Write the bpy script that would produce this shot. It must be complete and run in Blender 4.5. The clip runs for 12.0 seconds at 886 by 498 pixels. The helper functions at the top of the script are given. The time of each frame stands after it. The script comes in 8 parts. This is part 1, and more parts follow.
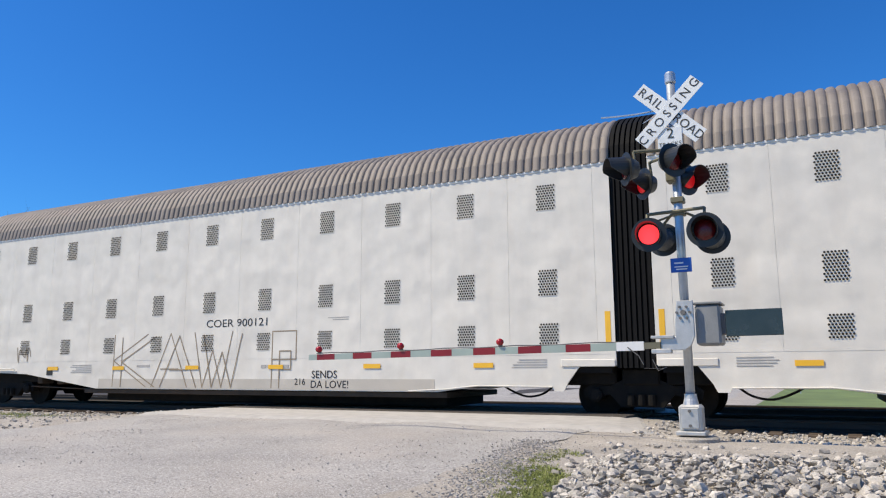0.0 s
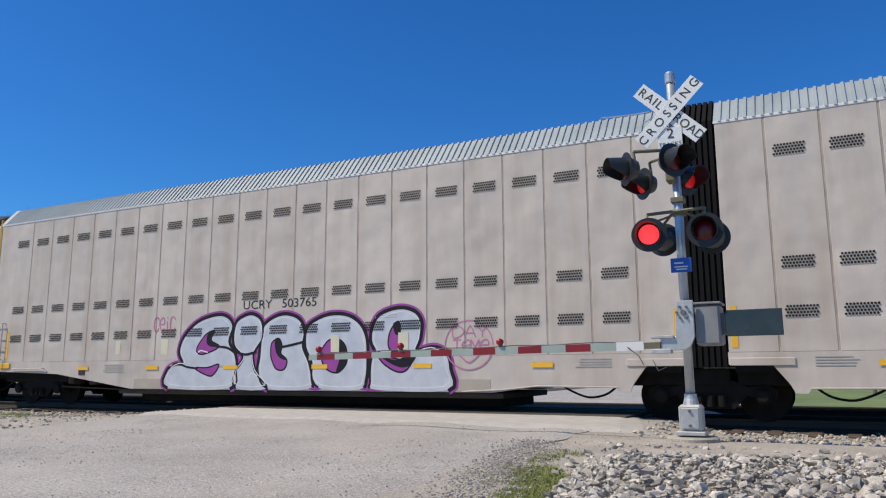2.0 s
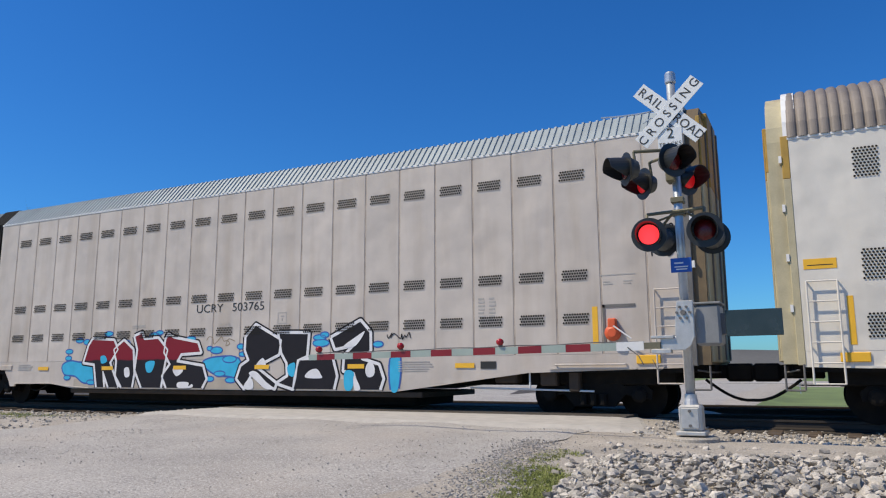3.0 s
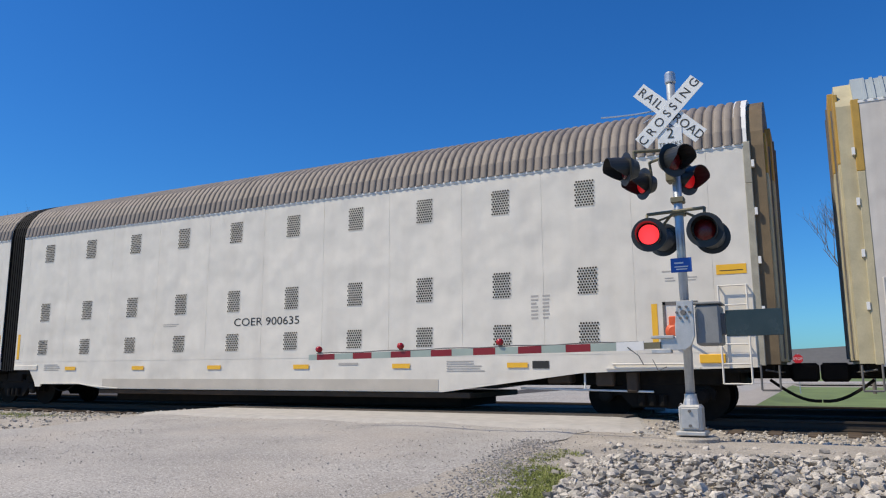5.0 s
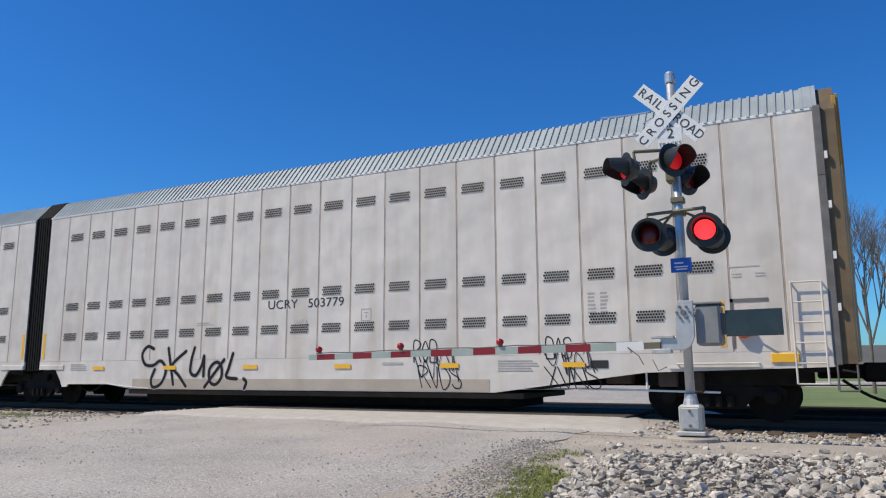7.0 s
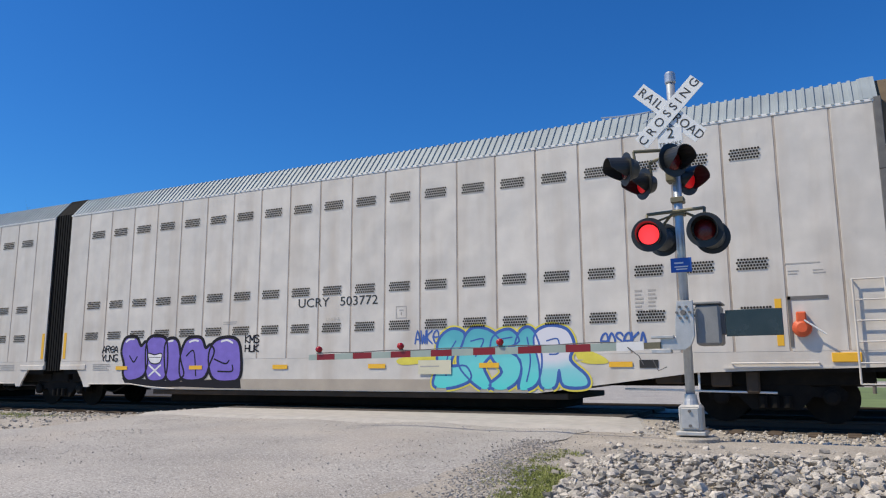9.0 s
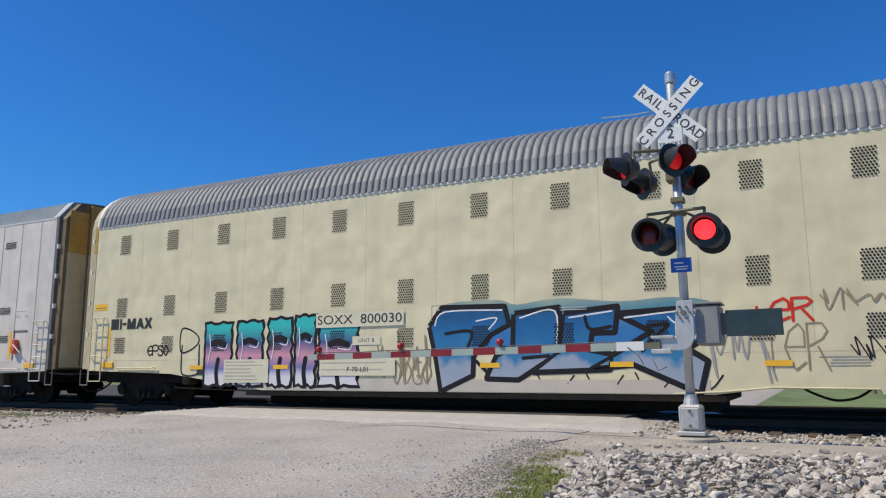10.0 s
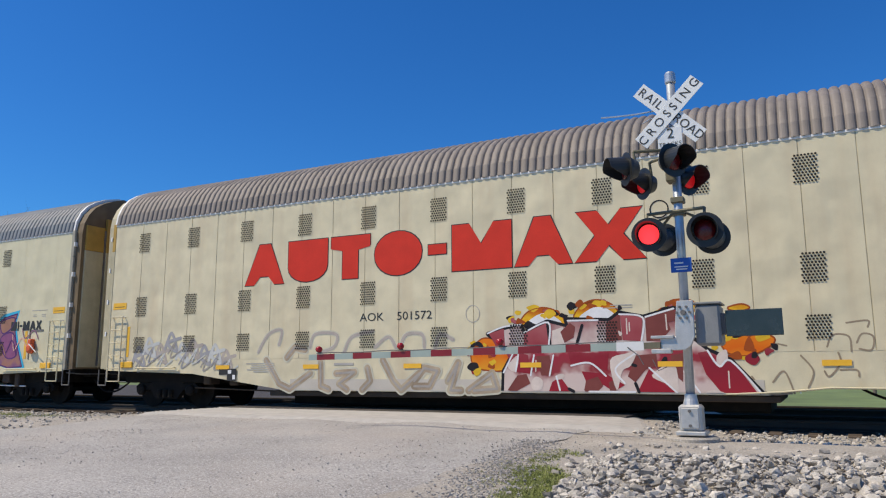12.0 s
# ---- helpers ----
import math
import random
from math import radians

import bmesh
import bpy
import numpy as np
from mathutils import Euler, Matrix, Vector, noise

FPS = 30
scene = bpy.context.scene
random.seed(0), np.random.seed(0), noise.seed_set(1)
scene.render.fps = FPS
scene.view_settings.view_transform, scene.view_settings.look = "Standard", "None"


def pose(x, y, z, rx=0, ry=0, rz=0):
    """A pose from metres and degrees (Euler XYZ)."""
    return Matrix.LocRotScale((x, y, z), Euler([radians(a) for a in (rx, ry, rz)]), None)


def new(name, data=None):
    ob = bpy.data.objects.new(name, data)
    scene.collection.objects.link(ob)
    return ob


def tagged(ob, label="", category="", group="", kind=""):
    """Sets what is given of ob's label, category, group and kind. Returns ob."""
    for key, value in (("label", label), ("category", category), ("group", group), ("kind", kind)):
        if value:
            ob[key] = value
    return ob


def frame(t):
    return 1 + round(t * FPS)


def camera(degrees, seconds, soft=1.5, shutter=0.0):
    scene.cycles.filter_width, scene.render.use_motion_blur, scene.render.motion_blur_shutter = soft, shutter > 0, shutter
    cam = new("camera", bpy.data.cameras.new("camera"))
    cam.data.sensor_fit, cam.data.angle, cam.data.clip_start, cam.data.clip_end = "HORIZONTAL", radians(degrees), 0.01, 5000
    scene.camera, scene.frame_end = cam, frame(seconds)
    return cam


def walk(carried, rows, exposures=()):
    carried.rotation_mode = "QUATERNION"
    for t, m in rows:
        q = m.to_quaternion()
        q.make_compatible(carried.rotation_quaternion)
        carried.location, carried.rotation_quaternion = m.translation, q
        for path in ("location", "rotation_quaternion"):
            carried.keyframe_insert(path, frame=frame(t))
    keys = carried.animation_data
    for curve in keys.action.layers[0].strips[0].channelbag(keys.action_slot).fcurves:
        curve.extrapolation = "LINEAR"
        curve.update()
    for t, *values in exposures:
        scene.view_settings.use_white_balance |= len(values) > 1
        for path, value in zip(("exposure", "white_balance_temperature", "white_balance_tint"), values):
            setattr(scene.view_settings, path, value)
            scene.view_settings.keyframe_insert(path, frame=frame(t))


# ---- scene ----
# ---- camera: on a low tripod beside the gravel road ----
cam = camera(62.07, 12.0, soft=1.15)
EYE = pose(0, -14.313, 0.911, 99.391, 0.226, 26.886)
walk(cam, [(0, EYE), (12, EYE)], exposures=[(0, 0.25), (0.4, 0.05), (0.8, 0.0), (12, 0.0)])

# ---- sky and sun ----
SUN_TRAVEL = Vector((0.85, 0.65, -1.4)).normalized()
world = bpy.data.worlds.new("sky")
scene.world = world
world.use_nodes = True
wn = world.node_tree
sky = wn.nodes.new("ShaderNodeTexSky")
sky.sky_type = "NISHITA"
sky.sun_disc = False
sky.sun_elevation = math.asin(-SUN_TRAVEL.z)
sky.sun_rotation = math.atan2(-SUN_TRAVEL.x, -SUN_TRAVEL.y)
sky.air_density, sky.dust_density, sky.ozone_density = 1.0, 0.45, 3.0
deep = wn.nodes.new("ShaderNodeHueSaturation")
deep.inputs["Saturation"].default_value = 1.25
wn.links.new(sky.outputs[0], deep.inputs["Color"])
tint = wn.nodes.new("ShaderNodeVectorMath")
tint.operation = "MULTIPLY"
tint.inputs[1].default_value = (0.40, 0.885, 1.32)
wn.links.new(deep.outputs[0], tint.inputs[0])
wn.links.new(tint.outputs[0], wn.nodes["Background"].inputs[0])
wn.nodes["Background"].inputs[1].default_value = 0.098
sun = new("sun", bpy.data.lights.new("sun", "SUN"))
sun.data.energy, sun.data.angle, sun.data.color = 4.55, radians(0.55), (1.0, 0.872, 0.665)
sun.rotation_euler = SUN_TRAVEL.to_track_quat("-Z", "Y").to_euler()

SPEED = 21.58          # metres a second, towards -x
WIDTH = 3.03           # of a wagon


# ---- materials ----
def surface(name, colour, rough=0.6, metal=0.0, vary=0.15, scale=3.0, grain=60.0, bump=0.15, fine=0.25,
            wave=0.0, stain=None, stain_amount=0.0, streak=False, spec=0.5, island=0.0, speck=0.0):
    """A worn surface: colour varied at two scales, fine relief, optional stains and broad dents."""
    m = bpy.data.materials.new(name)
    m.use_nodes = True
    n, l = m.node_tree.nodes, m.node_tree.links
    b = n["Principled BSDF"]
    b.inputs["Metallic"].default_value = metal
    b.inputs["Specular IOR Level"].default_value = spec
    co = n.new("ShaderNodeTexCoord")
    def tex(sc, detail=4.0, stretch=None):
        t = n.new("ShaderNodeTexNoise")
        t.inputs["Scale"].default_value, t.inputs["Detail"].default_value = sc, detail
        if stretch:
            mp = n.new("ShaderNodeMapping")
            mp.inputs["Scale"].default_value = stretch
            l.new(co.outputs["Object"], mp.inputs[0])
            l.new(mp.outputs[0], t.inputs["Vector"])
        else:
            l.new(co.outputs["Object"], t.inputs["Vector"])
        return t
    big, small = tex(scale), tex(grain, 6.0)
    ramp = n.new("ShaderNodeMapRange")
    ramp.inputs[1].default_value, ramp.inputs[2].default_value = 0.3, 0.7
    ramp.inputs[3].default_value, ramp.inputs[4].default_value = 1 - vary, 1 + vary * 0.6
    l.new(big.outputs[0], ramp.inputs[0])
    ramp2 = n.new("ShaderNodeMapRange")
    ramp2.inputs[1].default_value, ramp2.inputs[2].default_value = 0.25, 0.75
    ramp2.inputs[3].default_value, ramp2.inputs[4].default_value = 1 - vary * fine * 2, 1 + vary * fine * 2
    l.new(small.outputs[0], ramp2.inputs[0])
    mul = n.new("ShaderNodeMath"); mul.operation = "MULTIPLY"
    l.new(ramp.outputs[0], mul.inputs[0]); l.new(ramp2.outputs[0], mul.inputs[1])
    value = mul.outputs[0]
    if island:
        oi = n.new("ShaderNodeObjectInfo")
        ge = n.new("ShaderNodeNewGeometry")
        add = n.new("ShaderNodeMath"); add.operation = "ADD"
        l.new(oi.outputs["Random"], add.inputs[0]); l.new(ge.outputs["Random Per Island"], add.inputs[1])
        fr = n.new("ShaderNodeMath"); fr.operation = "FRACT"
        l.new(add.outputs[0], fr.inputs[0])
        r3 = n.new("ShaderNodeMapRange")
        r3.inputs[3].default_value, r3.inputs[4].default_value = 1 - island, 1 + island * 0.5
        l.new(fr.outputs[0], r3.inputs[0])
        mm = n.new("ShaderNodeMath"); mm.operation = "MULTIPLY"
        l.new(value, mm.inputs[0]); l.new(r3.outputs[0], mm.inputs[1])
        value = mm.outputs[0]
    sc = n.new("ShaderNodeVectorMath"); sc.operation = "SCALE"
    sc.inputs[0].default_value = colour
    l.new(value, sc.inputs["Scale"])
    out = sc.outputs[0]
    if stain:
        st = tex(1.3, 8.0, (1.5, 1.5, 0.18) if streak else None)
        if not streak:
            st.inputs["Scale"].default_value = scale * 0.7
        rr = n.new("ShaderNodeMapRange")
        rr.inputs[1].default_value, rr.inputs[2].default_value = 0.48, 0.78
        rr.inputs[3].default_value, rr.inputs[4].default_value = 0.0, stain_amount
        l.new(st.outputs[0], rr.inputs[0])
        mx = n.new("ShaderNodeMix"); mx.data_type = "RGBA"
        l.new(rr.outputs[0], mx.inputs[0]); l.new(out, mx.inputs[6])
        mx.inputs[7].default_value = (*stain, 1)
        out = mx.outputs[2]
    if speck:
        for size, lo, hi, tone in ((grain * 1.7, 0.56, 0.66, (0.62, 0.60, 0.57)), (grain * 2.3, 0.43, 0.34, (0.16, 0.145, 0.13))):
            fl = tex(size, 2.0)
            fr2 = n.new("ShaderNodeMapRange")
            fr2.inputs[1].default_value, fr2.inputs[2].default_value = lo, hi
            fr2.inputs[3].default_value, fr2.inputs[4].default_value = 0.0, speck
            l.new(fl.outputs[0], fr2.inputs[0])
            mx2 = n.new("ShaderNodeMix"); mx2.data_type = "RGBA"
            l.new(fr2.outputs[0], mx2.inputs[0]); l.new(out, mx2.inputs[6])
            mx2.inputs[7].default_value = (*tone, 1)
            out = mx2.outputs[2]
    l.new(out, b.inputs["Base Color"])
    rg = n.new("ShaderNodeMapRange")
    rg.inputs[3].default_value, rg.inputs[4].default_value = max(0.05, rough - 0.12), min(1, rough + 0.12)
    l.new(big.outputs[0], rg.inputs[0]); l.new(rg.outputs[0], b.inputs["Roughness"])
    if bump or wave:
        bp = n.new("ShaderNodeBump")
        bp.inputs["Strength"].default_value, bp.inputs["Distance"].default_value = bump, 0.01
        l.new(small.outputs[0], bp.inputs["Height"])
        if wave:
            wv = tex(1.1, 1.5)
            b2 = n.new("ShaderNodeBump")
            b2.inputs["Strength"].default_value, b2.inputs["Distance"].default_value = 1.0, wave
            l.new(wv.outputs[0], b2.inputs["Height"])
            l.new(b2.outputs[0], bp.inputs["Normal"])
        l.new(bp.outputs[0], b.inputs["Normal"])
    return m


def glow(name, colour, strength):
    m = bpy.data.materials.new(name)
    m.use_nodes = True
    b = m.node_tree.nodes["Principled BSDF"]
    b.inputs["Base Color"].default_value = (*colour, 1)
    b.inputs["Emission Color"].default_value = (*colour, 1)
    b.inputs["Emission Strength"].default_value = strength
    return m


WHITE_STEEL = surface("white_painted_steel", (0.69, 0.655, 0.588), 0.5, vary=0.06, wave=0.07, bump=0.04, stain=(0.45, 0.4, 0.34), stain_amount=0.25, streak=True)
BEIGE_STEEL = surface("beige_painted_steel", (0.54, 0.485, 0.435), 0.55, vary=0.07, wave=0.06, bump=0.05, stain=(0.34, 0.27, 0.20), stain_amount=0.55, island=0.06, streak=True)
PALE_STEEL = surface("pale_grey_painted_steel", (0.62, 0.588, 0.545), 0.55, vary=0.07, wave=0.06, bump=0.05, stain=(0.40, 0.33, 0.26), stain_amount=0.5, island=0.06, streak=True)
CREAM_STEEL = surface("cream_painted_steel", (0.64, 0.59, 0.40), 0.5, vary=0.06, wave=0.07, bump=0.04, stain=(0.42, 0.36, 0.24), stain_amount=0.3, streak=True)
TAN_CREAM_STEEL = surface("weathered_cream_steel", (0.64, 0.575, 0.395), 0.55, vary=0.08, wave=0.07, bump=0.05, stain=(0.45, 0.33, 0.2), stain_amount=0.4, streak=True)
SEAM = surface("rust_stained_seam", (0.40, 0.34, 0.29), 0.85, vary=0.3, scale=2.2)
PALE_SEAM = surface("pale_seam", (0.56, 0.54, 0.51), 0.7, vary=0.1)
CREAM_SEAM = surface("cream_seam", (0.50, 0.43, 0.28), 0.75, vary=0.25, scale=2.2)
ROOF_BROWN = surface("weathered_brown_grey_roof", (0.23, 0.20, 0.178), 0.65, 0.1, vary=0.2, scale=1.5, stain=(0.18, 0.15, 0.12), stain_amount=0.5)
ROOF_BLUE = surface("galvanised_pale_roof", (0.31, 0.355, 0.375), 0.55, 0.1, vary=0.12, scale=1.5)
ROOF_GREY = surface("galvanised_grey_roof", (0.20, 0.212, 0.222), 0.6, 0.08, vary=0.15, scale=1.5)
BLACK_RUBBER = surface("black_bellows_rubber", (0.007, 0.007, 0.0075), 0.75, vary=0.3, spec=0.15)
# Near-black stands for the shade inside the vent holes.
HOLE_SHADE = surface("vent_hole_shade", (0.012, 0.011, 0.01), 0.9, vary=0.1, bump=0)
GRIME = surface("black_greasy_steel", (0.010, 0.009, 0.008), 0.85, vary=0.4, scale=5, stain=(0.03, 0.023, 0.016), stain_amount=0.5, spec=0.2)
UNDER = surface("brown_dusty_steel", (0.065, 0.046, 0.032), 0.85, vary=0.3, scale=4)
OCHRE = surface("ochre_painted_steel", (0.42, 0.26, 0.05), 0.6, vary=0.2, stain=(0.2, 0.13, 0.05), stain_amount=0.6, streak=True)
DOOR_CREAM = surface("dull_cream_door_steel", (0.46, 0.41, 0.27), 0.6, vary=0.15, stain=(0.22, 0.17, 0.1), stain_amount=0.6, streak=True)
DARK_POST = surface("dark_grey_steel", (0.14, 0.135, 0.13), 0.6, vary=0.25, scale=4)
YELLOW = surface("yellow_reflective_tape", (0.80, 0.45, 0.03), 0.45, vary=0.06)
BLACK_PAINT = surface("black_stencil_paint", (0.02, 0.02, 0.02), 0.6, vary=0.2, bump=0)
FAINT_PAINT = surface("faint_grey_stencil_paint", (0.40, 0.38, 0.355), 0.7, vary=0.1, bump=0)
ORANGE = surface("red_orange_brake_paint", (0.62, 0.10, 0.03), 0.5, vary=0.2)
WHITE_PAINT = surface("white_paint", (0.74, 0.74, 0.73), 0.5, vary=0.06)
GALV = surface("galvanised_mast_steel", (0.46, 0.50, 0.54), 0.38, 0.6, vary=0.12, scale=8)
# Mid grey of the box, lowered for its shade and the bracket's shadow.
MECH_SHADED_GREY = surface("shaded_grey_enamel", (0.25, 0.26, 0.265), 0.5, 0.1, vary=0.15, scale=6, stain=(0.14, 0.13, 0.12), stain_amount=0.5, streak=True)
CAST_ALU = surface("cast_aluminium", (0.52, 0.52, 0.51), 0.45, 0.5, vary=0.12, scale=10)
LAMP_BLACK = surface("black_painted_aluminium", (0.018, 0.02, 0.021), 0.42, vary=0.2)
LAMP_GREY = surface("dusty_black_aluminium", (0.07, 0.078, 0.08), 0.45, vary=0.2)
OLIVE = surface("dull_olive_casting", (0.17, 0.155, 0.10), 0.55, 0.2, vary=0.2)
LENS_DARK = surface("dark_red_lens", (0.10, 0.004, 0.006), 0.25, vary=0.1, bump=0)
LENS_LIT = glow("lit_red_lens", (1.0, 0.045, 0.055), 1.25)
LENS_DIM = glow("dim_red_lens", (0.6, 0.008, 0.012), 0.36)
SIGN_WHITE = surface("white_retroreflective_sheet", (0.72, 0.74, 0.74), 0.4, vary=0.05, bump=0.02)
SIGN_BLUE = surface("blue_sign_enamel", (0.015, 0.09, 0.42), 0.4, vary=0.08)
SIGN_RED = surface("red_sign_sheet", (0.55, 0.02, 0.03), 0.4, vary=0.08)
ARM_LAMP = surface("red_lamp_glass", (0.34, 0.01, 0.016), 0.25, vary=0.1, bump=0)
# End frame turned from the sun: its shade is put into this brown.
SHADED_END = surface("shaded_brown_end_steel", (0.15, 0.108, 0.06), 0.7, vary=0.25, stain=(0.07, 0.05, 0.03), stain_amount=0.6, streak=True)
TAPE_RED = surface("red_reflective_sheet", (0.22, 0.012, 0.018), 0.4, vary=0.1)
TAPE_WHITE = surface("greenish_white_reflective_sheet", (0.34, 0.40, 0.355), 0.4, vary=0.08)
BLADE_GREY = surface("smoky_grey_plate", (0.03, 0.045, 0.05), 0.25, vary=0.2, scale=5)
CONCRETE = surface("pale_concrete", (0.42, 0.40, 0.37), 0.85, vary=0.15, scale=4, grain=90, bump=0.3)
RAIL_STEEL = surface("dark_rail_steel", (0.04, 0.032, 0.026), 0.7, 0.2, vary=0.3, scale=6)
TIE_WOOD = surface("creosoted_tie_wood", (0.09, 0.065, 0.045), 0.85, vary=0.3, scale=6, grain=40)
GRAVEL_ROAD = surface("pale_gravel_road", (0.345, 0.328, 0.305), 0.9, vary=0.2, scale=0.7, grain=32, bump=1.0, fine=0.9, speck=0.85, stain=(0.44, 0.39, 0.335), stain_amount=0.7)
DUST = surface("dusty_gravel_ground", (0.37, 0.335, 0.29), 0.95, vary=0.2, scale=1.2, grain=30, bump=1.0, fine=0.9, speck=0.5, stain=(0.28, 0.25, 0.20), stain_amount=0.6)
BALLAST = surface("grey_limestone_ballast", (0.49, 0.45, 0.395), 0.9, vary=0.2, scale=16, grain=70, bump=0.5, island=0.45, fine=0.6)
GRASS_GROUND = surface("spring_grass_field", (0.15, 0.20, 0.065), 0.9, vary=0.3, scale=0.4, grain=12, bump=0.8)
DARKER_BAND = surface("darker_lower_sill", (0.41, 0.36, 0.30), 0.7, vary=0.12, scale=2, stain=(0.34, 0.29, 0.23), stain_amount=0.5)
PEBBLE = surface("pale_pebbles", (0.40, 0.375, 0.345), 0.9, vary=0.1, island=0.3)
GRASS_BLADE = surface("grass_blades", (0.25, 0.285, 0.075), 0.7, vary=0.2, island=0.4, bump=0)
# Oily stone, taken darker to carry the shade under the train.
SHADED_BED = surface("oily_track_bed_with_shade", (0.05, 0.041, 0.033), 0.9, vary=0.3, scale=3, grain=25, bump=1.0, speck=0.15)
HILL = surface("far_wooded_hill", (0.11, 0.11, 0.105), 0.95, vary=0.2, scale=0.02, grain=0.3, bump=0)
BARK = surface("grey_bark", (0.16, 0.135, 0.115), 0.9, vary=0.25, scale=6)


# ---- mesh helpers ----
def link(name, me, parent=None, m=None, label=""):
    ob = new(name, me)
    ob.parent = parent
    if m is not None:
        ob.matrix_local = m
    if label:
        ob["label"] = label
    return ob


def mesh_of(bm, material, name="mesh", smooth=False):
    me = bpy.data.meshes.new(name)
    bm.normal_update()
    bm.to_mesh(me)
    bm.free()
    for mat in (material if isinstance(material, (list, tuple)) else [material]):
        me.materials.append(mat)
    if smooth:
        for p in me.polygons:
            p.use_smooth = True
    return me


def part(name, bm, material, parent=None, label="", smooth=False):
    return link(name, mesh_of(bm, material, name, smooth), parent, None, label)


def box(bm, x0, x1, y0, y1, z0, z1, bev=0.0, mat=0):
    vs = [bm.verts.new((x, y, z)) for x in (x0, x1) for y in (y0, y1) for z in (z0, z1)]
    fs = [bm.faces.new([vs[i] for i in q]) for q in ((0, 1, 3, 2), (4, 6, 7, 5), (0, 4, 5, 1), (2, 3, 7, 6), (0, 2, 6, 4), (1, 5, 7, 3))]
    for f in fs:
        f.material_index = mat
    if bev:
        es = {e for f in fs for e in f.edges}
        bmesh.ops.bevel(bm, geom=list(es), offset=bev, segments=1, affect="EDGES", profile=0.5)
    return bm


def boxes(*args, bev=0.0):
    bm = bmesh.new()
    for a in args:
        box(bm, *a, bev=bev)
    return bm


def rod(bm, a, b, r, seg=8, r2=None):
    a, b = Vector(a), Vector(b)
    q = (b - a).to_track_quat("Z", "Y").to_matrix()
    rings = []
    for p, rr in ((a, r), (b, r if r2 is None else r2)):
        rings.append([bm.verts.new(p + q @ Vector((rr * math.cos(2 * math.pi * i / seg), rr * math.sin(2 * math.pi * i / seg), 0))) for i in range(seg)])
    for i in range(seg):
        j = (i + 1) % seg
        bm.faces.new((rings[0][i], rings[0][j], rings[1][j], rings[1][i]))
    bm.faces.new(rings[0][::-1]); bm.faces.new(rings[1])
    return bm


def rods(*args, seg=8):
    bm = bmesh.new()
    for a, b, r in args:
        rod(bm, a, b, r, seg)
    return bm


def curve(pts, n=4):
    """A smooth line through the points."""
    if len(pts) < 3:
        return [Vector(p) for p in pts]
    closed = pts[0] == pts[-1]
    q = [Vector(p) for p in pts]
    out = []
    for i in range(len(q) - 1):
        p0 = q[i - 1] if i else (q[-2] if closed else q[0])
        p3 = q[i + 2] if i + 2 < len(q) else (q[1] if closed else q[-1])
        for k in range(n):
            t = k / n
            out.append(0.5 * (2 * q[i] + (q[i + 1] - p0) * t + (2 * p0 - 5 * q[i] + 4 * q[i + 1] - p3) * t * t + (3 * q[i] - p0 - 3 * q[i + 1] + p3) * t ** 3))
    out.append(q[-1])
    return out


def pipe(bm, pts, r, seg=6, y=None):
    """One bent tube through the points; with y, the points are x, z in that plane."""
    if y is not None:
        pts = [(q[0], y, q[1]) for q in pts]
    pts = [Vector(q) for q in pts]
    rings = []
    for i, q in enumerate(pts):
        d = (pts[min(i + 1, len(pts) - 1)] - pts[max(i - 1, 0)]).normalized()
        side = d.cross(Vector((0.12, 0.99, 0.05))).normalized()
        up = side.cross(d)
        rings.append([bm.verts.new(q + r * (side * math.cos(2 * math.pi * k / seg) + up * math.sin(2 * math.pi * k / seg))) for k in range(seg)])
    for a, b in zip(rings, rings[1:]):
        for k in range(seg):
            bm.faces.new((a[k], a[(k + 1) % seg], b[(k + 1) % seg], b[k]))
    bm.faces.new(rings[0][::-1]); bm.faces.new(rings[-1])
    return bm


def turned(bm, prof, m=Matrix.Identity(4), seg=24):
    """A turned shape about its own z: prof holds (radius, height)."""
    rings = []
    for r, z in prof:
        rings.append([bm.verts.new(m @ Vector((r * math.cos(2 * math.pi * i / seg), r * math.sin(2 * math.pi * i / seg), z))) for i in range(seg)])
    for a, b in zip(rings, rings[1:]):
        for i in range(seg):
            j = (i + 1) % seg
            bm.faces.new((a[i], a[j], b[j], b[i]))
    bm.faces.new(rings[0][::-1]); bm.faces.new(rings[-1])
    return bm


def prism(bm, outline, y0, y1, mat=0):
    """An outline in x, z pushed through from y0 to y1."""
    a = [bm.verts.new((x, y0, z)) for x, z in outline]
    b = [bm.verts.new((x, y1, z)) for x, z in outline]
    k = len(outline)
    fs = [bm.faces.new(a), bm.faces.new(b[::-1])]
    for i in range(k):
        j = (i + 1) % k
        fs.append(bm.faces.new((a[j], a[i], b[i], b[j])))
    for f in fs:
        f.material_index = mat
    bmesh.ops.recalc_face_normals(bm, faces=fs)
    return bm


def lettering(name, text, size, material, parent, m, label="", spread=1.0, depth=0.0):
    """Built-in font, turned into a mesh that lies in its own x, y plane."""
    cu = bpy.data.curves.new(name, "FONT")
    cu.body, cu.size, cu.align_x, cu.align_y = text, size, "CENTER", "CENTER"
    cu.space_character, cu.extrude, cu.resolution_u = spread, depth, 3
    tmp = bpy.data.objects.new("tmp", cu)
    scene.collection.objects.link(tmp)
    bpy.context.view_layer.update()
    me = bpy.data.meshes.new_from_object(tmp.evaluated_get(bpy.context.evaluated_depsgraph_get()))
    bpy.data.objects.remove(tmp)
    me.materials.clear()
    me.materials.append(material)
    return link(name, me, parent, m, label)


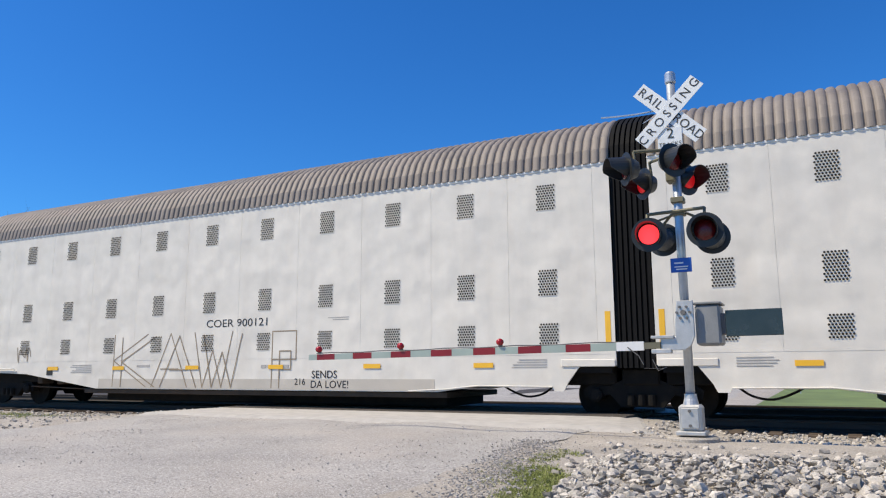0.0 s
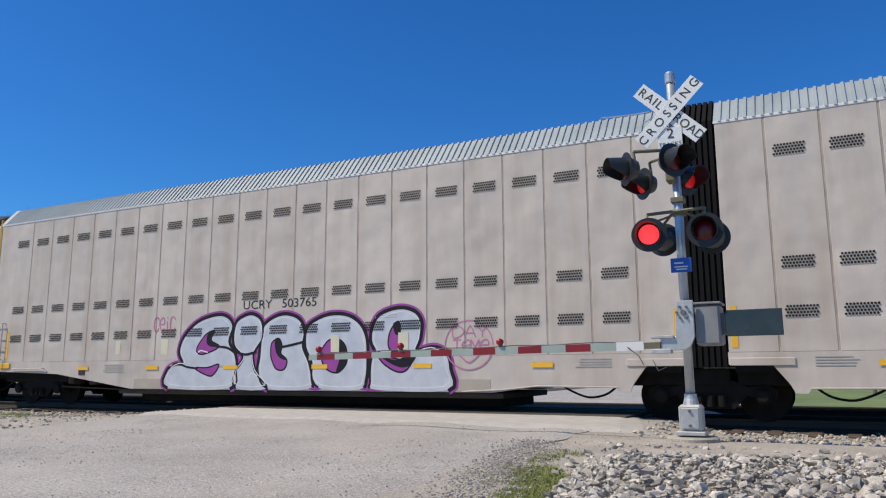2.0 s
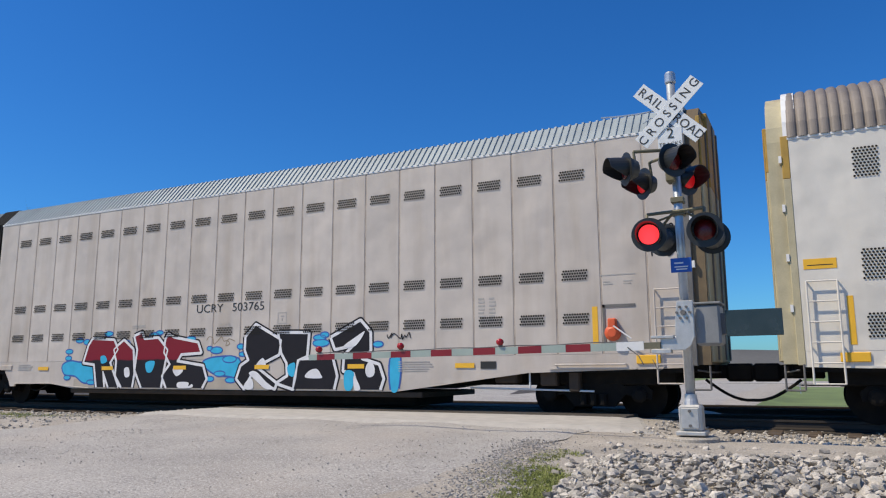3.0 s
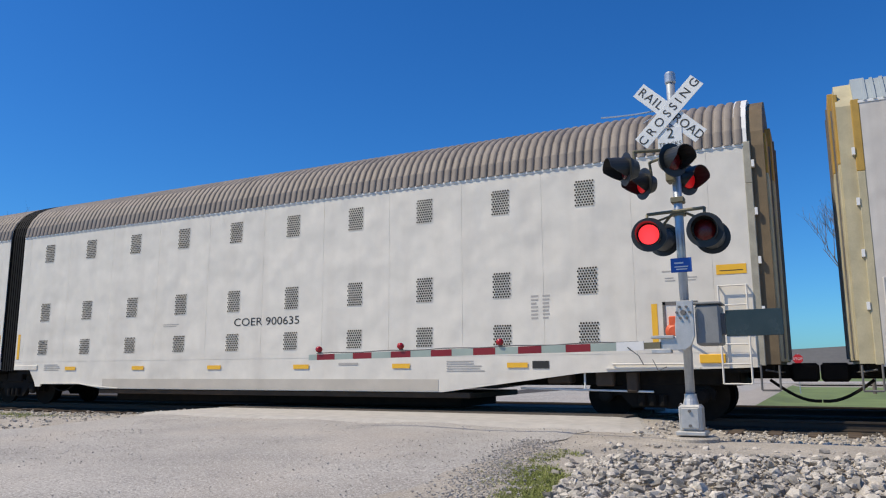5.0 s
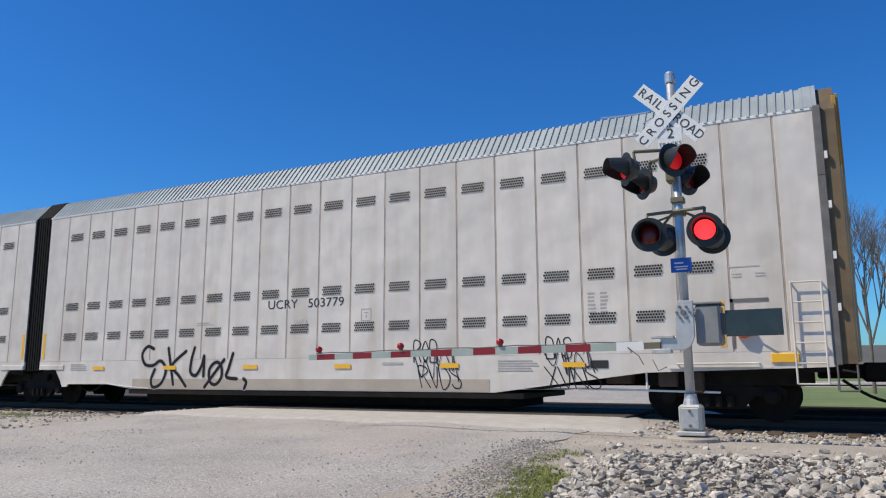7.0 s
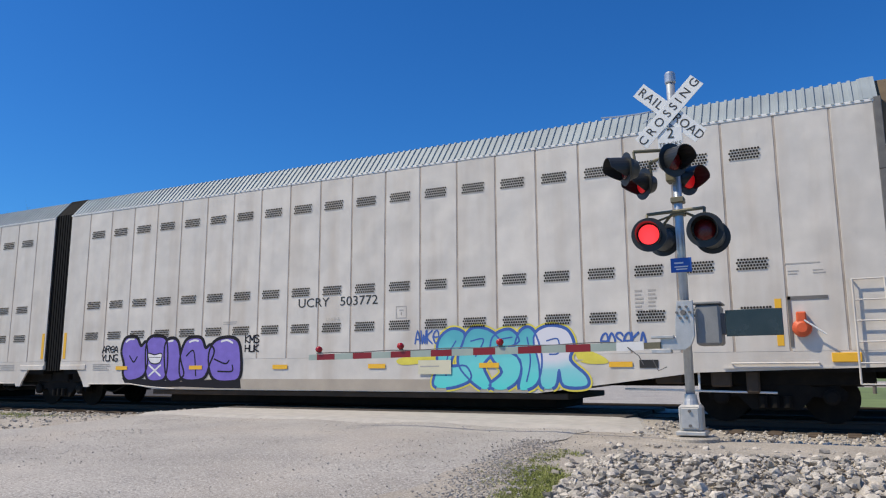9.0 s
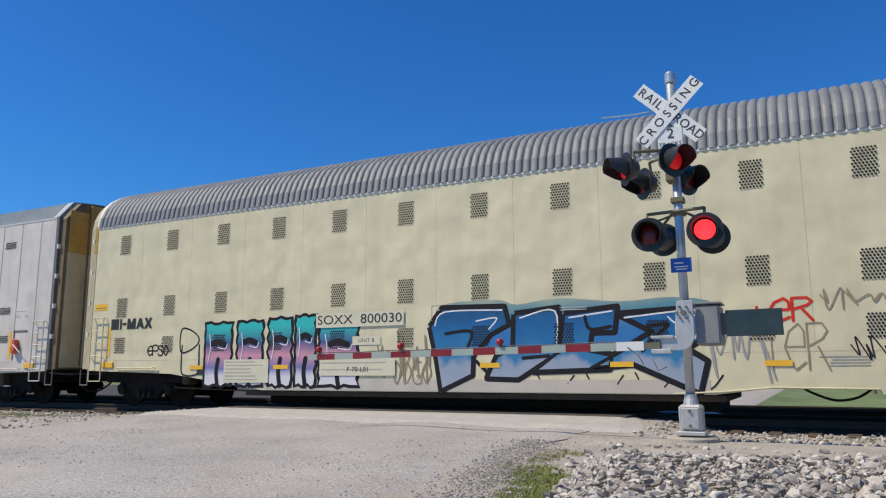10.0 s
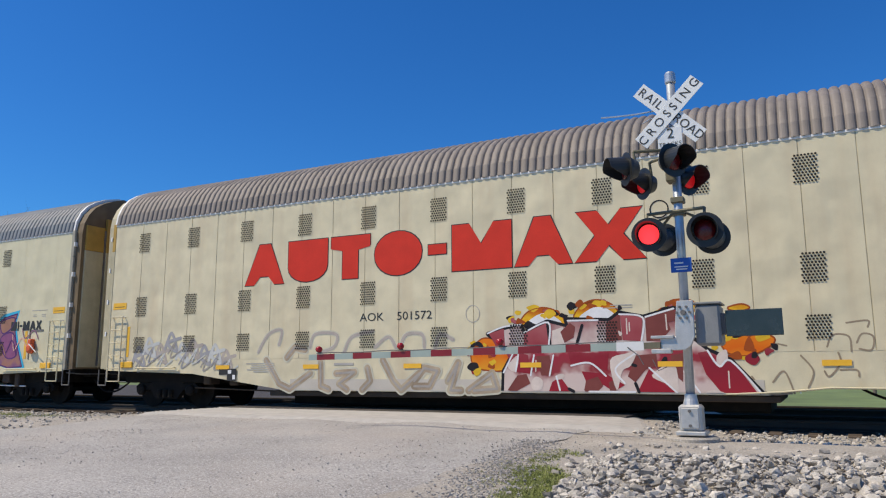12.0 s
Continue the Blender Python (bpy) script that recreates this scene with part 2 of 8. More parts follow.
def thing(name, label, category, group="", m=None, kind=""):
    e = new(name)
    e.empty_display_size = 0.2
    if m is not None:
        e.matrix_basis = m
    return tagged(e, label, category, group, kind)


# ---- ground, road, track ----
ROAD_L, ROAD_R = -13.7, -3.35


def level(x, y):
    """Height of the ground: the road ramps up to the crossing, ballast lies lower beside it."""
    z = -0.02
    if y < -5.0:
        z -= 0.22 * min(1.0, (-5.0 - y) / 7.0)
    beside = max(0.0, min(1.0, max(x + 2.6, ROAD_L - 0.3 - x) / 0.8))
    near_track = max(0.0, min(1.0, (y + 3.6) / 1.6))
    z -= 0.2 * beside * near_track
    if y > 4.5:
        z -= 0.4 * min(1.0, (y - 4.5) / 7.0)
    return z


def make_ground():
    def axis(lo, hi, step, reach):
        a = [lo + i * step for i in range(int(round((hi - lo) / step)) + 1)]
        out, d = [], step
        p = hi
        while p < reach:
            d *= 1.5
            p += d
            out.append(p)
        left, p, d = [], lo, step
        while p > -reach:
            d *= 1.5
            p -= d
            left.append(p)
        return left[::-1] + a + out
    xs, ys = axis(-30, 8, 0.4, 3000), axis(-13, 14, 0.4, 3000)
    verts, faces, mats = [], [], []
    for y in ys:
        for x in xs:
            n = noise.noise((x * 0.9, y * 0.9, 3.0)) * 0.018 if abs(x) < 60 and abs(y) < 40 else 0
            verts.append((x, y, level(x, y) + n))
    w = len(xs)
    for j in range(len(ys) - 1):
        for i in range(w - 1):
            faces.append((j * w + i, j * w + i + 1, j * w + w + i + 1, j * w + w + i))
            cx, cy = (xs[i] + xs[i + 1]) / 2, (ys[j] + ys[j + 1]) / 2
            wob = noise.noise((cx * 0.5, cy * 0.5, 0)) * 0.8
            grass = cy > 6.5 + wob and not (ROAD_L - 1 < cx < ROAD_R + 1) and not 62 < cy < 78
            grass = grass or cx < -40 or cx > 40 or cy < -60
            mats.append(1 if grass else 0)
    me = bpy.data.meshes.new("ground")
    me.from_pydata(verts, [], faces)
    me.materials.append(DUST)
    me.materials.append(GRASS_GROUND)
    me.polygons.foreach_set("material_index", mats)
    for p in me.polygons:
        p.use_smooth = True
    return tagged(new("ground", me), "dusty pale gravel ground with a green field beyond", "ground", kind="structure")


ground = make_ground()


def make_road():
    verts, faces = [], []
    ys = [-60, -40, -28] + [-20 + 0.4 * i for i in range(101)] + [24, 34, 50, 62]
    n = 28
    for y in ys:
        flare = 0.16 * max(0.0, -y - 4.0) if y < 0 else 0.0
        for i in range(n + 1):
            u = i / n
            l = ROAD_L - 0.05 + 0.25 * min(0.0, max(-6.0, y)) * -1 + 0.3 * noise.noise((0.4 * y, 1.0, 0))
            r = ROAD_R + 0.02 * -y + 0.22 * noise.noise((0.8 * y, 7.0, 0)) - (0.05 * max(0.0, -y - 4))
            if y < -6:
                l -= 1.2 * (-6 - y)
            if y > 5:
                l -= 0.7 * (min(y, 34) - 5)
            x = l + (r - l) * u
            rut = 0.016 * math.sin(u * 19) + 0.02 * noise.noise((x * 0.7, y * 0.35, 5.0))
            edge = -0.03 if i in (0, n) else 0.0
            verts.append((x, y, level(min(max(x, ROAD_L), -2.7), y) + 0.028 + rut + edge))
    w = n + 1
    for j in range(len(ys) - 1):
        for i in range(n):
            faces.append((j * w + i, j * w + i + 1, j * w + w + i + 1, j * w + w + i))
    me = bpy.data.meshes.new("road")
    me.from_pydata(verts, [], faces)
    me.materials.append(GRAVEL_ROAD)
    for p in me.polygons:
        p.use_smooth = True
    return tagged(new("road", me), "pale worn gravel road climbing to the crossing", "road", kind="structure")


road = make_road()

# far cross road
bm = boxes((-400, 400, 63, 77, -0.5, -0.38))
tagged(part("road_far", bm, GRAVEL_ROAD), "pale far road beyond the field", "road", kind="structure")


def make_crossing():
    """The raised apron of the crossing, with its worn concrete end."""
    bm = bmesh.new()
    prof = [(-13.6, -0.12), (-13.2, 0.035), (-3.5, 0.04), (-2.95, 0.035), (-2.6, -0.01), (-2.3, -0.1), (-2.1, -0.24)]
    rows = []
    for y in (-3.0, -2.6, -1.9, -1.2, -0.5, 0.2, 0.66):
        rows.append([bm.verts.new((x + (-0.6 * (y + 2.2) / 2.5 if x > -5 else 0) + 0.05 * noise.noise((x, y, 2)), y, z + (0.012 if y > -2.7 else -0.09))) for x, z in prof])
    for a, b in zip(rows, rows[1:]):
        for i in range(len(prof) - 1):
            bm.faces.new((a[i], a[i + 1], b[i + 1], b[i]))
    return tagged(part("crossing_apron", bm, CONCRETE), "dusty concrete apron between road and rails", "crossing", kind="structure")


crossing = make_crossing()
# Panels get the dark bed colour to hold the train's shadow on the crossing.
bm = boxes((-13.2, -3.3, -0.3, 0.72, -0.1, 0.062), (-13.2, -3.3, 0.9, 2.14, -0.1, 0.062), (-13.2, -3.3, 2.36, 3.6, -0.1, 0.062), bev=0.01)
tagged(part("crossing_panel", bm, SHADED_BED), "crossing panels between the rails, coloured dark for the train's shade", "crossing", kind="structure")


def make_rail(y):
    bm = bmesh.new()
    prof = [(-0.07, -0.17), (0.07, -0.17), (0.07, -0.155), (0.012, -0.13), (0.012, -0.045), (0.036, -0.035), (0.036, -0.004), (0.028, 0.0), (-0.028, 0.0), (-0.036, -0.004), (-0.036, -0.035), (-0.012, -0.045), (-0.012, -0.13), (-0.07, -0.155)]
    a = [bm.verts.new((-180, y + p, z)) for p, z in prof]
    b = [bm.verts.new((160, y + p, z)) for p, z in prof]
    for i in range(len(prof)):
        j = (i + 1) % len(prof)
        bm.faces.new((a[i], a[j], b[j], b[i]))
    bmesh.ops.recalc_face_normals(bm, faces=bm.faces[:])
    return tagged(part("rail", bm, RAIL_STEEL), "dark worn steel rail of the double track", "rail", "rails of the tracks", kind="structure")


for y in (0.80, 2.24, 5.12, 6.56):
    make_rail(y)
tie_me = mesh_of(boxes((-0.11, 0.11, -0.3, 2.6 + 0.75 - 0.3, -0.36, -0.172), bev=0.012), TIE_WOOD, "tie")
for i in range(60):
    x = -32 + 0.6 * i + random.uniform(-0.03, 0.03)
    if not -13.4 < x < -3.2:
        o = link("railway_tie", tie_me, None, pose(x, 0.12, random.uniform(-0.01, 0.01), 0, 0, random.uniform(-1, 1)))
        tagged(o, "dark creosoted wooden tie bedded in ballast", "railway tie", "ties under the rails")


for x0, x1 in ((-180, -13.5), (-2.5, 160)):
    bm = prism(bmesh.new(), [(0.35, -0.26), (0.35, -0.20), (0.7, -0.182), (2.6, -0.182), (6.9, -0.182), (7.8, -0.2), (9.6, -0.5), (9.6, -0.65)], x0, x1)
    bmesh.ops.transform(bm, matrix=Matrix(((0, 1, 0, 0), (1, 0, 0, 0), (0, 0, 1, 0), (0, 0, 0, 1))), verts=bm.verts[:])
    bmesh.ops.recalc_face_normals(bm, faces=bm.faces[:])
    tagged(part("track_bed", bm, SHADED_BED), "oily stone bed under the rails, coloured darker for the train's shade", "track bed", kind="structure")


# Made-up dark strip; keeps the low view under the far wagons black.
bm = boxes((-180, -15.5, 9.4, 40, -0.6, -0.4), bev=0.02)
tagged(part("cinder_strip", bm, SHADED_BED), "made-up dark strip beyond the double track", "ground", kind="structure")

# ---- stones and grass ----
def rock_verts(rng, size):
    t = (1 + 5 ** 0.5) / 2
    v = np.array([(-1, t, 0), (1, t, 0), (-1, -t, 0), (1, -t, 0), (0, -1, t), (0, 1, t), (0, -1, -t), (0, 1, -t), (t, 0, -1), (t, 0, 1), (-t, 0, -1), (-t, 0, 1)], float) / 1.9
    v *= rng.uniform(0.5, 1.35, (12, 1))
    v *= np.array([rng.uniform(0.75, 1.35), rng.uniform(0.7, 1.15), rng.uniform(0.5, 0.9)])
    a, b, c = rng.uniform(0, 6.28, 3)
    ca, sa = np.cos(a), np.sin(a)
    v = v @ np.array([[ca, -sa, 0], [sa, ca, 0], [0, 0, 1]])
    cb, sb = np.cos(b * 0.12), np.sin(b * 0.12)
    v = v @ np.array([[1, 0, 0], [0, cb, -sb], [0, sb, cb]])
    return v * size / 2


ROCK_FACES = [(0, 11, 5), (0, 5, 1), (0, 1, 7), (0, 7, 10), (0, 10, 11), (1, 5, 9), (5, 11, 4), (11, 10, 2), (10, 7, 6), (7, 1, 8),
              (3, 9, 4), (3, 4, 2), (3, 2, 6), (3, 6, 8), (3, 8, 9), (4, 9, 5), (2, 4, 11), (6, 2, 10), (8, 6, 7), (9, 8, 1)]


def rock_field(name, places, label, category, material=BALLAST, seed=1):
    rng = np.random.default_rng(seed)
    vs, fs = [], []
    for k, (x, y, z, s) in enumerate(places):
        vs.append(rock_verts(rng, s) + np.array([x, y, z]))
        fs += [tuple(i + 12 * k for i in f) for f in ROCK_FACES]
    me = bpy.data.meshes.new(name)
    me.from_pydata(np.concatenate(vs).tolist(), [], fs)
    me.materials.append(material)
    return tagged(new(name, me), label, category, kind="stuff")


rng = np.random.default_rng(5)


def heap(x, y):
    """Height of the heap of ballast beside the road."""
    edge = min(1.0, max(0.0, (x + 2.15 + 0.12 * (y + 8.0)) / 0.5)) * min(1.0, max(0.0, (-5.75 + 0.12 * max(x, -1.5) - y) / 0.8))
    return 0.16 * edge


heap_places = []
for _ in range(19000):
    x, y = rng.uniform(-2.6, 3.6), rng.uniform(-10.0, -4.6)
    h = heap(x, y)
    if h < 0.012 and rng.random() > 0.04:
        continue
    s = rng.uniform(0.02, 0.07) if rng.random() < 0.86 else rng.uniform(0.07, 0.12)
    heap_places.append((x, y, level(x, y) + h * rng.uniform(0.6, 1.12) + s * 0.12, s))
heap_places.sort(key=lambda q: (q[0] + 0.3) ** 2 + (q[1] + 8.2) ** 2)
shared = [None] * 14
rr = np.random.default_rng(9)
for k in range(14):
    me = bpy.data.meshes.new("stone")
    me.from_pydata(rock_verts(rr, 1.0).tolist(), [], ROCK_FACES)
    me.materials.append(BALLAST)
    shared[k] = me
bed = rock_field("ballast_heap", heap_places[300:], "heap of loose pale grey angular ballast stones", "ballast")
for k, (x, y, z, s) in enumerate(heap_places[:300]):
    o = link("stone", shared[k % 14], bed, pose(x, y, z, 0, 0, (k * 137) % 360) @ Matrix.Scale(s, 4))

side_places = []
for _ in range(6500):
    x = rng.uniform(-2.6, 9) if rng.random() < 0.5 else rng.uniform(-32, -13.6)
    y = rng.uniform(-3.4, 1.6)
    if y < -3.0 + 0.5 * math.sin(x * 1.3) and rng.random() > 0.25:
        continue
    s = rng.uniform(0.03, 0.085)
    side_places.append((x, y, level(x, y) + s * 0.2, s))
for _ in range(1500):
    x, y = rng.uniform(-30, -12.0), rng.uniform(-7, -3.2)
    if x < -13.8 + 0.25 * min(0, max(-6, y)) * -1:
        s = rng.uniform(0.02, 0.07)
        side_places.append((x, y, level(x, y) + s * 0.2, s))
rock_field("track_ballast", side_places, "grey crushed-stone ballast along the rails", "ballast", seed=2)

pebbles = []
for _ in range(6500):
    y = -13 + 12.5 * rng.random() ** 0.8
    x = rng.uniform(-16, -1.0)
    s = rng.uniform(0.006, 0.018) * (1.8 if rng.random() < 0.05 else 1)
    pebbles.append((x, y, level(x, y) + 0.031, s))
for _ in range(2600):
    x, y = rng.uniform(-12, -2.6), rng.uniform(-12.5, -5.5)
    s = 0.004 + 0.018 * rng.random() ** 2.5
    pebbles.append((x, y, level(x, y) + 0.031, s))
for _ in range(1700):
    y = rng.uniform(-9.0, -4.8)
    x = -3.32 - 0.17 * (y + 5.2) + rng.normal(0, 0.2)
    s = rng.uniform(0.008, 0.034)
    pebbles.append((x, y, level(x, y) + 0.03, s))
rock_field("road_pebbles", pebbles, "loose small stones scattered over the gravel road", "gravel", PEBBLE, 3)


def grass_patch(name, spots, label, per=22):
    vs, fs = [], []
    for cx, cy, r, h in spots:
        for _ in range(per):
            a, d = rng.uniform(0, 6.28), r * rng.random() ** 0.5
            x, y = cx + d * math.cos(a), cy + d * math.sin(a)
            z, hh = level(x, y) - 0.01, h * rng.uniform(0.5, 1.2)
            b, lean = rng.uniform(0, 6.28), hh * rng.uniform(0.2, 0.9)
            wx, wy = 0.004 * math.cos(b + 1.57), 0.004 * math.sin(b + 1.57)
            k = len(vs)
            vs += [(x - wx, y - wy, z), (x + wx, y + wy, z), (x + wx * 0.7 + 0.4 * lean * math.cos(b), y + wy * 0.7 + 0.4 * lean * math.sin(b), z + 0.65 * hh),
                   (x - wx * 0.7 + 0.4 * lean * math.cos(b), y - wy * 0.7 + 0.4 * lean * math.sin(b), z + 0.65 * hh), (x + lean * math.cos(b), y + lean * math.sin(b), z + hh)]
            fs += [(k, k + 1, k + 2, k + 3), (k + 3, k + 2, k + 4)]
    me = bpy.data.meshes.new(name)
    me.from_pydata(vs, [], fs)
    me.materials.append(GRASS_BLADE)
    return tagged(new(name, me), label, "grass", kind="stuff")


spots = []
for _ in range(520):
    y = rng.uniform(-9.6, -6.9)
    x = -2.58 - 0.36 * (y + 7.3) + rng.normal(0, 0.21)
    spots.append((x, y, rng.uniform(0.05, 0.14), rng.uniform(0.02, 0.05)))
spots += [(-2.8 + rng.normal(0, 0.2), rng.uniform(-7.2, -5.5), 0.08, rng.uniform(0.015, 0.04)) for _ in range(70)]
grass_patch("verge_grass", spots, "short green spring grass beside the gravel road", 48)
spots = [(rng.uniform(-18.5, -14.6), rng.uniform(-4.6, -2.6), rng.uniform(0.1, 0.3), rng.uniform(0.03, 0.09)) for _ in range(130)]
grass_patch("track_weeds", spots, "low green weeds in the ballast", 26)


# ---- wagons ----
OLIVE_POST = surface("grey_olive_post_steel", (0.34, 0.32, 0.26), 0.6, vary=0.2, scale=4)
PALE_BAND = surface("darker_pale_sill", (0.50, 0.46, 0.40), 0.65, vary=0.1, scale=2, stain=(0.42, 0.38, 0.31), stain_amount=0.4)
ARCH_SOFT = [(0, 5.05), (0.05, 5.34), (0.18, 5.62), (0.38, 5.86), (0.65, 6.04), (1.0, 6.2), (1.5, 6.32), (2.03, 6.2), (2.38, 6.04), (2.65, 5.86), (2.85, 5.62), (2.98, 5.34), (3.03, 5.05)]
ARCH_FLAT = [(0, 5.55), (0.23, 5.83), (0.45, 6.09), (1.0, 6.16), (1.5, 6.19), (2.03, 6.16), (2.58, 6.09), (2.8, 5.83), (3.03, 5.55)]


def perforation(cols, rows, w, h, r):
    """A field of staggered flat hexagons for round holes, just proud of the panel."""
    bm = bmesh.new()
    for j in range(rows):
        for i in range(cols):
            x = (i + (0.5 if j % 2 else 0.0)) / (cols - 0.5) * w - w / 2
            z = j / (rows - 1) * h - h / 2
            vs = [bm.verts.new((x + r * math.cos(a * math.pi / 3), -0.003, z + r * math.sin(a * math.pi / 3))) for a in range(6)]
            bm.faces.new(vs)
    return mesh_of(bm, HOLE_SHADE, "vent")


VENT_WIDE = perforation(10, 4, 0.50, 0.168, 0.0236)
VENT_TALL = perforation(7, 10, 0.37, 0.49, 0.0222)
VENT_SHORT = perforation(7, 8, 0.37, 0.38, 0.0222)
REFLECTOR = mesh_of(boxes((0, 0.45, -0.006, 0.0, 0.97, 1.07)), YELLOW, "reflector")


def make_wheel():
    bm = bmesh.new()
    turned(bm, [(0.10, -0.09), (0.12, -0.06), (0.36, -0.05), (0.42, -0.065), (0.425, 0.045), (0.46, 0.055), (0.46, 0.075), (0.36, 0.07), (0.12, 0.05), (0.10, 0.09)], pose(0, 0, 0, 90), 28)
    return mesh_of(bm, GRIME, "wheel", False)


WHEEL = make_wheel()


def make_sideframe():
    bm = bmesh.new()
    prism(bm, [(-1.15, 0.52), (-1.02, 0.62), (-0.62, 0.60), (-0.36, 0.72), (0.36, 0.72), (0.62, 0.60), (1.02, 0.62), (1.15, 0.52), (1.12, 0.36), (0.86, 0.38), (0.62, 0.44), (0.40, 0.20), (-0.40, 0.20), (-0.62, 0.44), (-0.86, 0.38), (-1.12, 0.36)], -0.07, 0.07)
    for x in (-0.9, 0.9):
        turned(bm, [(0.14, -0.02), (0.14, 0.05), (0.09, 0.08)], pose(x, -0.09, 0.43, 90), 14)
    for x in (-0.2, 0.0, 0.2):
        turned(bm, [(0.075, 0.0), (0.075, 0.2)], pose(x, -0.1, 0.24), 10)
    return mesh_of(bm, GRIME, "sideframe")


SIDEFRAME = make_sideframe()
BOLSTER = mesh_of(boxes((-0.25, 0.25, 0.5, 2.5, 0.42, 0.8), bev=0.03), GRIME, "bolster")
AXLE = mesh_of(rods(((0, 0.65, 0.42), (0, 2.4, 0.42), 0.08), seg=12), GRIME, "axle")


def add_truck(car, x):
    t = link("truck", BOLSTER, car, pose(x, 0, 0), "black greasy cast-steel truck")
    for y in (0.42, 2.62):
        link("sideframe", SIDEFRAME, t, pose(0, y, 0))
    for dx in (-0.9, 0.9):
        link("axle", AXLE, t, pose(dx, 0, 0))
        for y in (0.80, 2.24):
            link("wheel", WHEEL, t, pose(dx, y, 0.42) @ (pose(0, 0, 0, 0, 0, 180) if y > 1 else Matrix.Identity(4)))
    return t


def roof_mesh(L, prof, material, period, depth, rib):
    """Corrugated roof shell: waves (rib False) or standing seams (rib True) across the wagon."""
    if rib:
        xs, off = [], []
        k = int(L / period)
        for i in range(k):
            x = i * L / k
            for u, d in ((0.0, 0.0), (0.54, 0.0), (0.62, depth), (0.92, depth)):
                xs.append(x + u * L / k)
                off.append(d)
        xs.append(L); off.append(0.0)
    else:
        k = int(L / period)
        xs = [i * L / (k * 6) for i in range(k * 6 + 1)]
        off = [depth * (0.0, 0.7, 0.95, 1.0, 0.95, 0.7)[i % 6] for i in range(k * 6 + 1)]
    cy, cz = 1.515, prof[0][1] - 0.4
    verts, faces = [], []
    for x, d in zip(xs, off):
        for y, z in prof:
            q = Vector((0, y - cy, z - cz)).normalized() * d
            verts.append((x, y + q.y, z + q.z))
    n = len(prof)
    for i in range(len(xs) - 1):
        for j in range(n - 1):
            faces.append((i * n + j, (i + 1) * n + j, (i + 1) * n + j + 1, i * n + j + 1))
    me = bpy.data.meshes.new("roof")
    me.from_pydata(verts, [], faces)
    me.materials.append(material)
    return me


def ring_wall(bm, x0, x1, prof, z0, inset=0.0):
    """A band that follows the wagon's outline from one side over the roof to the other."""
    line = [(inset, z0)] + [(y + (inset if y < 1.5 else -inset), z) for y, z in prof] + [(WIDTH - inset, z0)]
    a = [bm.verts.new((x0, y, z)) for y, z in line]
    b = [bm.verts.new((x1, y, z)) for y, z in line]
    for i in range(len(line) - 1):
        bm.faces.new((a[i], b[i], b[i + 1], a[i + 1]))
    bm.faces.new(a[::-1]); bm.faces.new(b)
    return bm


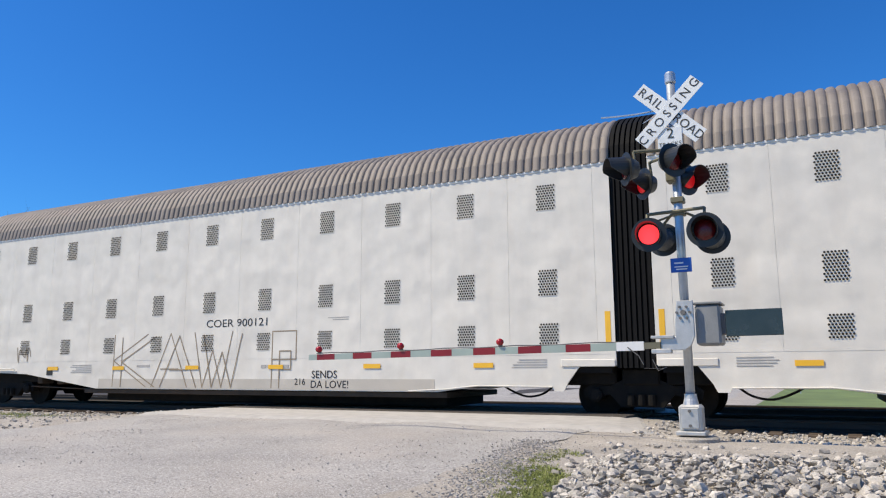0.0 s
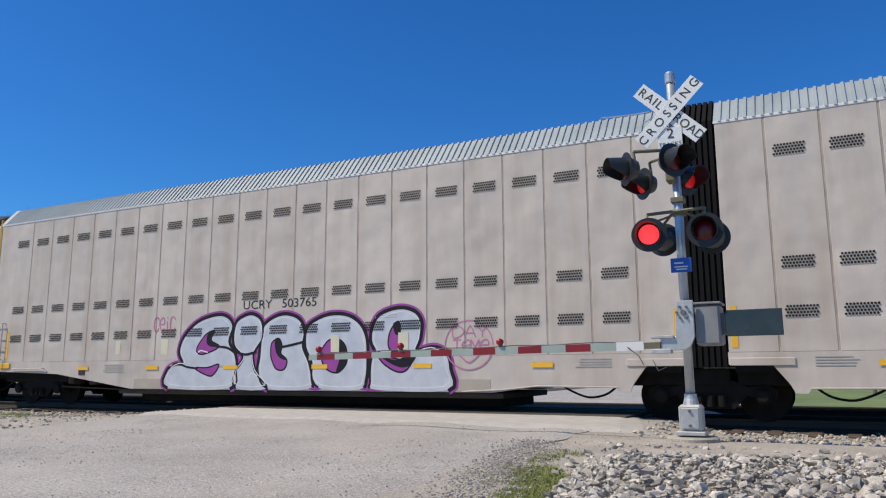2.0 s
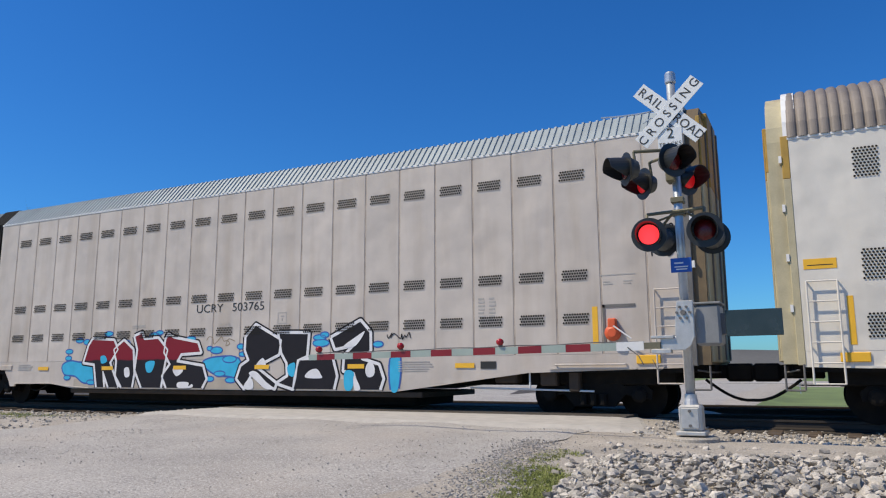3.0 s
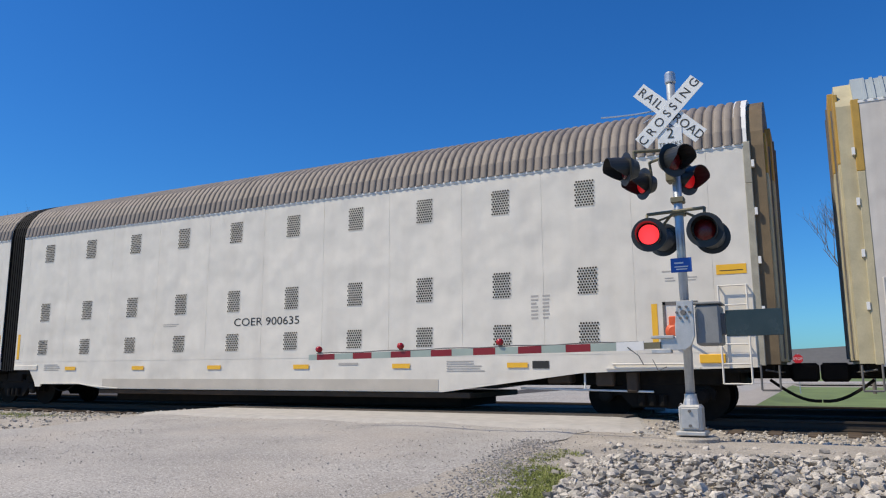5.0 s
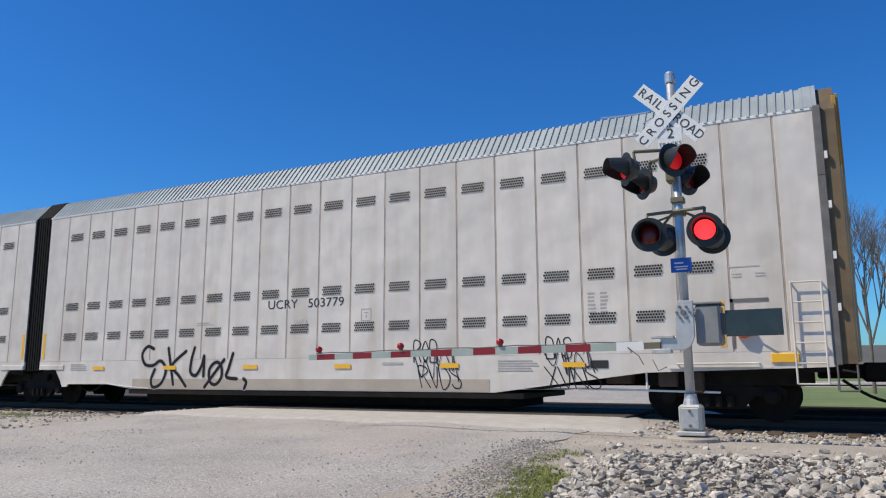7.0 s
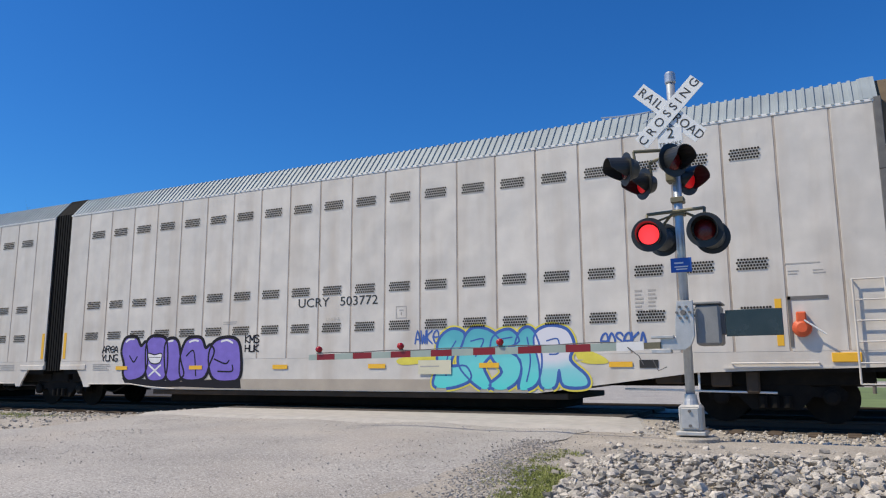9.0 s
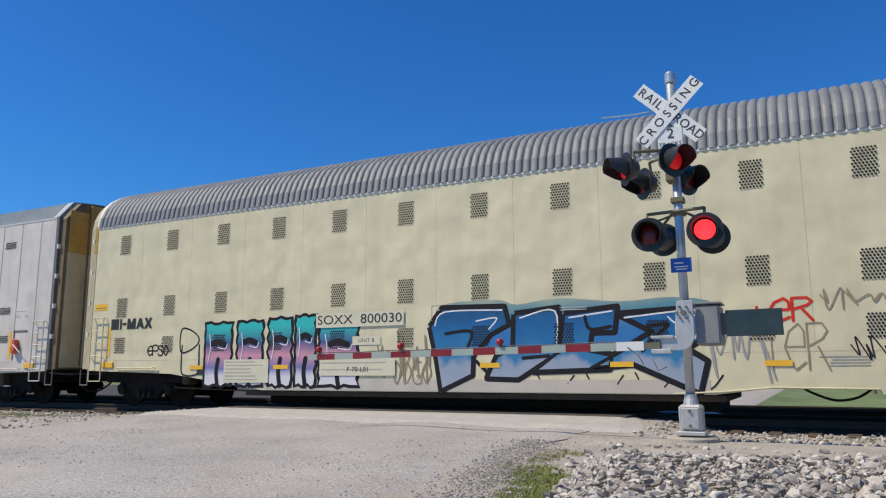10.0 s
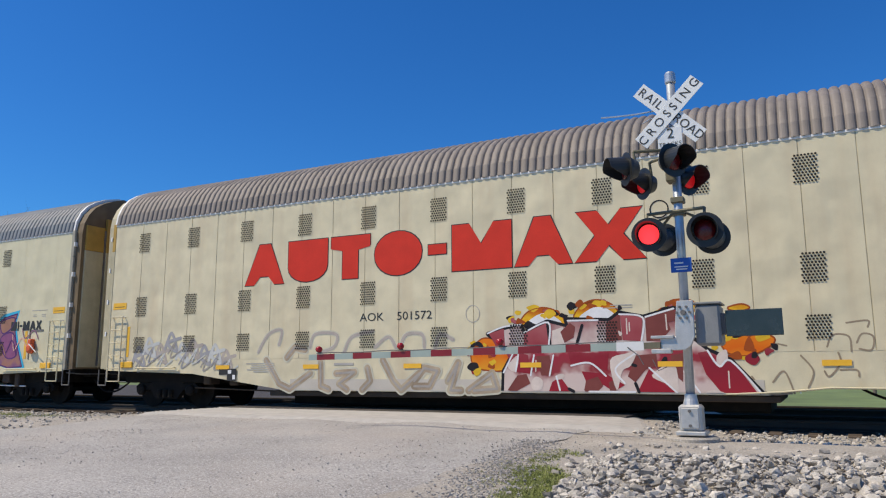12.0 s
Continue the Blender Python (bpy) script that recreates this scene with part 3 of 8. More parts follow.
def make_wagon(style, half, s0, L, steel, seam, roof_mat, label, bellows=True):
    """One half of an articulated wagon. half "A" leads with its free end, "B" follows with its free end behind.
    Local x runs from the leading end, y = 0 is the near wall, z = 0 the rail head."""
    car = thing("autorack_wagon", label, "rail car", "wagons of the passing train")
    flat = style == "flat"
    prof = ARCH_FLAT if flat else ARCH_SOFT
    top = prof[0][1]
    fb = (lambda d: d) if half == "B" else (lambda d: L - d)      # distance from the bellows end to local x

    def span(d0, d1):
        a, b = fb(d0), fb(d1)
        return (a, b) if a < b else (b, a)

    # closed core behind the panels
    bm = bmesh.new()
    ring_wall(bm, 0.05, L - 0.05, [(y, z - 0.03) for y, z in prof], 0.98, 0.007)
    part("body_core", bm, seam, car)
    # side panels, each with its own edges
    ribs = [(0.87 if half == "B" else 0.82) + 0.922 * k for k in range(21)] if flat else [0.35 + 0.921 * 2 * k for k in range(11)] if steel is not TAN_CREAM_STEEL else [0.35 + 0.921 * k for k in range(22)]
    cuts = [0.0] + ribs + ([20.22] if half == "B" else []) + [L]
    cuts = sorted({round(c, 3) for c in cuts if 0 <= c <= L})
    gap = 0.019 if flat else (0.009 if steel is TAN_CREAM_STEEL else 0.0022)
    for c0, c1 in zip(cuts, cuts[1:]):
        if c1 - c0 < 0.1:
            continue
        a, b = span(c0 + gap, c1 - gap)
        bm = boxes((a, b, 0.0, 0.016, 1.22, top - 0.012), bev=0.006 if flat else 0.0)
        part("side_panel", bm, steel, car)
        bm = boxes((a, b, WIDTH - 0.016, WIDTH, 1.22, top - 0.012))
        part("far_panel", bm, steel, car)
    bm = boxes((0.0, L, -0.012, 0.02, top - 0.03, top + 0.02), (0.0, L, WIDTH - 0.02, WIDTH + 0.012, top - 0.03, top + 0.02), bev=0.005)
    part("eave_rail", bm, WHITE_PAINT, car, "pale eave rail under the roof edge")
    # sill
    end = L - 20.9
    low = [(0.0, 1.0), (0.72, 1.0), (0.98, 0.66), (1.06, 0.5), (1.26, 0.5), (1.3, 0.57), (3.0, 0.575), (3.9, 0.46), (14.6 + end, 0.46), (17.7 + end, 0.86), (L, 0.95)]
    outline = [(fb(0), 1.225), (fb(L), 1.225)] + [(fb(d), z) for d, z in low[::-1]]
    bm = prism(bmesh.new(), outline, 0.004, 0.05)
    prism(bm, outline, WIDTH - 0.05, WIDTH - 0.004)
    part("side_sill", bm, steel, car, "side sill tapering down between the trucks")
    a, b = span(3.95, 14.5 + end)
    part("sill_skirt", boxes((a, b, -0.002, 0.004, 0.475, 0.73)), DARKER_BAND if flat else PALE_BAND, car, "darker lower edge of the sill")
    a, b = span(3.7, 15.2 + end)
    part("centre_sill", boxes((a, b, 0.10, 2.9, 0.33, 0.455), bev=0.02), UNDER, car, "brown dusty centre sill")
    # Plain black box added to hide the bright ground behind the wagon.
    a, b = span(3.9, 14.8 + end)
    part("underframe", boxes((a, b, 0.55, 2.5, 0.13, 0.34), bev=0.03), GRIME, car, "black box added to keep the gap below the sill dark")
    a, b = span(0.5, L - 0.5)
    part("drawgear", boxes((a, b, 0.95, 2.1, 0.6, 0.88), bev=0.03), GRIME, car, "black draw gear under the floor")
    for d0, d1 in ((0.1, 1.2), (L - 3.3, L - 0.35)):
        a, b = span(d0, d1)
        part("end_underframe", boxes((a, b, 0.34, 2.7, 0.62, 0.9), bev=0.03), GRIME, car, "black greasy end underframe")
    # Second added black box, closing the view between the wheels.
    a, b = span(4.2, L - 6.2)
    part("brake_beam", boxes((a, b, 1.05, 2.0, 0.2, 0.44)), GRIME, car)
    bm = bmesh.new()
    pipe(bm, curve([(fb(1.35), 0.62), (fb(1.6), 0.44), (fb(1.95), 0.38), (fb(2.3), 0.5), (fb(2.5), 0.62)]), 0.022, y=0.3)
    part("brake_hose", bm, GRIME, car, "black hose looped under the sill")
    bm = bmesh.new()
    pipe(bm, [(fb(1.3), -0.012, 0.585), (fb(2.9), -0.012, 0.6), (fb(3.7), -0.012, 0.52), (fb(4.6), -0.012, 0.475)], 0.014)
    part("sill_lip", bm, steel, car, "pale rolled lip along the raised sill")
    part("floor_pan", boxes((0.1, L - 0.1, 0.06, WIDTH - 0.06, 0.86, 1.0)), GRIME, car)
    # roof
    if flat:
        part_me = roof_mesh(L, prof, roof_mat, 0.15, 0.03, True)
    else:
        part_me = roof_mesh(L, prof, roof_mat, 0.178, 0.045, False)
    link("roof", part_me, car)
    # vents
    n = 21 if (half == "A") else 20
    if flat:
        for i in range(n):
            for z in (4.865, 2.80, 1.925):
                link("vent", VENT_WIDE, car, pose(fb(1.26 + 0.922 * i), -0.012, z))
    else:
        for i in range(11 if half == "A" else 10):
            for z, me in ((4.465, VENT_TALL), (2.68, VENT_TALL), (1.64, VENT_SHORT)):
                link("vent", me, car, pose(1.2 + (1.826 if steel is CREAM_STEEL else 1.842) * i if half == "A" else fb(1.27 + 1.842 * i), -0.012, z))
    for i in range(7):
        d = (2.57 if half == "A" else 2.35) + 2.75 * i
        if d < 18:
            a, b = span(d, d + 0.45)
            link("reflector", REFLECTOR, car, pose(a, -0.01, 0), "yellow reflective strip")
    a, b = span(0.08, 0.19)
    part("warning_stripe", boxes((a, b, -0.006, 0.0, 1.30, 2.05)), YELLOW, car, "upright yellow stripe")
    # free end: post, doors, ladder
    e = fb(L)
    out = 1 if half == "B" else -1

    def ex(d0, d1):
        a, b = e + out * d0, e + out * d1
        return (a, b) if a < b else (b, a)
    for y0, y1 in ((-0.01, 0.16), (WIDTH - 0.16, WIDTH + 0.01)):
        part("end_post", boxes((*ex(-0.02, 0.11), y0, y1, 0.98, 4.3), bev=0.01), (DARK_POST if flat else OLIVE_POST) if half == "B" else DOOR_CREAM, car, "upright end post")
        part("end_post_top", boxes((*ex(-0.02, 0.11), y0, y1, 4.304, top + 0.05), bev=0.01), (DARK_POST if flat else OLIVE_POST) if half == "B" else OCHRE, car, "upper end post")
    for z in (1.9, 2.8, 3.7, 4.6):
        part("hinge", boxes((*ex(0.11, 0.16), -0.03, 0.06, z, z + 0.13)), WHITE_PAINT, car)
    hoop = bmesh.new()
    ring_wall(hoop, *ex(-0.16, 0.06), [(y, z + 0.04) for y, z in prof], top)
    part("roof_hoop", hoop, WHITE_PAINT if not flat else roof_mat, car, "end hoop of the roof")
    for k in range(4):
        y0, y1 = 0.17 + 0.6725 * k, 0.17 + 0.6725 * (k + 1) - 0.02
        bulge = 0.10 + (0.06 if k in (1, 2) else 0.0)
        zt = top + (0.22 if k in (0, 3) else 0.5)
        if flat:
            zt = top + (0.25 if k in (0, 3) else 0.5)
        panel = part("end_door_panel", boxes((*ex(0.3, 0.28 + bulge), y0, y1, 1.05, 4.5), bev=0.012), DOOR_CREAM, car, "dull cream end door panel")
        part("upper_door_panel", boxes((*ex(0.3, 0.28 + bulge), y0, y1, 4.503, zt), bev=0.012), OCHRE, car, "ochre upper door panel")
        part("door_bar", boxes((*ex(0.28 + bulge, 0.31 + bulge), y1 - 0.03, y1 + 0.05, 1.1, zt - 0.1)), DARK_POST, car)
    bm = bmesh.new()
    ring_wall(bm, *ex(-0.03, 0.34), [(y, z - 0.03) for y, z in prof], 1.0, 0.06)
    # B ends take the shaded brown, A ends the sunlit cream.
    part("end_frame", bm, SHADED_END if half == "B" else DOOR_CREAM, car, "deep end frame round the doors")
    # ladder
    a, b = ex(-0.60, -0.12)
    for x in (a, b):
        part("ladder_rail", rods(((x, -0.09, 0.66), (x, -0.09, 2.42), 0.018)), steel, car)
    for k in range(6):
        z = 0.66 + 0.352 * k
        part("ladder_rung", rods(((a, -0.09, z), (b, -0.09, z), 0.014)), steel, car)
    bm = rods(((a, -0.09, 2.42), (a, 0.0, 2.42), 0.016), ((b, -0.09, 2.42), (b, 0.0, 2.42), 0.016), ((a, -0.09, 1.3), (a, 0.0, 1.3), 0.016), ((b, -0.09, 1.3), (b, 0.0, 1.3), 0.016))
    part("ladder_bracket", bm, WHITE_PAINT, car)
    a, b = ex(-0.82, -0.72) if half == "A" else ex(-1.83, -1.72)
    part("warning_stripe", boxes((a, b, -0.006, 0.0, 1.32, 2.15)), YELLOW, car, "upright yellow stripe")
    part("step_plate", boxes((*ex(-1.0, -0.55), -0.03, 0.02, 1.03, 1.19), bev=0.01), YELLOW, car, "yellow step plate")
    part("jack_pad_rail", rods(((ex(-2.6, -1.2)[0], -0.06, 1.02), (ex(-2.6, -1.2)[1], -0.06, 1.02), 0.018), ((ex(-2.6, -1.2)[0], -0.06, 1.02), (ex(-2.6, -1.2)[0], 0, 1.02), 0.015), ((ex(-2.6, -1.2)[1], -0.06, 1.02), (ex(-2.6, -1.2)[1], 0, 1.02), 0.015)), steel, car)
    part("side_ledge", boxes((*ex(-2.75, -1.0), -0.03, 0.02, 0.93, 0.96)), steel, car)
    if half == "B":
        # hand brake in its recess, equipment below
        part("brake_recess", boxes((*ex(-1.62, -0.98), -0.012, 0.0, 2.12, 2.18), (*ex(-1.62, -1.57), -0.012, 0.0, 1.3, 2.18)), DARK_POST, car, "recess edge round the hand brake")
        bm = bmesh.new()
        turned(bm, [(0.12, 0.0), (0.16, 0.03), (0.15, 0.1), (0.08, 0.14)], pose(e - 1.42, -0.02, 1.62, 90), 18)
        box(bm, e - 1.5, e - 1.34, -0.14, 0.0, 1.68, 1.9, bev=0.02)
        part("hand_brake", bm, ORANGE, car, "red-orange hand brake housing")
        part("brake_lever", rods(((e - 1.38, -0.17, 1.75), (e - 1.05, -0.15, 1.5), 0.015)), WHITE_PAINT, car)
        for dx, w, h in ((-3.0, 0.35, 0.3), (-2.4, 0.22, 0.42), (-4.0, 0.5, 0.25)):
            part("brake_rigging", boxes((e + dx, e + dx + w, 0.15, 0.5, 0.9 - h, 0.9), bev=0.03), UNDER, car)
        part("brake_rod", rods(((e - 4.6, 0.25, 0.55), (e - 1.9, 0.2, 0.5), 0.02), ((e - 3.2, 0.1, 0.9), (e - 3.2, 0.1, 0.55), 0.02)), WHITE_PAINT, car)
        part("card_board", boxes((*ex(-4.25, -3.9), -0.008, 0.0, 0.95, 1.1)), BLACK_PAINT, car, "small black data plate")
    else:
        for dx, w, h in ((4.2, 0.3, 0.3), (4.9, 0.5, 0.2), (3.3, 0.25, 0.28)):
            part("brake_rigging", boxes((e + dx, e + dx + w, 0.3, 0.7, 0.86 - h, 0.88), bev=0.03), UNDER, car)
        part("brake_rod", rods(((e + 3.0, 0.35, 0.5), (e + 6.0, 0.4, 0.42), 0.02)), UNDER, car)
        part("card_board", boxes((*ex(-4.4, -4.14), -0.008, 0.0, 0.83, 1.05)), BLACK_PAINT, car, "small black data plate")
    if not flat:
        tag = part("warning_placard", boxes((*ex(-0.62, -0.1), -0.007, 0.0, 2.64, 2.82)), YELLOW, car, "yellow warning placard")
        part("placard_bar", boxes((*ex(-0.56, -0.16), -0.009, -0.0075, 2.70, 2.715)), BLACK_PAINT, tag)
    # faint stencilled marks_bm, as bars
    marks_bm = bmesh.new()
    def bars(d, z, w, k, gap_z=0.05, h=0.017):
        for i in range(k):
            ww = w * (0.7 + 0.3 * random.random())
            a, b = span(d, d + ww)
            box(marks_bm, a, b, -0.005, 0.0, z - i * gap_z, z - i * gap_z + h)
    bars(1.4, 1.12, 0.8, 4)
    bars(6.2, 2.15, 0.6, 2)
    if half == "B":
        bars(14.7, 1.1, 0.9, 5)
        for i in range(2):
            bars(16.65 + 0.25 * i, 2.4, 0.16, 7, 0.075, 0.035)
        bars(19.3, 2.75, 0.75, 1, h=0.02)
        bars(19.35, 2.62, 0.2, 2)
        bars(19.75, 2.62, 0.2, 2)
        bars(11.9, 1.05, 0.6, 1, h=0.05)
    else:
        bars(14.9, 1.1, 0.9, 5)
        bars(12.6, 1.05, 0.6, 1, h=0.05)
    tagged(part("stencil_panel", marks_bm, FAINT_PAINT, car, "faint stencilled notes"), kind="stuff")
    # coupler and hoses at the free end
    bm = bmesh.new()
    box(bm, *ex(-0.3, 0.5), 1.33, 1.7, 0.74, 1.0, bev=0.03)
    box(bm, *ex(0.45, 0.94), 1.25, 1.8, 0.68, 1.03, bev=0.05)
    box(bm, *ex(0.0, 0.32), 0.7, 2.3, 0.78, 1.02, bev=0.02)
    box(bm, *ex(-0.2, 0.22), 0.25, 2.78, 0.86, 1.04, bev=0.02)
    part("coupler", bm, GRIME, car, "black knuckle coupler")
    bm = bmesh.new()
    pts = [(e + out * (0.1 + 0.84 * u), 1.0 - 0.1 * u, 0.72 - 0.38 * math.sin(u * 1.7)) for u in [i / 8 for i in range(9)]]
    pipe(bm, pts, 0.028)
    part("air_hose", bm, GRIME, car, "black rubber air hose")
    part("uncoupling_lever", rods(((e + out * 0.1, 0.05, 0.9), (e + out * 0.3, 0.4, 0.86), 0.016), ((e + out * 0.3, 0.4, 0.86), (e + out * 0.35, 1.3, 0.86), 0.016)), DARK_POST, car)
    part("corner_step", rods(((e + out * 0.02, 0.0, 1.0), (e + out * 0.02, 0.0, 0.55), 0.018), ((e + out * 0.32, 0.0, 0.98), (e + out * 0.32, 0.0, 0.55), 0.018), ((e + out * 0.02, 0.0, 0.55), (e + out * 0.32, 0.0, 0.55), 0.018)), DARK_POST, car)
    add_truck(car, e - out * 1.95)
    # shared truck and bellows ride with the following half
    a, b = span(0.02, 1.1)
    part("truck_guard", boxes((a, b, -0.02, 0.03, 0.98, 1.12), bev=0.01), steel, car, "guard over the shared truck")
    if half == "B" or not bellows:
        add_truck(car, -0.38)
        bm = bmesh.new()
        k = 7
        w = 0.75
        tp = [(y, z + 0.02) for y, z in prof]
        for i in range(k):
            x = -w + i * w / k
            pleat = ring_wall(bmesh.new(), x + 0.006, x + w / k - 0.03, [(y, z + 0.05) for y, z in tp], 0.95, 0.05)
            part("bellows_pleat", pleat, BLACK_RUBBER, car)
        ring_wall(bm, -w, 0.0, [(y, z - 0.06) for y, z in tp], 0.95, 0.12)
        part("bellows", bm, BLACK_RUBBER, car, "black pleated rubber bellows between two halves")
        part("articulation_block", boxes((-0.74, -0.02, 0.3, 2.72, 0.62, 0.94), bev=0.03), GRIME, car, "black greasy articulation block")
    car["s0"] = s0
    return car


def mark(car, x, z, text, h, width):
    """Stencilled reporting mark, centred at x, z on the near wall."""
    o = lettering("reporting_mark", text, h / 0.72, BLACK_PAINT, car, pose(x, -0.006, z, 90), "black stencilled reporting mark")
    ww = max(v.co.x for v in o.data.vertices) - min(v.co.x for v in o.data.vertices)
    for v in o.data.vertices:
        v.co.x *= width / ww
    return o


def articulated(style, sA, sB, eB, bl, steel, seam, roof_mat, label, second=True, text="", row=(11.3, 2.55, 0.22, 2.26), rowB=(9.7, 2.52, 0.22, 2.25)):
    LA, LB = bl - sA, eB - sB
    a = make_wagon(style, "A", sA, LA, steel, seam, roof_mat, label)
    if text:
        mark(a, row[0], row[1], text, row[2], row[3])
    cars = [a]
    if second:
        b = make_wagon(style, "B", sB, LB, steel, seam, roof_mat, label)
        if text:
            mark(b, rowB[0], rowB[1], text, rowB[2], rowB[3])
        cars.append(b)
    return cars


W_LABEL = "white steel autorack rail car with corrugated brown roof"
c1 = articulated("soft", -24.47, -2.75, 18.21, -3.51, WHITE_STEEL, PALE_SEAM, ROOF_BROWN, W_LABEL , text="COER 900121", row=(11.38, 2.12, 0.2, 2.0), rowB=(9.71, 2.13, 0.2, 2.05))
c2 = articulated("flat", 20.09, 41.68, 62.62, 40.95, BEIGE_STEEL, SEAM, ROOF_BLUE, "beige ribbed autorack rail car covered in bubble graffiti", text="UCRY   503765")
c3 = articulated("soft", 64.50, 86.03, 106.93, 85.32, WHITE_STEEL, PALE_SEAM, ROOF_BROWN, W_LABEL, text="COER 900635", row=(11.28, 2.12, 0.2, 2.0), rowB=(9.71, 2.13, 0.2, 2.05))
c4 = articulated("flat", 108.83, 130.38, 151.29, 129.66, PALE_STEEL, SEAM, ROOF_BLUE, "pale ribbed autorack rail car with black scrawled tags", text="UCRY   503779")
c5 = articulated("flat", 153.15, 174.47, 195.40, 173.75, PALE_STEEL, SEAM, ROOF_BLUE, "pale ribbed autorack rail car with violet and turquoise graffiti", text="UCRY   503772")
c6 = articulated("soft", 197.28, 218.74, 239.62, 217.94, CREAM_STEEL, CREAM_SEAM, ROOF_GREY, "cream autorack rail car covered in large orange and blue graffiti", text="SOXX 800030", row=(9.1, 2.09, 0.22, 2.3), rowB=(9.3, 2.2, 0.22, 2.14))
c7 = articulated("soft", 241.5, 263.1, 283.8, 262.3, TAN_CREAM_STEEL, CREAM_SEAM, ROOF_BROWN, "weathered cream autorack rail car with large red painted blocks", second=False, text="AOK    501572", row=(9.3, 2.12, 0.19, 1.88))
WAGONS = c1 + c2 + c3 + c4 + c5 + c6 + c7
# ---- spray paint and plates on the wagon sides ----
GLYPH = {
    "S": ["45 36 16 05 14 33 42 41 30 10 01"], "I": ["20 24"], "i": ["20 24", "26 26"], "C": ["45 36 16 04 02 10 30 41"], "O": ["26 15 03 11 20 31 43 35 26"],
    "E": ["03 43 45 36 15 03 11 20 41"], "R": ["00 06 36 45 34 03", "23 40"], "A": ["00 26 40", "12 32"], "D": ["00 06 26 44 42 20 00"],
    "Z": ["06 46 00 40"], "e": ["46 06 00 40", "03 33"], "U": ["06 01 10 30 41 46"], "K": ["00 06", "46 03 40"], "W": ["06 10 24 30 46"],
    "P": ["00 06 46 43 03"], "L": ["06 00 40"], "Y": ["06 23 46", "23 20"], "N": ["00 06 40 46"], "G": ["46 16 03 10 40 42 22"],
    "B": ["00 06 36 44 33 03", "33 42 40 00"], "H": ["00 06", "40 46", "03 43"], "T": ["06 46", "26 20"], "X": ["00 46", "06 40"], "M": ["00 06 22 46 40"],
    "Q": ["26 15 03 11 20 31 43 35 26", "22 40"], "J": ["46 42 20 01"], "V": ["06 20 46"], "n": ["00 06 46 40"], "q": ["00 06 46 43 03"], "h": ["00 06", "03 43 40", "43 46"],
}


def spray(name, stops, wobble=0.25, speck=0.06):
    """Spray paint whose colour changes with height on the wagon; stops hold (height, colour)."""
    m = bpy.data.materials.new(name)
    m.use_nodes = True
    n, l = m.node_tree.nodes, m.node_tree.links
    b = n["Principled BSDF"]
    b.inputs["Roughness"].default_value = 0.6
    b.inputs["Specular IOR Level"].default_value = 0.15
    co = n.new("ShaderNodeTexCoord")
    sep = n.new("ShaderNodeSeparateXYZ")
    l.new(co.outputs["Object"], sep.inputs[0])
    t = n.new("ShaderNodeTexNoise")
    t.inputs["Scale"].default_value, t.inputs["Detail"].default_value = 1.6, 3.0
    l.new(co.outputs["Object"], t.inputs["Vector"])
    add = n.new("ShaderNodeMath"); add.operation = "MULTIPLY_ADD"
    add.inputs[1].default_value = wobble * 4
    l.new(t.outputs[0], add.inputs[0]); l.new(sep.outputs["Z"], add.inputs[2])
    mr = n.new("ShaderNodeMapRange")
    lo, hi = stops[0][0], stops[-1][0]
    mr.inputs[1].default_value, mr.inputs[2].default_value = lo + wobble * 2, hi + wobble * 2
    l.new(add.outputs[0], mr.inputs[0])
    cr = n.new("ShaderNodeValToRGB")
    while len(cr.color_ramp.elements) < len(stops):
        cr.color_ramp.elements.new(0.5)
    for el, (z, c) in zip(cr.color_ramp.elements, stops):
        el.position, el.color = (z - lo) / (hi - lo), (*c, 1)
    l.new(mr.outputs[0], cr.inputs[0])
    l.new(cr.outputs[0], b.inputs["Base Color"])
    return m


def paint(name, colour):
    return surface(name, colour, 0.6, vary=0.12, scale=4, bump=0.03, spec=0.15)


P_BLACK = paint("black_spray", (0.018, 0.017, 0.022))
P_PURPLE = paint("purple_spray", (0.30, 0.07, 0.30))
P_VIOLET = paint("violet_spray", (0.20, 0.15, 0.52))
P_SILVER = surface("silver_spray", (0.60, 0.60, 0.63), 0.4, 0.3, vary=0.12, scale=3, bump=0.05)
P_WHITE = paint("white_spray", (0.72, 0.72, 0.74))
P_RED = spray("dark_red_spray", [(0.3, (0.32, 0.02, 0.035)), (1.1, (0.24, 0.02, 0.035)), (1.9, (0.36, 0.10, 0.11))])
P_BLUSH = spray("red_and_pale_spray", [(0.3, (0.60, 0.50, 0.46)), (0.75, (0.58, 0.46, 0.43)), (0.95, (0.26, 0.04, 0.05)), (1.2, (0.30, 0.03, 0.05)), (1.45, (0.62, 0.54, 0.50)), (2.0, (0.26, 0.05, 0.06))], 0.3)
P_SPLIT = spray("maroon_over_black_spray", [(0.5, (0.018, 0.017, 0.022)), (1.22, (0.018, 0.017, 0.022)), (1.26, (0.20, 0.015, 0.03)), (1.9, (0.20, 0.02, 0.03))], 0.03)
P_CYAN = paint("cyan_spray", (0.05, 0.42, 0.66))
P_TURQ = spray("turquoise_spray", [(0.4, (0.09, 0.62, 0.60)), (1.0, (0.16, 0.60, 0.62)), (1.7, (0.10, 0.40, 0.48))])
P_BLUE = spray("blue_to_grey_spray", [(0.4, (0.33, 0.38, 0.46)), (1.05, (0.27, 0.33, 0.43)), (1.2, (0.04, 0.19, 0.38)), (1.8, (0.02, 0.13, 0.33)), (2.3, (0.02, 0.08, 0.18))])
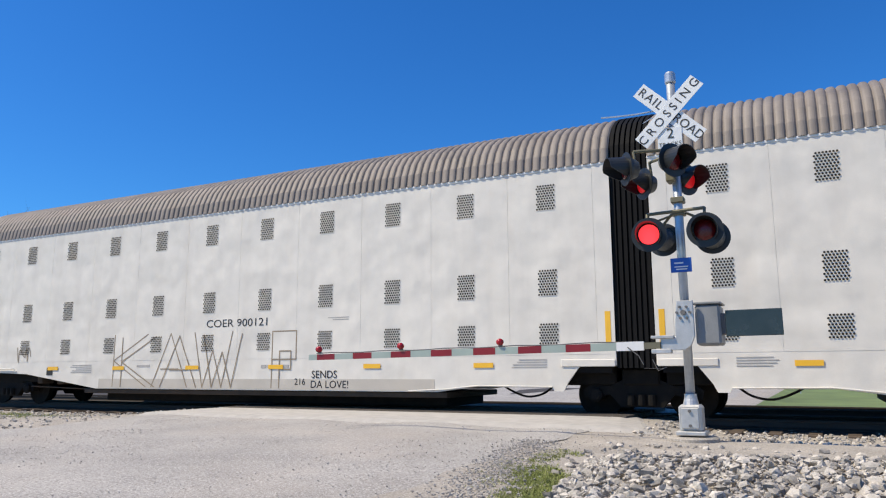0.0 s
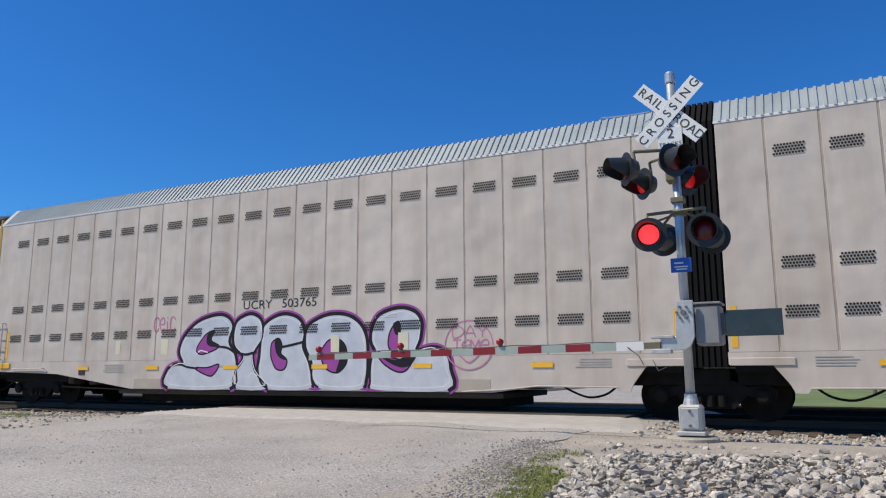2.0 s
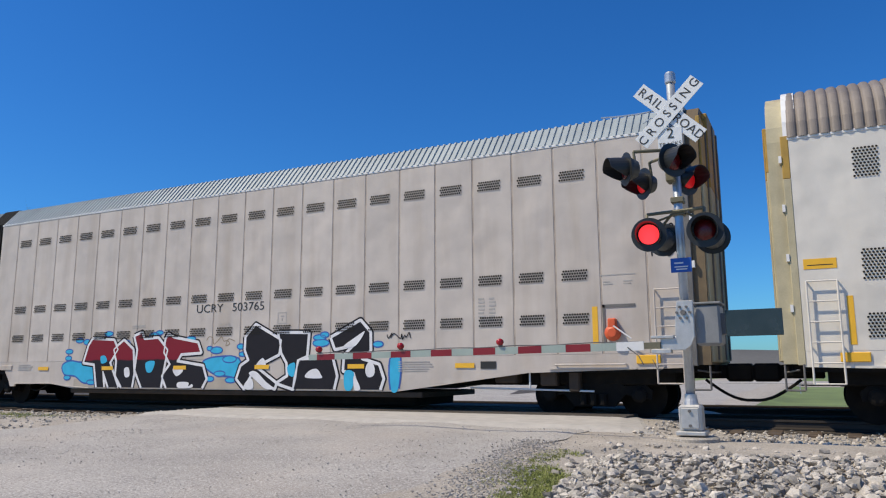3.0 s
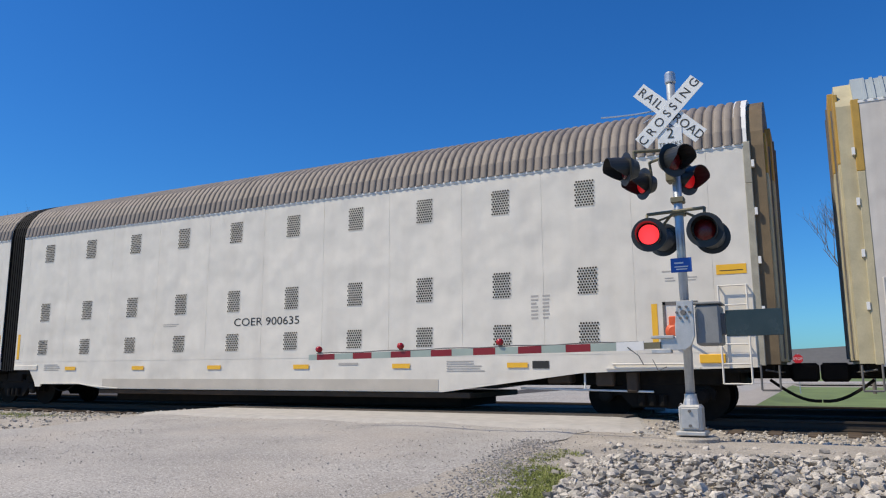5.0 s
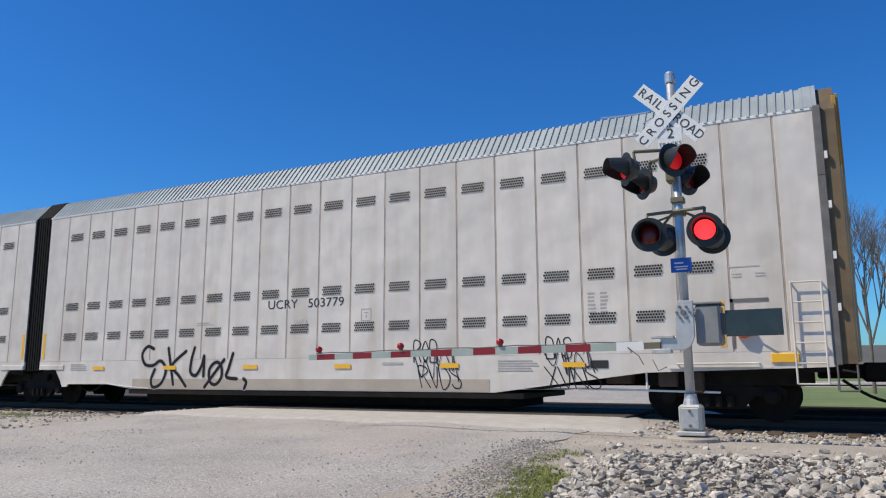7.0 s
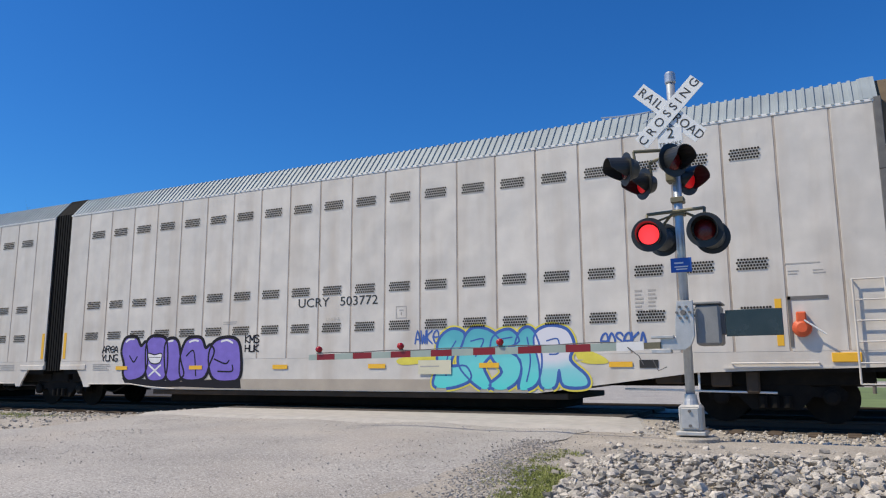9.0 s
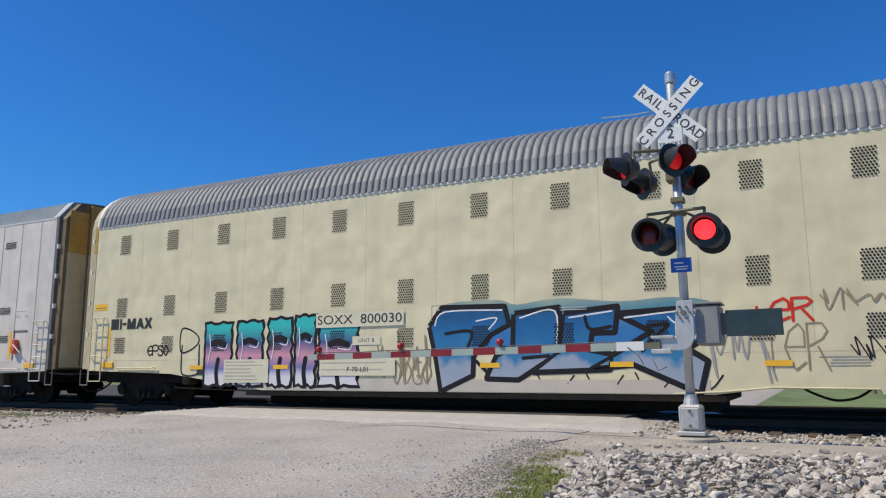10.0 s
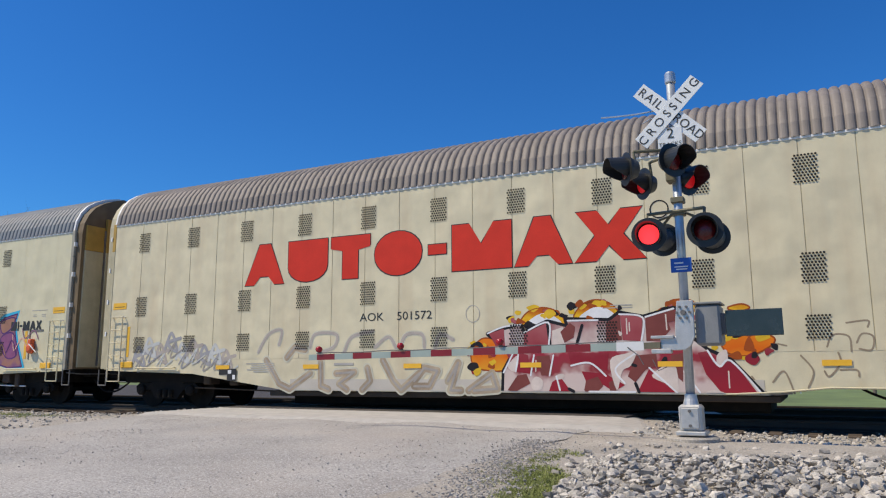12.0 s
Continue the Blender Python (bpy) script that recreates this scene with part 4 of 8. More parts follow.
P_MULTI = spray("turquoise_pink_violet_spray", [(0.4, (0.66, 0.64, 0.66)), (0.8, (0.62, 0.60, 0.66)), (1.0, (0.16, 0.18, 0.42)), (1.3, (0.58, 0.28, 0.36)), (1.6, (0.06, 0.10, 0.24)), (2.0, (0.04, 0.45, 0.44))], 0.06)
P_ORANGE = spray("orange_violet_spray", [(0.4, (0.56, 0.27, 0.22)), (1.0, (0.66, 0.30, 0.19)), (1.6, (0.62, 0.22, 0.12)), (2.1, (0.64, 0.30, 0.21)), (2.6, (0.48, 0.19, 0.20))], 0.45)
P_PLUM = spray("plum_spray", [(0.4, (0.06, 0.025, 0.09)), (1.3, (0.13, 0.05, 0.17)), (2.2, (0.09, 0.04, 0.15))], 0.4)
P_BROWN = spray("brown_violet_spray", [(0.4, (0.24, 0.10, 0.13)), (0.9, (0.20, 0.09, 0.20)), (1.3, (0.34, 0.17, 0.13)), (1.8, (0.24, 0.11, 0.19)), (2.4, (0.30, 0.15, 0.15))], 0.6)
P_SAGE = paint("sage_green_spray", (0.22, 0.25, 0.17))
P_MINT = paint("pale_mint_spray", (0.50, 0.60, 0.44))
P_PINK = paint("pink_spray", (0.50, 0.20, 0.33))
P_FLAME = spray("flame_spray", [(0.8, (0.70, 0.40, 0.03)), (1.25, (0.66, 0.13, 0.01)), (1.7, (0.72, 0.22, 0.015)), (1.95, (0.72, 0.42, 0.02)), (2.15, (0.45, 0.10, 0.01)), (2.4, (0.06, 0.02, 0.01))], 0.16)
P_GREY = paint("faded_grey_spray", (0.34, 0.335, 0.35))
P_PALE = paint("pale_grey_blue_spray", (0.52, 0.525, 0.51))
P_DULL = paint("dull_grey_brown_spray", (0.36, 0.33, 0.30))
P_YELLOW = paint("yellow_spray", (0.68, 0.60, 0.10))
P_TAN = paint("tan_line_spray", (0.30, 0.24, 0.17))
P_BLUELINE = paint("blue_line_spray", (0.06, 0.13, 0.40))
LOGO_RED = surface("red_panel_paint", (0.60, 0.04, 0.025), 0.6, vary=0.1, scale=2, spec=0.15)
PLATE = surface("cream_plate", (0.62, 0.59, 0.44), 0.5, vary=0.05)


def ribbon(bm, line, w, y, round_end=True, depth=0.0034):
    """A painted line of width w in the plane of the wall: short strokes with rounded joints, laid over one another."""
    if len(line) == 1 or (line[0] - line[-1]).length < 1e-4 and len(line) <= 2:
        line = [line[0] - Vector((0.001, 0)), line[0] + Vector((0.001, 0))]
    k = 14 if w > 0.12 else 6
    lift = min(0.0001, depth / (2 * len(line) + 1))
    for i, p in enumerate(line):
        yy = y - lift * 2 * i
        if i + 1 < len(line):
            d = line[i + 1] - p
            d = d.normalized() if d.length > 1e-6 else Vector((1, 0))
            n2 = Vector((-d.y, d.x)) * w / 2
            q = line[i + 1]
            bm.faces.new([bm.verts.new(c) for c in ((p.x + n2.x, yy, p.y + n2.y), (q.x + n2.x, yy, q.y + n2.y), (q.x - n2.x, yy, q.y - n2.y), (p.x - n2.x, yy, p.y - n2.y))])
        if round_end or 0 < i < len(line) - 1:
            bm.faces.new([bm.verts.new((p.x + w / 2 * math.cos(a * 2 * math.pi / k), yy - lift, p.y + w / 2 * math.sin(a * 2 * math.pi / k))) for a in range(k)])


def glyph_lines(ch, x0, x1, z0, z1, smooth, slant=0.0):
    out = []
    for s in GLYPH.get(ch, ["00 46"]):
        pts = []
        for q in s.split():
            u, v = int(q[0]) / 4, int(q[1]) / 6
            pts.append((x0 + (x1 - x0) * u + slant * v, z0 + (z1 - z0) * v))
        out.append(curve(pts) if smooth else [Vector(p) for p in pts])
    return out


def outline_tag(car, text, x0, x1, z0, z1, material, w=0.03, smooth=True, layer=1, slant=0.0, label="thin sprayed tag"):
    bm = bmesh.new()
    n = len(text)
    step = (x1 - x0) / n
    for i, ch in enumerate(text):
        for j, ln in enumerate(glyph_lines(ch, x0 + i * step + 0.04 * step, x0 + (i + 0.9) * step, z0, z1, smooth, slant)):
            ribbon(bm, ln, w, -0.004 * layer - 0.0004 * (i * 2 + j))
    return part("sprayed_tag", bm, material, car, label)


def scribble(car, x0, x1, z0, z1, material, turns=9, w=0.025, seed=0, layer=2):
    r = random.Random(seed)
    pts = []
    for i in range(turns * 2):
        u = i / (turns * 2 - 1)
        pts.append((x0 + (x1 - x0) * min(1, max(0, u + r.uniform(-0.12, 0.12))), (z0 if i % 2 else z1) + (z1 - z0) * r.uniform(-0.05, 0.45) * (1 if i % 2 else -1)))
    bm = bmesh.new()
    ribbon(bm, curve(pts, 6), w, -0.004 * layer - 0.0002 * (seed % 5))
    return part("sprayed_tag", bm, material, car, "thin scribbled tag")


def info_plate(car, x0, x1, z0, z1, lines=5, layer=7):
    y = -0.004 * layer
    p = part("notice_plate", boxes((x0, x1, y, y + 0.003, z0, z1)), PLATE, car, "cream notice patch with small print")
    bm = bmesh.new()
    for i in range(lines):
        z = z1 - (i + 0.7) * (z1 - z0) / (lines + 0.6)
        box(bm, x0 + 0.05, x0 + (x1 - x0) * random.uniform(0.6, 0.93), y - 0.003, y - 0.001, z - 0.012, z + 0.012)
    tagged(part("small_print", bm, FAINT_PAINT, p), kind="stuff")


def polygon(car, name, pts, material, y, label=""):
    bm = bmesh.new()
    bm.faces.new([bm.verts.new((x, y, z)) for x, z in pts])
    return part(name, bm, material, car, label)


def logo_blocks(car, spans, z0, z1, material, rim=None):
    """Plain solid shapes in the colour and size of the large painted name."""
    for kind, x0, x1 in spans:
        w, mid = x1 - x0, (x0 + x1) / 2
        if kind == "wedge":
            pts = [(x0, z0), (x0 + 0.36 * w, z1), (x0 + 0.64 * w, z1), (x1, z0), (x1 - 0.25 * w, z0), (mid + 0.1 * w, z0 + 0.2 * (z1 - z0)), (mid - 0.1 * w, z0 + 0.2 * (z1 - z0)), (x0 + 0.25 * w, z0)]
        elif kind == "cup":
            pts = [(x0, z1)] + [(mid - w / 2 * math.cos(a * math.pi / 10), z0 + 0.38 * (z1 - z0) * (1 - math.sin(a * math.pi / 10))) for a in range(11)] + [(x1, z1)]
        elif kind == "tee":
            pts = [(x0, z1), (x0, z1 - 0.28 * (z1 - z0)), (mid - 0.2 * w, z1 - 0.34 * (z1 - z0)), (mid - 0.2 * w, z0), (mid + 0.2 * w, z0), (mid + 0.2 * w, z1 - 0.34 * (z1 - z0)), (x1, z1 - 0.28 * (z1 - z0)), (x1, z1)]
        elif kind == "disc":
            pts = [(mid + w / 2 * math.cos(a * math.pi / 12), (z0 + z1) / 2 + (z1 - z0) / 2 * math.sin(a * math.pi / 12)) for a in range(24)]
        elif kind == "dash":
            pts = [(x0, z0 + 0.4 * (z1 - z0)), (x1, z0 + 0.4 * (z1 - z0)), (x1, z0 + 0.62 * (z1 - z0)), (x0, z0 + 0.62 * (z1 - z0))]
        elif kind == "waist":
            pts = [(x0, z0), (mid - 0.2 * w, (z0 + z1) / 2), (x0 + 0.03 * w, z1), (x0 + 0.34 * w, z1), (mid, z1 - 0.3 * (z1 - z0)), (x1 - 0.34 * w, z1), (x1 - 0.03 * w, z1), (mid + 0.2 * w, (z0 + z1) / 2), (x1, z0), (x1 - 0.32 * w, z0), (mid, z0 + 0.3 * (z1 - z0)), (x0 + 0.32 * w, z0)]
        elif kind == "crown":
            pts = [(x0, z0), (x0, z1), (x0 + 0.3 * w, z1), (mid, z0 + 0.55 * (z1 - z0)), (x1 - 0.3 * w, z1), (x1, z1), (x1, z0)]
        else:
            pts = [(x0, z0), (x0, z1), (x1, z1), (x1, z0)]
        if rim:
            c = Vector((mid, (z0 + z1) / 2))
            polygon(car, "painted_rim", [(x + (0.02 if x > mid else -0.02), z + (0.02 if z > c.y else -0.02)) for x, z in pts], rim, -0.004)
        polygon(car, "painted_block", pts, material, -0.008, "plain painted block")


def columns(car, spans, z0, z1, fill, edge, line, layer=1):
    """Tall square letters: wavy filled columns with a heavy dark edge, a slit and a slot with pale lines."""
    for i, (x0, x1, lift) in enumerate(spans):
        r = random.Random(i)
        steps = 10
        top = z1 + lift
        for name, material, grow, k in (("sprayed_rim", edge, 0.075, 0), ("sprayed_letter", fill, 0.0, 1)):
            left = [(x0 - grow + 0.035 * math.sin(3.1 * j + i), z0 - grow + (top - z0 + 2 * grow) * j / steps) for j in range(steps + 1)]
            right = [(x1 + grow + 0.035 * math.sin(2.7 * j + 2 * i), z) for j, (_, z) in enumerate(left)]
            mid = (x0 + x1) / 2
            base = [(x1 + (x0 - x1) * j / 6, z0 - grow + 0.04 * math.sin(2.3 * j + i)) for j in range(1, 6)]
            cap = [(x0 + (x1 - x0) * j / 6, top + grow + 0.03 * math.sin(1.9 * j + i)) for j in range(1, 6)]
            polygon(car, name, left + cap + right[::-1] + base, material, -0.004 * (layer + k) - 0.0005 * i)
        w = x1 - x0
        bm = bmesh.new()
        ribbon(bm, curve([(mid + 0.02, z0 - 0.03), (mid - 0.03, z0 + 0.3), (mid + 0.02, z0 + 0.62)]), 0.12, -0.004 * (layer + 2))
        ribbon(bm, curve([(x0 + 0.28 * w, top - 0.48), (mid, top - 0.44), (x1 - 0.25 * w, top - 0.5)]), 0.15, -0.004 * (layer + 2) - 0.0004)
        part("sprayed_slot", bm, edge, car)
        bm = bmesh.new()
        ribbon(bm, curve([(x0 + 0.14 * w, top - 0.25), (x0 + 0.2 * w, top - 0.62), (x0 + 0.12 * w, top - 0.95)]), 0.025, -0.004 * (layer + 3))
        ribbon(bm, curve([(mid, top - 0.58), (x1 - 0.2 * w, top - 0.62), (x1 - 0.12 * w, top - 0.5)]), 0.025, -0.004 * (layer + 3) - 0.0004)
        part("sprayed_highlight", bm, line, car)


def points_of(text):
    return [tuple(float(v) for v in q.split(",")) for q in text.split()]


COATS = {}


def coat(car, layer):
    """Depth of the next coat of paint on a wagon: layers lie 1.2 mm apart, later strokes just over earlier ones."""
    COATS[car.name] = COATS.get(car.name, 0) + 1
    return -0.0012 * layer - 0.00002 * (COATS[car.name] % 30)


def shape(car, text, fill, layer, edge=None, w=0.0, halo=None, shine=None, smooth=True):
    """One sprayed letter or patch: filled outline, with an edge, a soft halo and a thin inner light where it has them."""
    pts = points_of(text)
    line = curve(pts + pts[:1], 4) if smooth else [Vector(q) for q in pts + pts[:1]]
    y = coat(car, layer)
    runs, run = [], [line[0]]
    for q0, q1 in zip(line, line[1:]):
        if max(q0.y, q1.y) < 0.56:
            runs.append(run)
            run = []
        run.append(q1)
    runs = [q for q in runs + [run] if len(q) > 1]
    for name, material, width, k in (("sprayed_halo", halo, w * 3.6, 0), ("sprayed_rim", edge, w * 2, 1)):
        if material is not None:
            bm = bmesh.new()
            for n, q in enumerate(runs):
                ribbon(bm, q, width, y - 0.0012 * k - 0.00003 * n, False, 0.0006)
            part(name, bm, material, car)
    polygon(car, "sprayed_letter" if edge else "sprayed_patch", [tuple(q) for q in line[:-1]], fill, y - 0.0024)
    if edge is not None:
        bm = bmesh.new()
        for n, q in enumerate(runs):
            ribbon(bm, q, w * 0.9, y - 0.0030 - 0.00003 * n, False, 0.0004)
        part("sprayed_outline", bm, edge, car)
    if shine is not None:
        mid = sum(line[:-1], Vector((0, 0))) / (len(line) - 1)
        bm = bmesh.new()
        ribbon(bm, [mid + (q - mid) * 0.91 for q in line], 0.022, y - 0.0036, depth=0.0004)
        part("sprayed_highlight", bm, shine, car)


def stroke(car, text, material, w, layer, smooth=True):
    """One sprayed line of even width."""
    pts = points_of(text)
    bm = bmesh.new()
    ribbon(bm, curve(pts, 5) if smooth else [Vector(q) for q in pts], w, coat(car, layer), depth=0.0006)
    part("sprayed_line", bm, material, car)


def dab(car, cx, cz, rx, rz, fill, edge, layer):
    """An oval splash with a darker outline."""
    ring = " ".join("%.3f,%.3f" % (cx + rx * math.cos(a * math.pi / 4), cz + rz * math.sin(a * math.pi / 4)) for a in range(8))
    shape(car, ring, fill, layer, edge, 0.022)


P_SMOKE = paint("grey_overspray", (0.42, 0.395, 0.365))
P_FROST = spray("white_to_turquoise_spray", [(0.4, (0.10, 0.60, 0.60)), (0.9, (0.25, 0.58, 0.64)), (1.15, (0.66, 0.66, 0.72)), (1.9, (0.68, 0.68, 0.74))], 0.06)
P_HAZE = spray("misty_blue_green_spray", [(0.5, (0.05, 0.16, 0.40)), (1.7, (0.04, 0.17, 0.42)), (2.1, (0.10, 0.25, 0.32)), (2.4, (0.34, 0.40, 0.32))], 0.08)
P_PINKEDGE = paint("salmon_edge_spray", (0.60, 0.31, 0.24))
P_PINKLINE = paint("light_salmon_line_spray", (0.70, 0.42, 0.34))
P_DARKSAGE = paint("dark_sage_line_spray", (0.07, 0.085, 0.06))
P_MINT_FADE = paint("faded_mint_spray", (0.58, 0.61, 0.42))
P_DUSK = paint("dusky_purple_spray", (0.25, 0.09, 0.20))
P_MAUVE = paint("dusky_mauve_spray", (0.26, 0.13, 0.20))
P_TAWNY = paint("tawny_brown_spray", (0.34, 0.18, 0.13))
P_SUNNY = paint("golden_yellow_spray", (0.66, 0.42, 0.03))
P_EMBER = paint("dark_ember_spray", (0.32, 0.07, 0.015))
P_FROST_PINK = paint("pale_pinkish_spray", (0.64, 0.55, 0.50))
P_MAROON = paint("brown_maroon_spray", (0.19, 0.055, 0.05))
P_UMBER = surface("faded_umber_spray", (0.40, 0.315, 0.225), 0.7, vary=0.35, scale=2.5, bump=0.03, spec=0.15, stain=(0.52, 0.46, 0.34), stain_amount=0.9)
P_FADED_EDGE = paint("faded_pale_edge_spray", (0.56, 0.535, 0.425))
P_LILAC = paint("faded_lilac_spray", (0.42, 0.37, 0.33))


# outline letters on the white wagon
w1 = c1[0]
outline_tag(w1, "KAW", 6.9, 11.4, 0.52, 1.92, P_TAN, 0.028, False)
outline_tag(w1, "KAW", 7.22, 11.72, 0.52, 1.85, P_TAN, 0.028, False, 2)
outline_tag(w1, "P", 12.5, 13.35, 0.52, 1.88, P_TAN, 0.028, False)
outline_tag(w1, "P", 12.75, 13.15, 0.52, 1.4, P_TAN, 0.028, False, 2)
lettering("sprayed_words", "SENDS", 0.25, P_BLACK, w1, pose(14.1, -0.006, 0.83, 90, 0, 0))
lettering("sprayed_words", "DA LOVE!", 0.25, P_BLACK, w1, pose(14.25, -0.006, 0.60, 90, 0, 0))
lettering("sprayed_words", "216", 0.22, P_BLACK, w1, pose(13.4, -0.006, 0.66, 90, 0, 0))
scribble(w1, 2.7, 3.4, 1.2, 1.65, P_TAN, 4, seed=4)

# silver bubble letters with violet halo on the beige wagon
w2 = c2[0]
bm = bmesh.new()
ribbon(bm, [Vector((16.43 + 0.56 * math.cos(a / 5), 1.45 + 0.52 * math.sin(a / 5))) for a in range(32)], 0.028, -0.004)
ribbon(bm, curve([(16.2, 1.25), (16.43, 1.08), (16.68, 1.25)]), 0.028, -0.0045)
part("sprayed_tag", bm, P_PINK, w2, "pink sprayed ring")
outline_tag(w2, "DAY", 16.05, 16.9, 1.62, 1.86, P_PINK, 0.026)
outline_tag(w2, "TEME", 16.05, 16.9, 1.34, 1.56, P_PINK, 0.026)
outline_tag(w2, "CEiC", 7.05, 7.85, 2.0, 2.35, P_PINK, 0.035)

# black, maroon and cyan letters on the second beige half
w3 = c2[1]
outline_tag(w3, "COEO", 20.32, 20.9, 3.42, 3.68, P_BLACK, 0.03)
outline_tag(w3, "RADE", 20.32, 20.9, 3.08, 3.34, P_BLACK, 0.028)
scribble(w3, 14.4, 15.0, 1.6, 1.75, P_BLACK, 6, 0.022, 3)

# black line tags on the pale wagon
w4, w5 = c4
outline_tag(w4, "COUG", 6.4, 7.3, 1.35, 1.72, P_BLACK, 0.022)
outline_tag(w4, "RVS", 7.35, 8.2, 0.8, 1.6, P_BLACK, 0.022, slant=0.1)
scribble(w4, 6.5, 8.1, 1.0, 1.55, P_BLACK, 6, 0.018, 31)
outline_tag(w4, "BBR", 10.25, 10.9, 1.3, 1.75, P_BLACK, 0.022)
scribble(w4, 10.2, 11.2, 0.8, 1.6, P_BLACK, 5, 0.018, 32)
outline_tag(w4, "VAPS", 10.3, 11.3, 0.65, 1.15, P_BLACK, 0.024, False, slant=-0.12)
outline_tag(w5, "ROB", 12.7, 13.3, 1.1, 1.55, P_BLACK, 0.024)
outline_tag(w5, "RVDS", 12.9, 13.9, 0.55, 1.0, P_BLACK, 0.022, slant=-0.1)
scribble(w5, 12.7, 13.8, 0.7, 1.45, P_BLACK, 5, 0.018, 33)
scribble(w5, 15.7, 16.8, 0.7, 1.45, P_BLACK, 5, 0.018, 34)
outline_tag(w5, "BAS", 15.75, 16.3, 1.15, 1.55, P_BLACK, 0.022)
outline_tag(w5, "XVNS", 15.8, 16.9, 0.56, 0.98, P_BLACK, 0.022, slant=-0.1)

# violet and turquoise pieces
w6 = c5[1]
outline_tag(w6, "AREA", 1.75, 2.4, 1.45, 1.62, P_BLACK, 0.032)
outline_tag(w6, "YUNG", 1.75, 2.4, 1.22, 1.38, P_BLACK, 0.032)
outline_tag(w6, "KMS", 6.95, 7.4, 1.62, 1.8, P_BLACK, 0.034)
outline_tag(w6, "HUK", 6.95, 7.4, 1.4, 1.56, P_BLACK, 0.034)
outline_tag(w6, "AWKE", 11.8, 12.4, 1.5, 1.78, P_BLUELINE, 0.034)
outline_tag(w6, "EOSEKA", 15.95, 16.85, 1.32, 1.62, P_BLUELINE, 0.04)
info_plate(w6, 11.9, 12.7, 0.84, 1.14, 1)

# large pieces on the cream wagons
w7, w8 = c6
logo_blocks(w7, (("block", 0.82, 1.12), ("bar", 1.17, 1.24), ("dash", 1.27, 1.42), ("crown", 1.46, 1.79), ("wedge", 1.81, 2.12), ("waist", 2.12, 2.43)), 2.08, 2.37, BLACK_PAINT)
outline_tag(w7, "D", 3.5, 4.2, 1.45, 2.0, P_BLACK, 0.04)
outline_tag(w7, "U", 3.55, 4.25, 0.82, 1.6, P_BLACK, 0.04)
outline_tag(w7, "EPSO", 2.3, 3.1, 1.35, 1.6, P_BLACK, 0.036)
columns(w7, ((4.42, 5.25, -0.02), (5.5, 6.25, 0.0), (6.5, 7.15, 0.04), (7.32, 7.85, 0.08), (8.02, 9.05, -0.1)), 0.6, 2.12, P_MULTI, P_BLACK, P_WHITE)
info_plate(w7, 5.07, 6.5, 0.64, 1.21, 6)
info_plate(w7, 8.03, 10.08, 0.81, 1.21, 2)
polygon(w7, "mark_patch", [(7.9, 1.92), (10.3, 1.92), (10.3, 2.26), (7.9, 2.26)], PLATE, -0.0295)
mark(w7, 9.1, 2.09, "SOXX  800030", 0.22, 2.3).location.y = -0.0335
scribble(w7, 9.6, 10.95, 0.65, 1.75, P_TAN, 11, 0.028, 11)
outline_tag(w7, "OOGO", 10.0, 11.0, 0.65, 1.1, P_TAN, 0.03)
scribble(w7, 16.7, 17.8, 0.75, 2.0, P_GREY, 7, 0.03, 12)
outline_tag(w7, "IER", 17.4, 18.5, 1.75, 2.15, LOGO_RED, 0.05, False)
outline_tag(w7, "IER", 17.6, 18.7, 0.9, 1.7, P_TAN, 0.03, False)
scribble(w7, 18.6, 19.6, 1.9, 2.3, P_TAN, 8, 0.025, 13)
scribble(w7, 19.0, 20.2, 0.9, 1.5, P_BLACK, 9, 0.022, 14)

info_plate(w8, 1.28, 2.31, 0.73, 1.21, 5, 16)
info_plate(w8, 11.03, 12.39, 0.79, 1.19, 2, 16)
info_plate(w8, 14.26, 15.79, 0.46, 1.26, 6, 16)
info_plate(w8, 16.71, 17.8, 1.0, 1.2, 1, 16)
logo_blocks(w8, (("block", 18.34, 18.62), ("bar", 18.66, 18.72), ("dash", 18.75, 18.88), ("crown", 18.92, 19.22), ("wedge", 19.24, 19.52), ("waist", 19.52, 19.8)), 2.17, 2.45, BLACK_PAINT)

# last wagon: red blocks of the painted name, faded and red pieces below
w9 = c7[0]
logo_blocks(w9, (("wedge", 4.88, 6.12), ("cup", 6.24, 7.42), ("tee", 7.52, 8.62), ("disc", 8.74, 9.99), ("dash", 10.15, 10.6), ("crown", 10.74, 12.14), ("wedge", 12.2, 13.45), ("waist", 13.5, 14.92)), 3.05, 4.07, LOGO_RED, BLACK_PAINT)
bm = bmesh.new()
ribbon(bm, [Vector((15.2 + 0.17 * math.cos(a / 4), 3.98 + 0.17 * math.sin(a / 4))) for a in range(26)], 0.025, -0.004)
part("painted_ring", bm, P_BLACK, w9)
# silver bubble letters with violet shading on the beige wagon
shape(w2, "8.19,1.12 8.04,1.43 8.20,1.83 8.66,2.19 9.26,2.34 9.64,2.29 9.85,2.05 9.74,1.66 9.96,1.33 10.01,0.94 9.82,0.50 7.69,0.50 7.62,0.92 7.92,1.09", P_SILVER, 2, P_BLACK, 0.06, P_PURPLE, P_WHITE)
shape(w2, "9.93,2.08 10.17,2.27 10.49,2.32 10.77,2.15 10.82,1.77 10.59,1.45 10.52,1.26 10.64,0.88 11.00,0.50 10.02,0.50 9.97,0.88 10.24,1.26 9.91,1.59", P_SILVER, 2, P_BLACK, 0.06, P_PURPLE, P_WHITE)
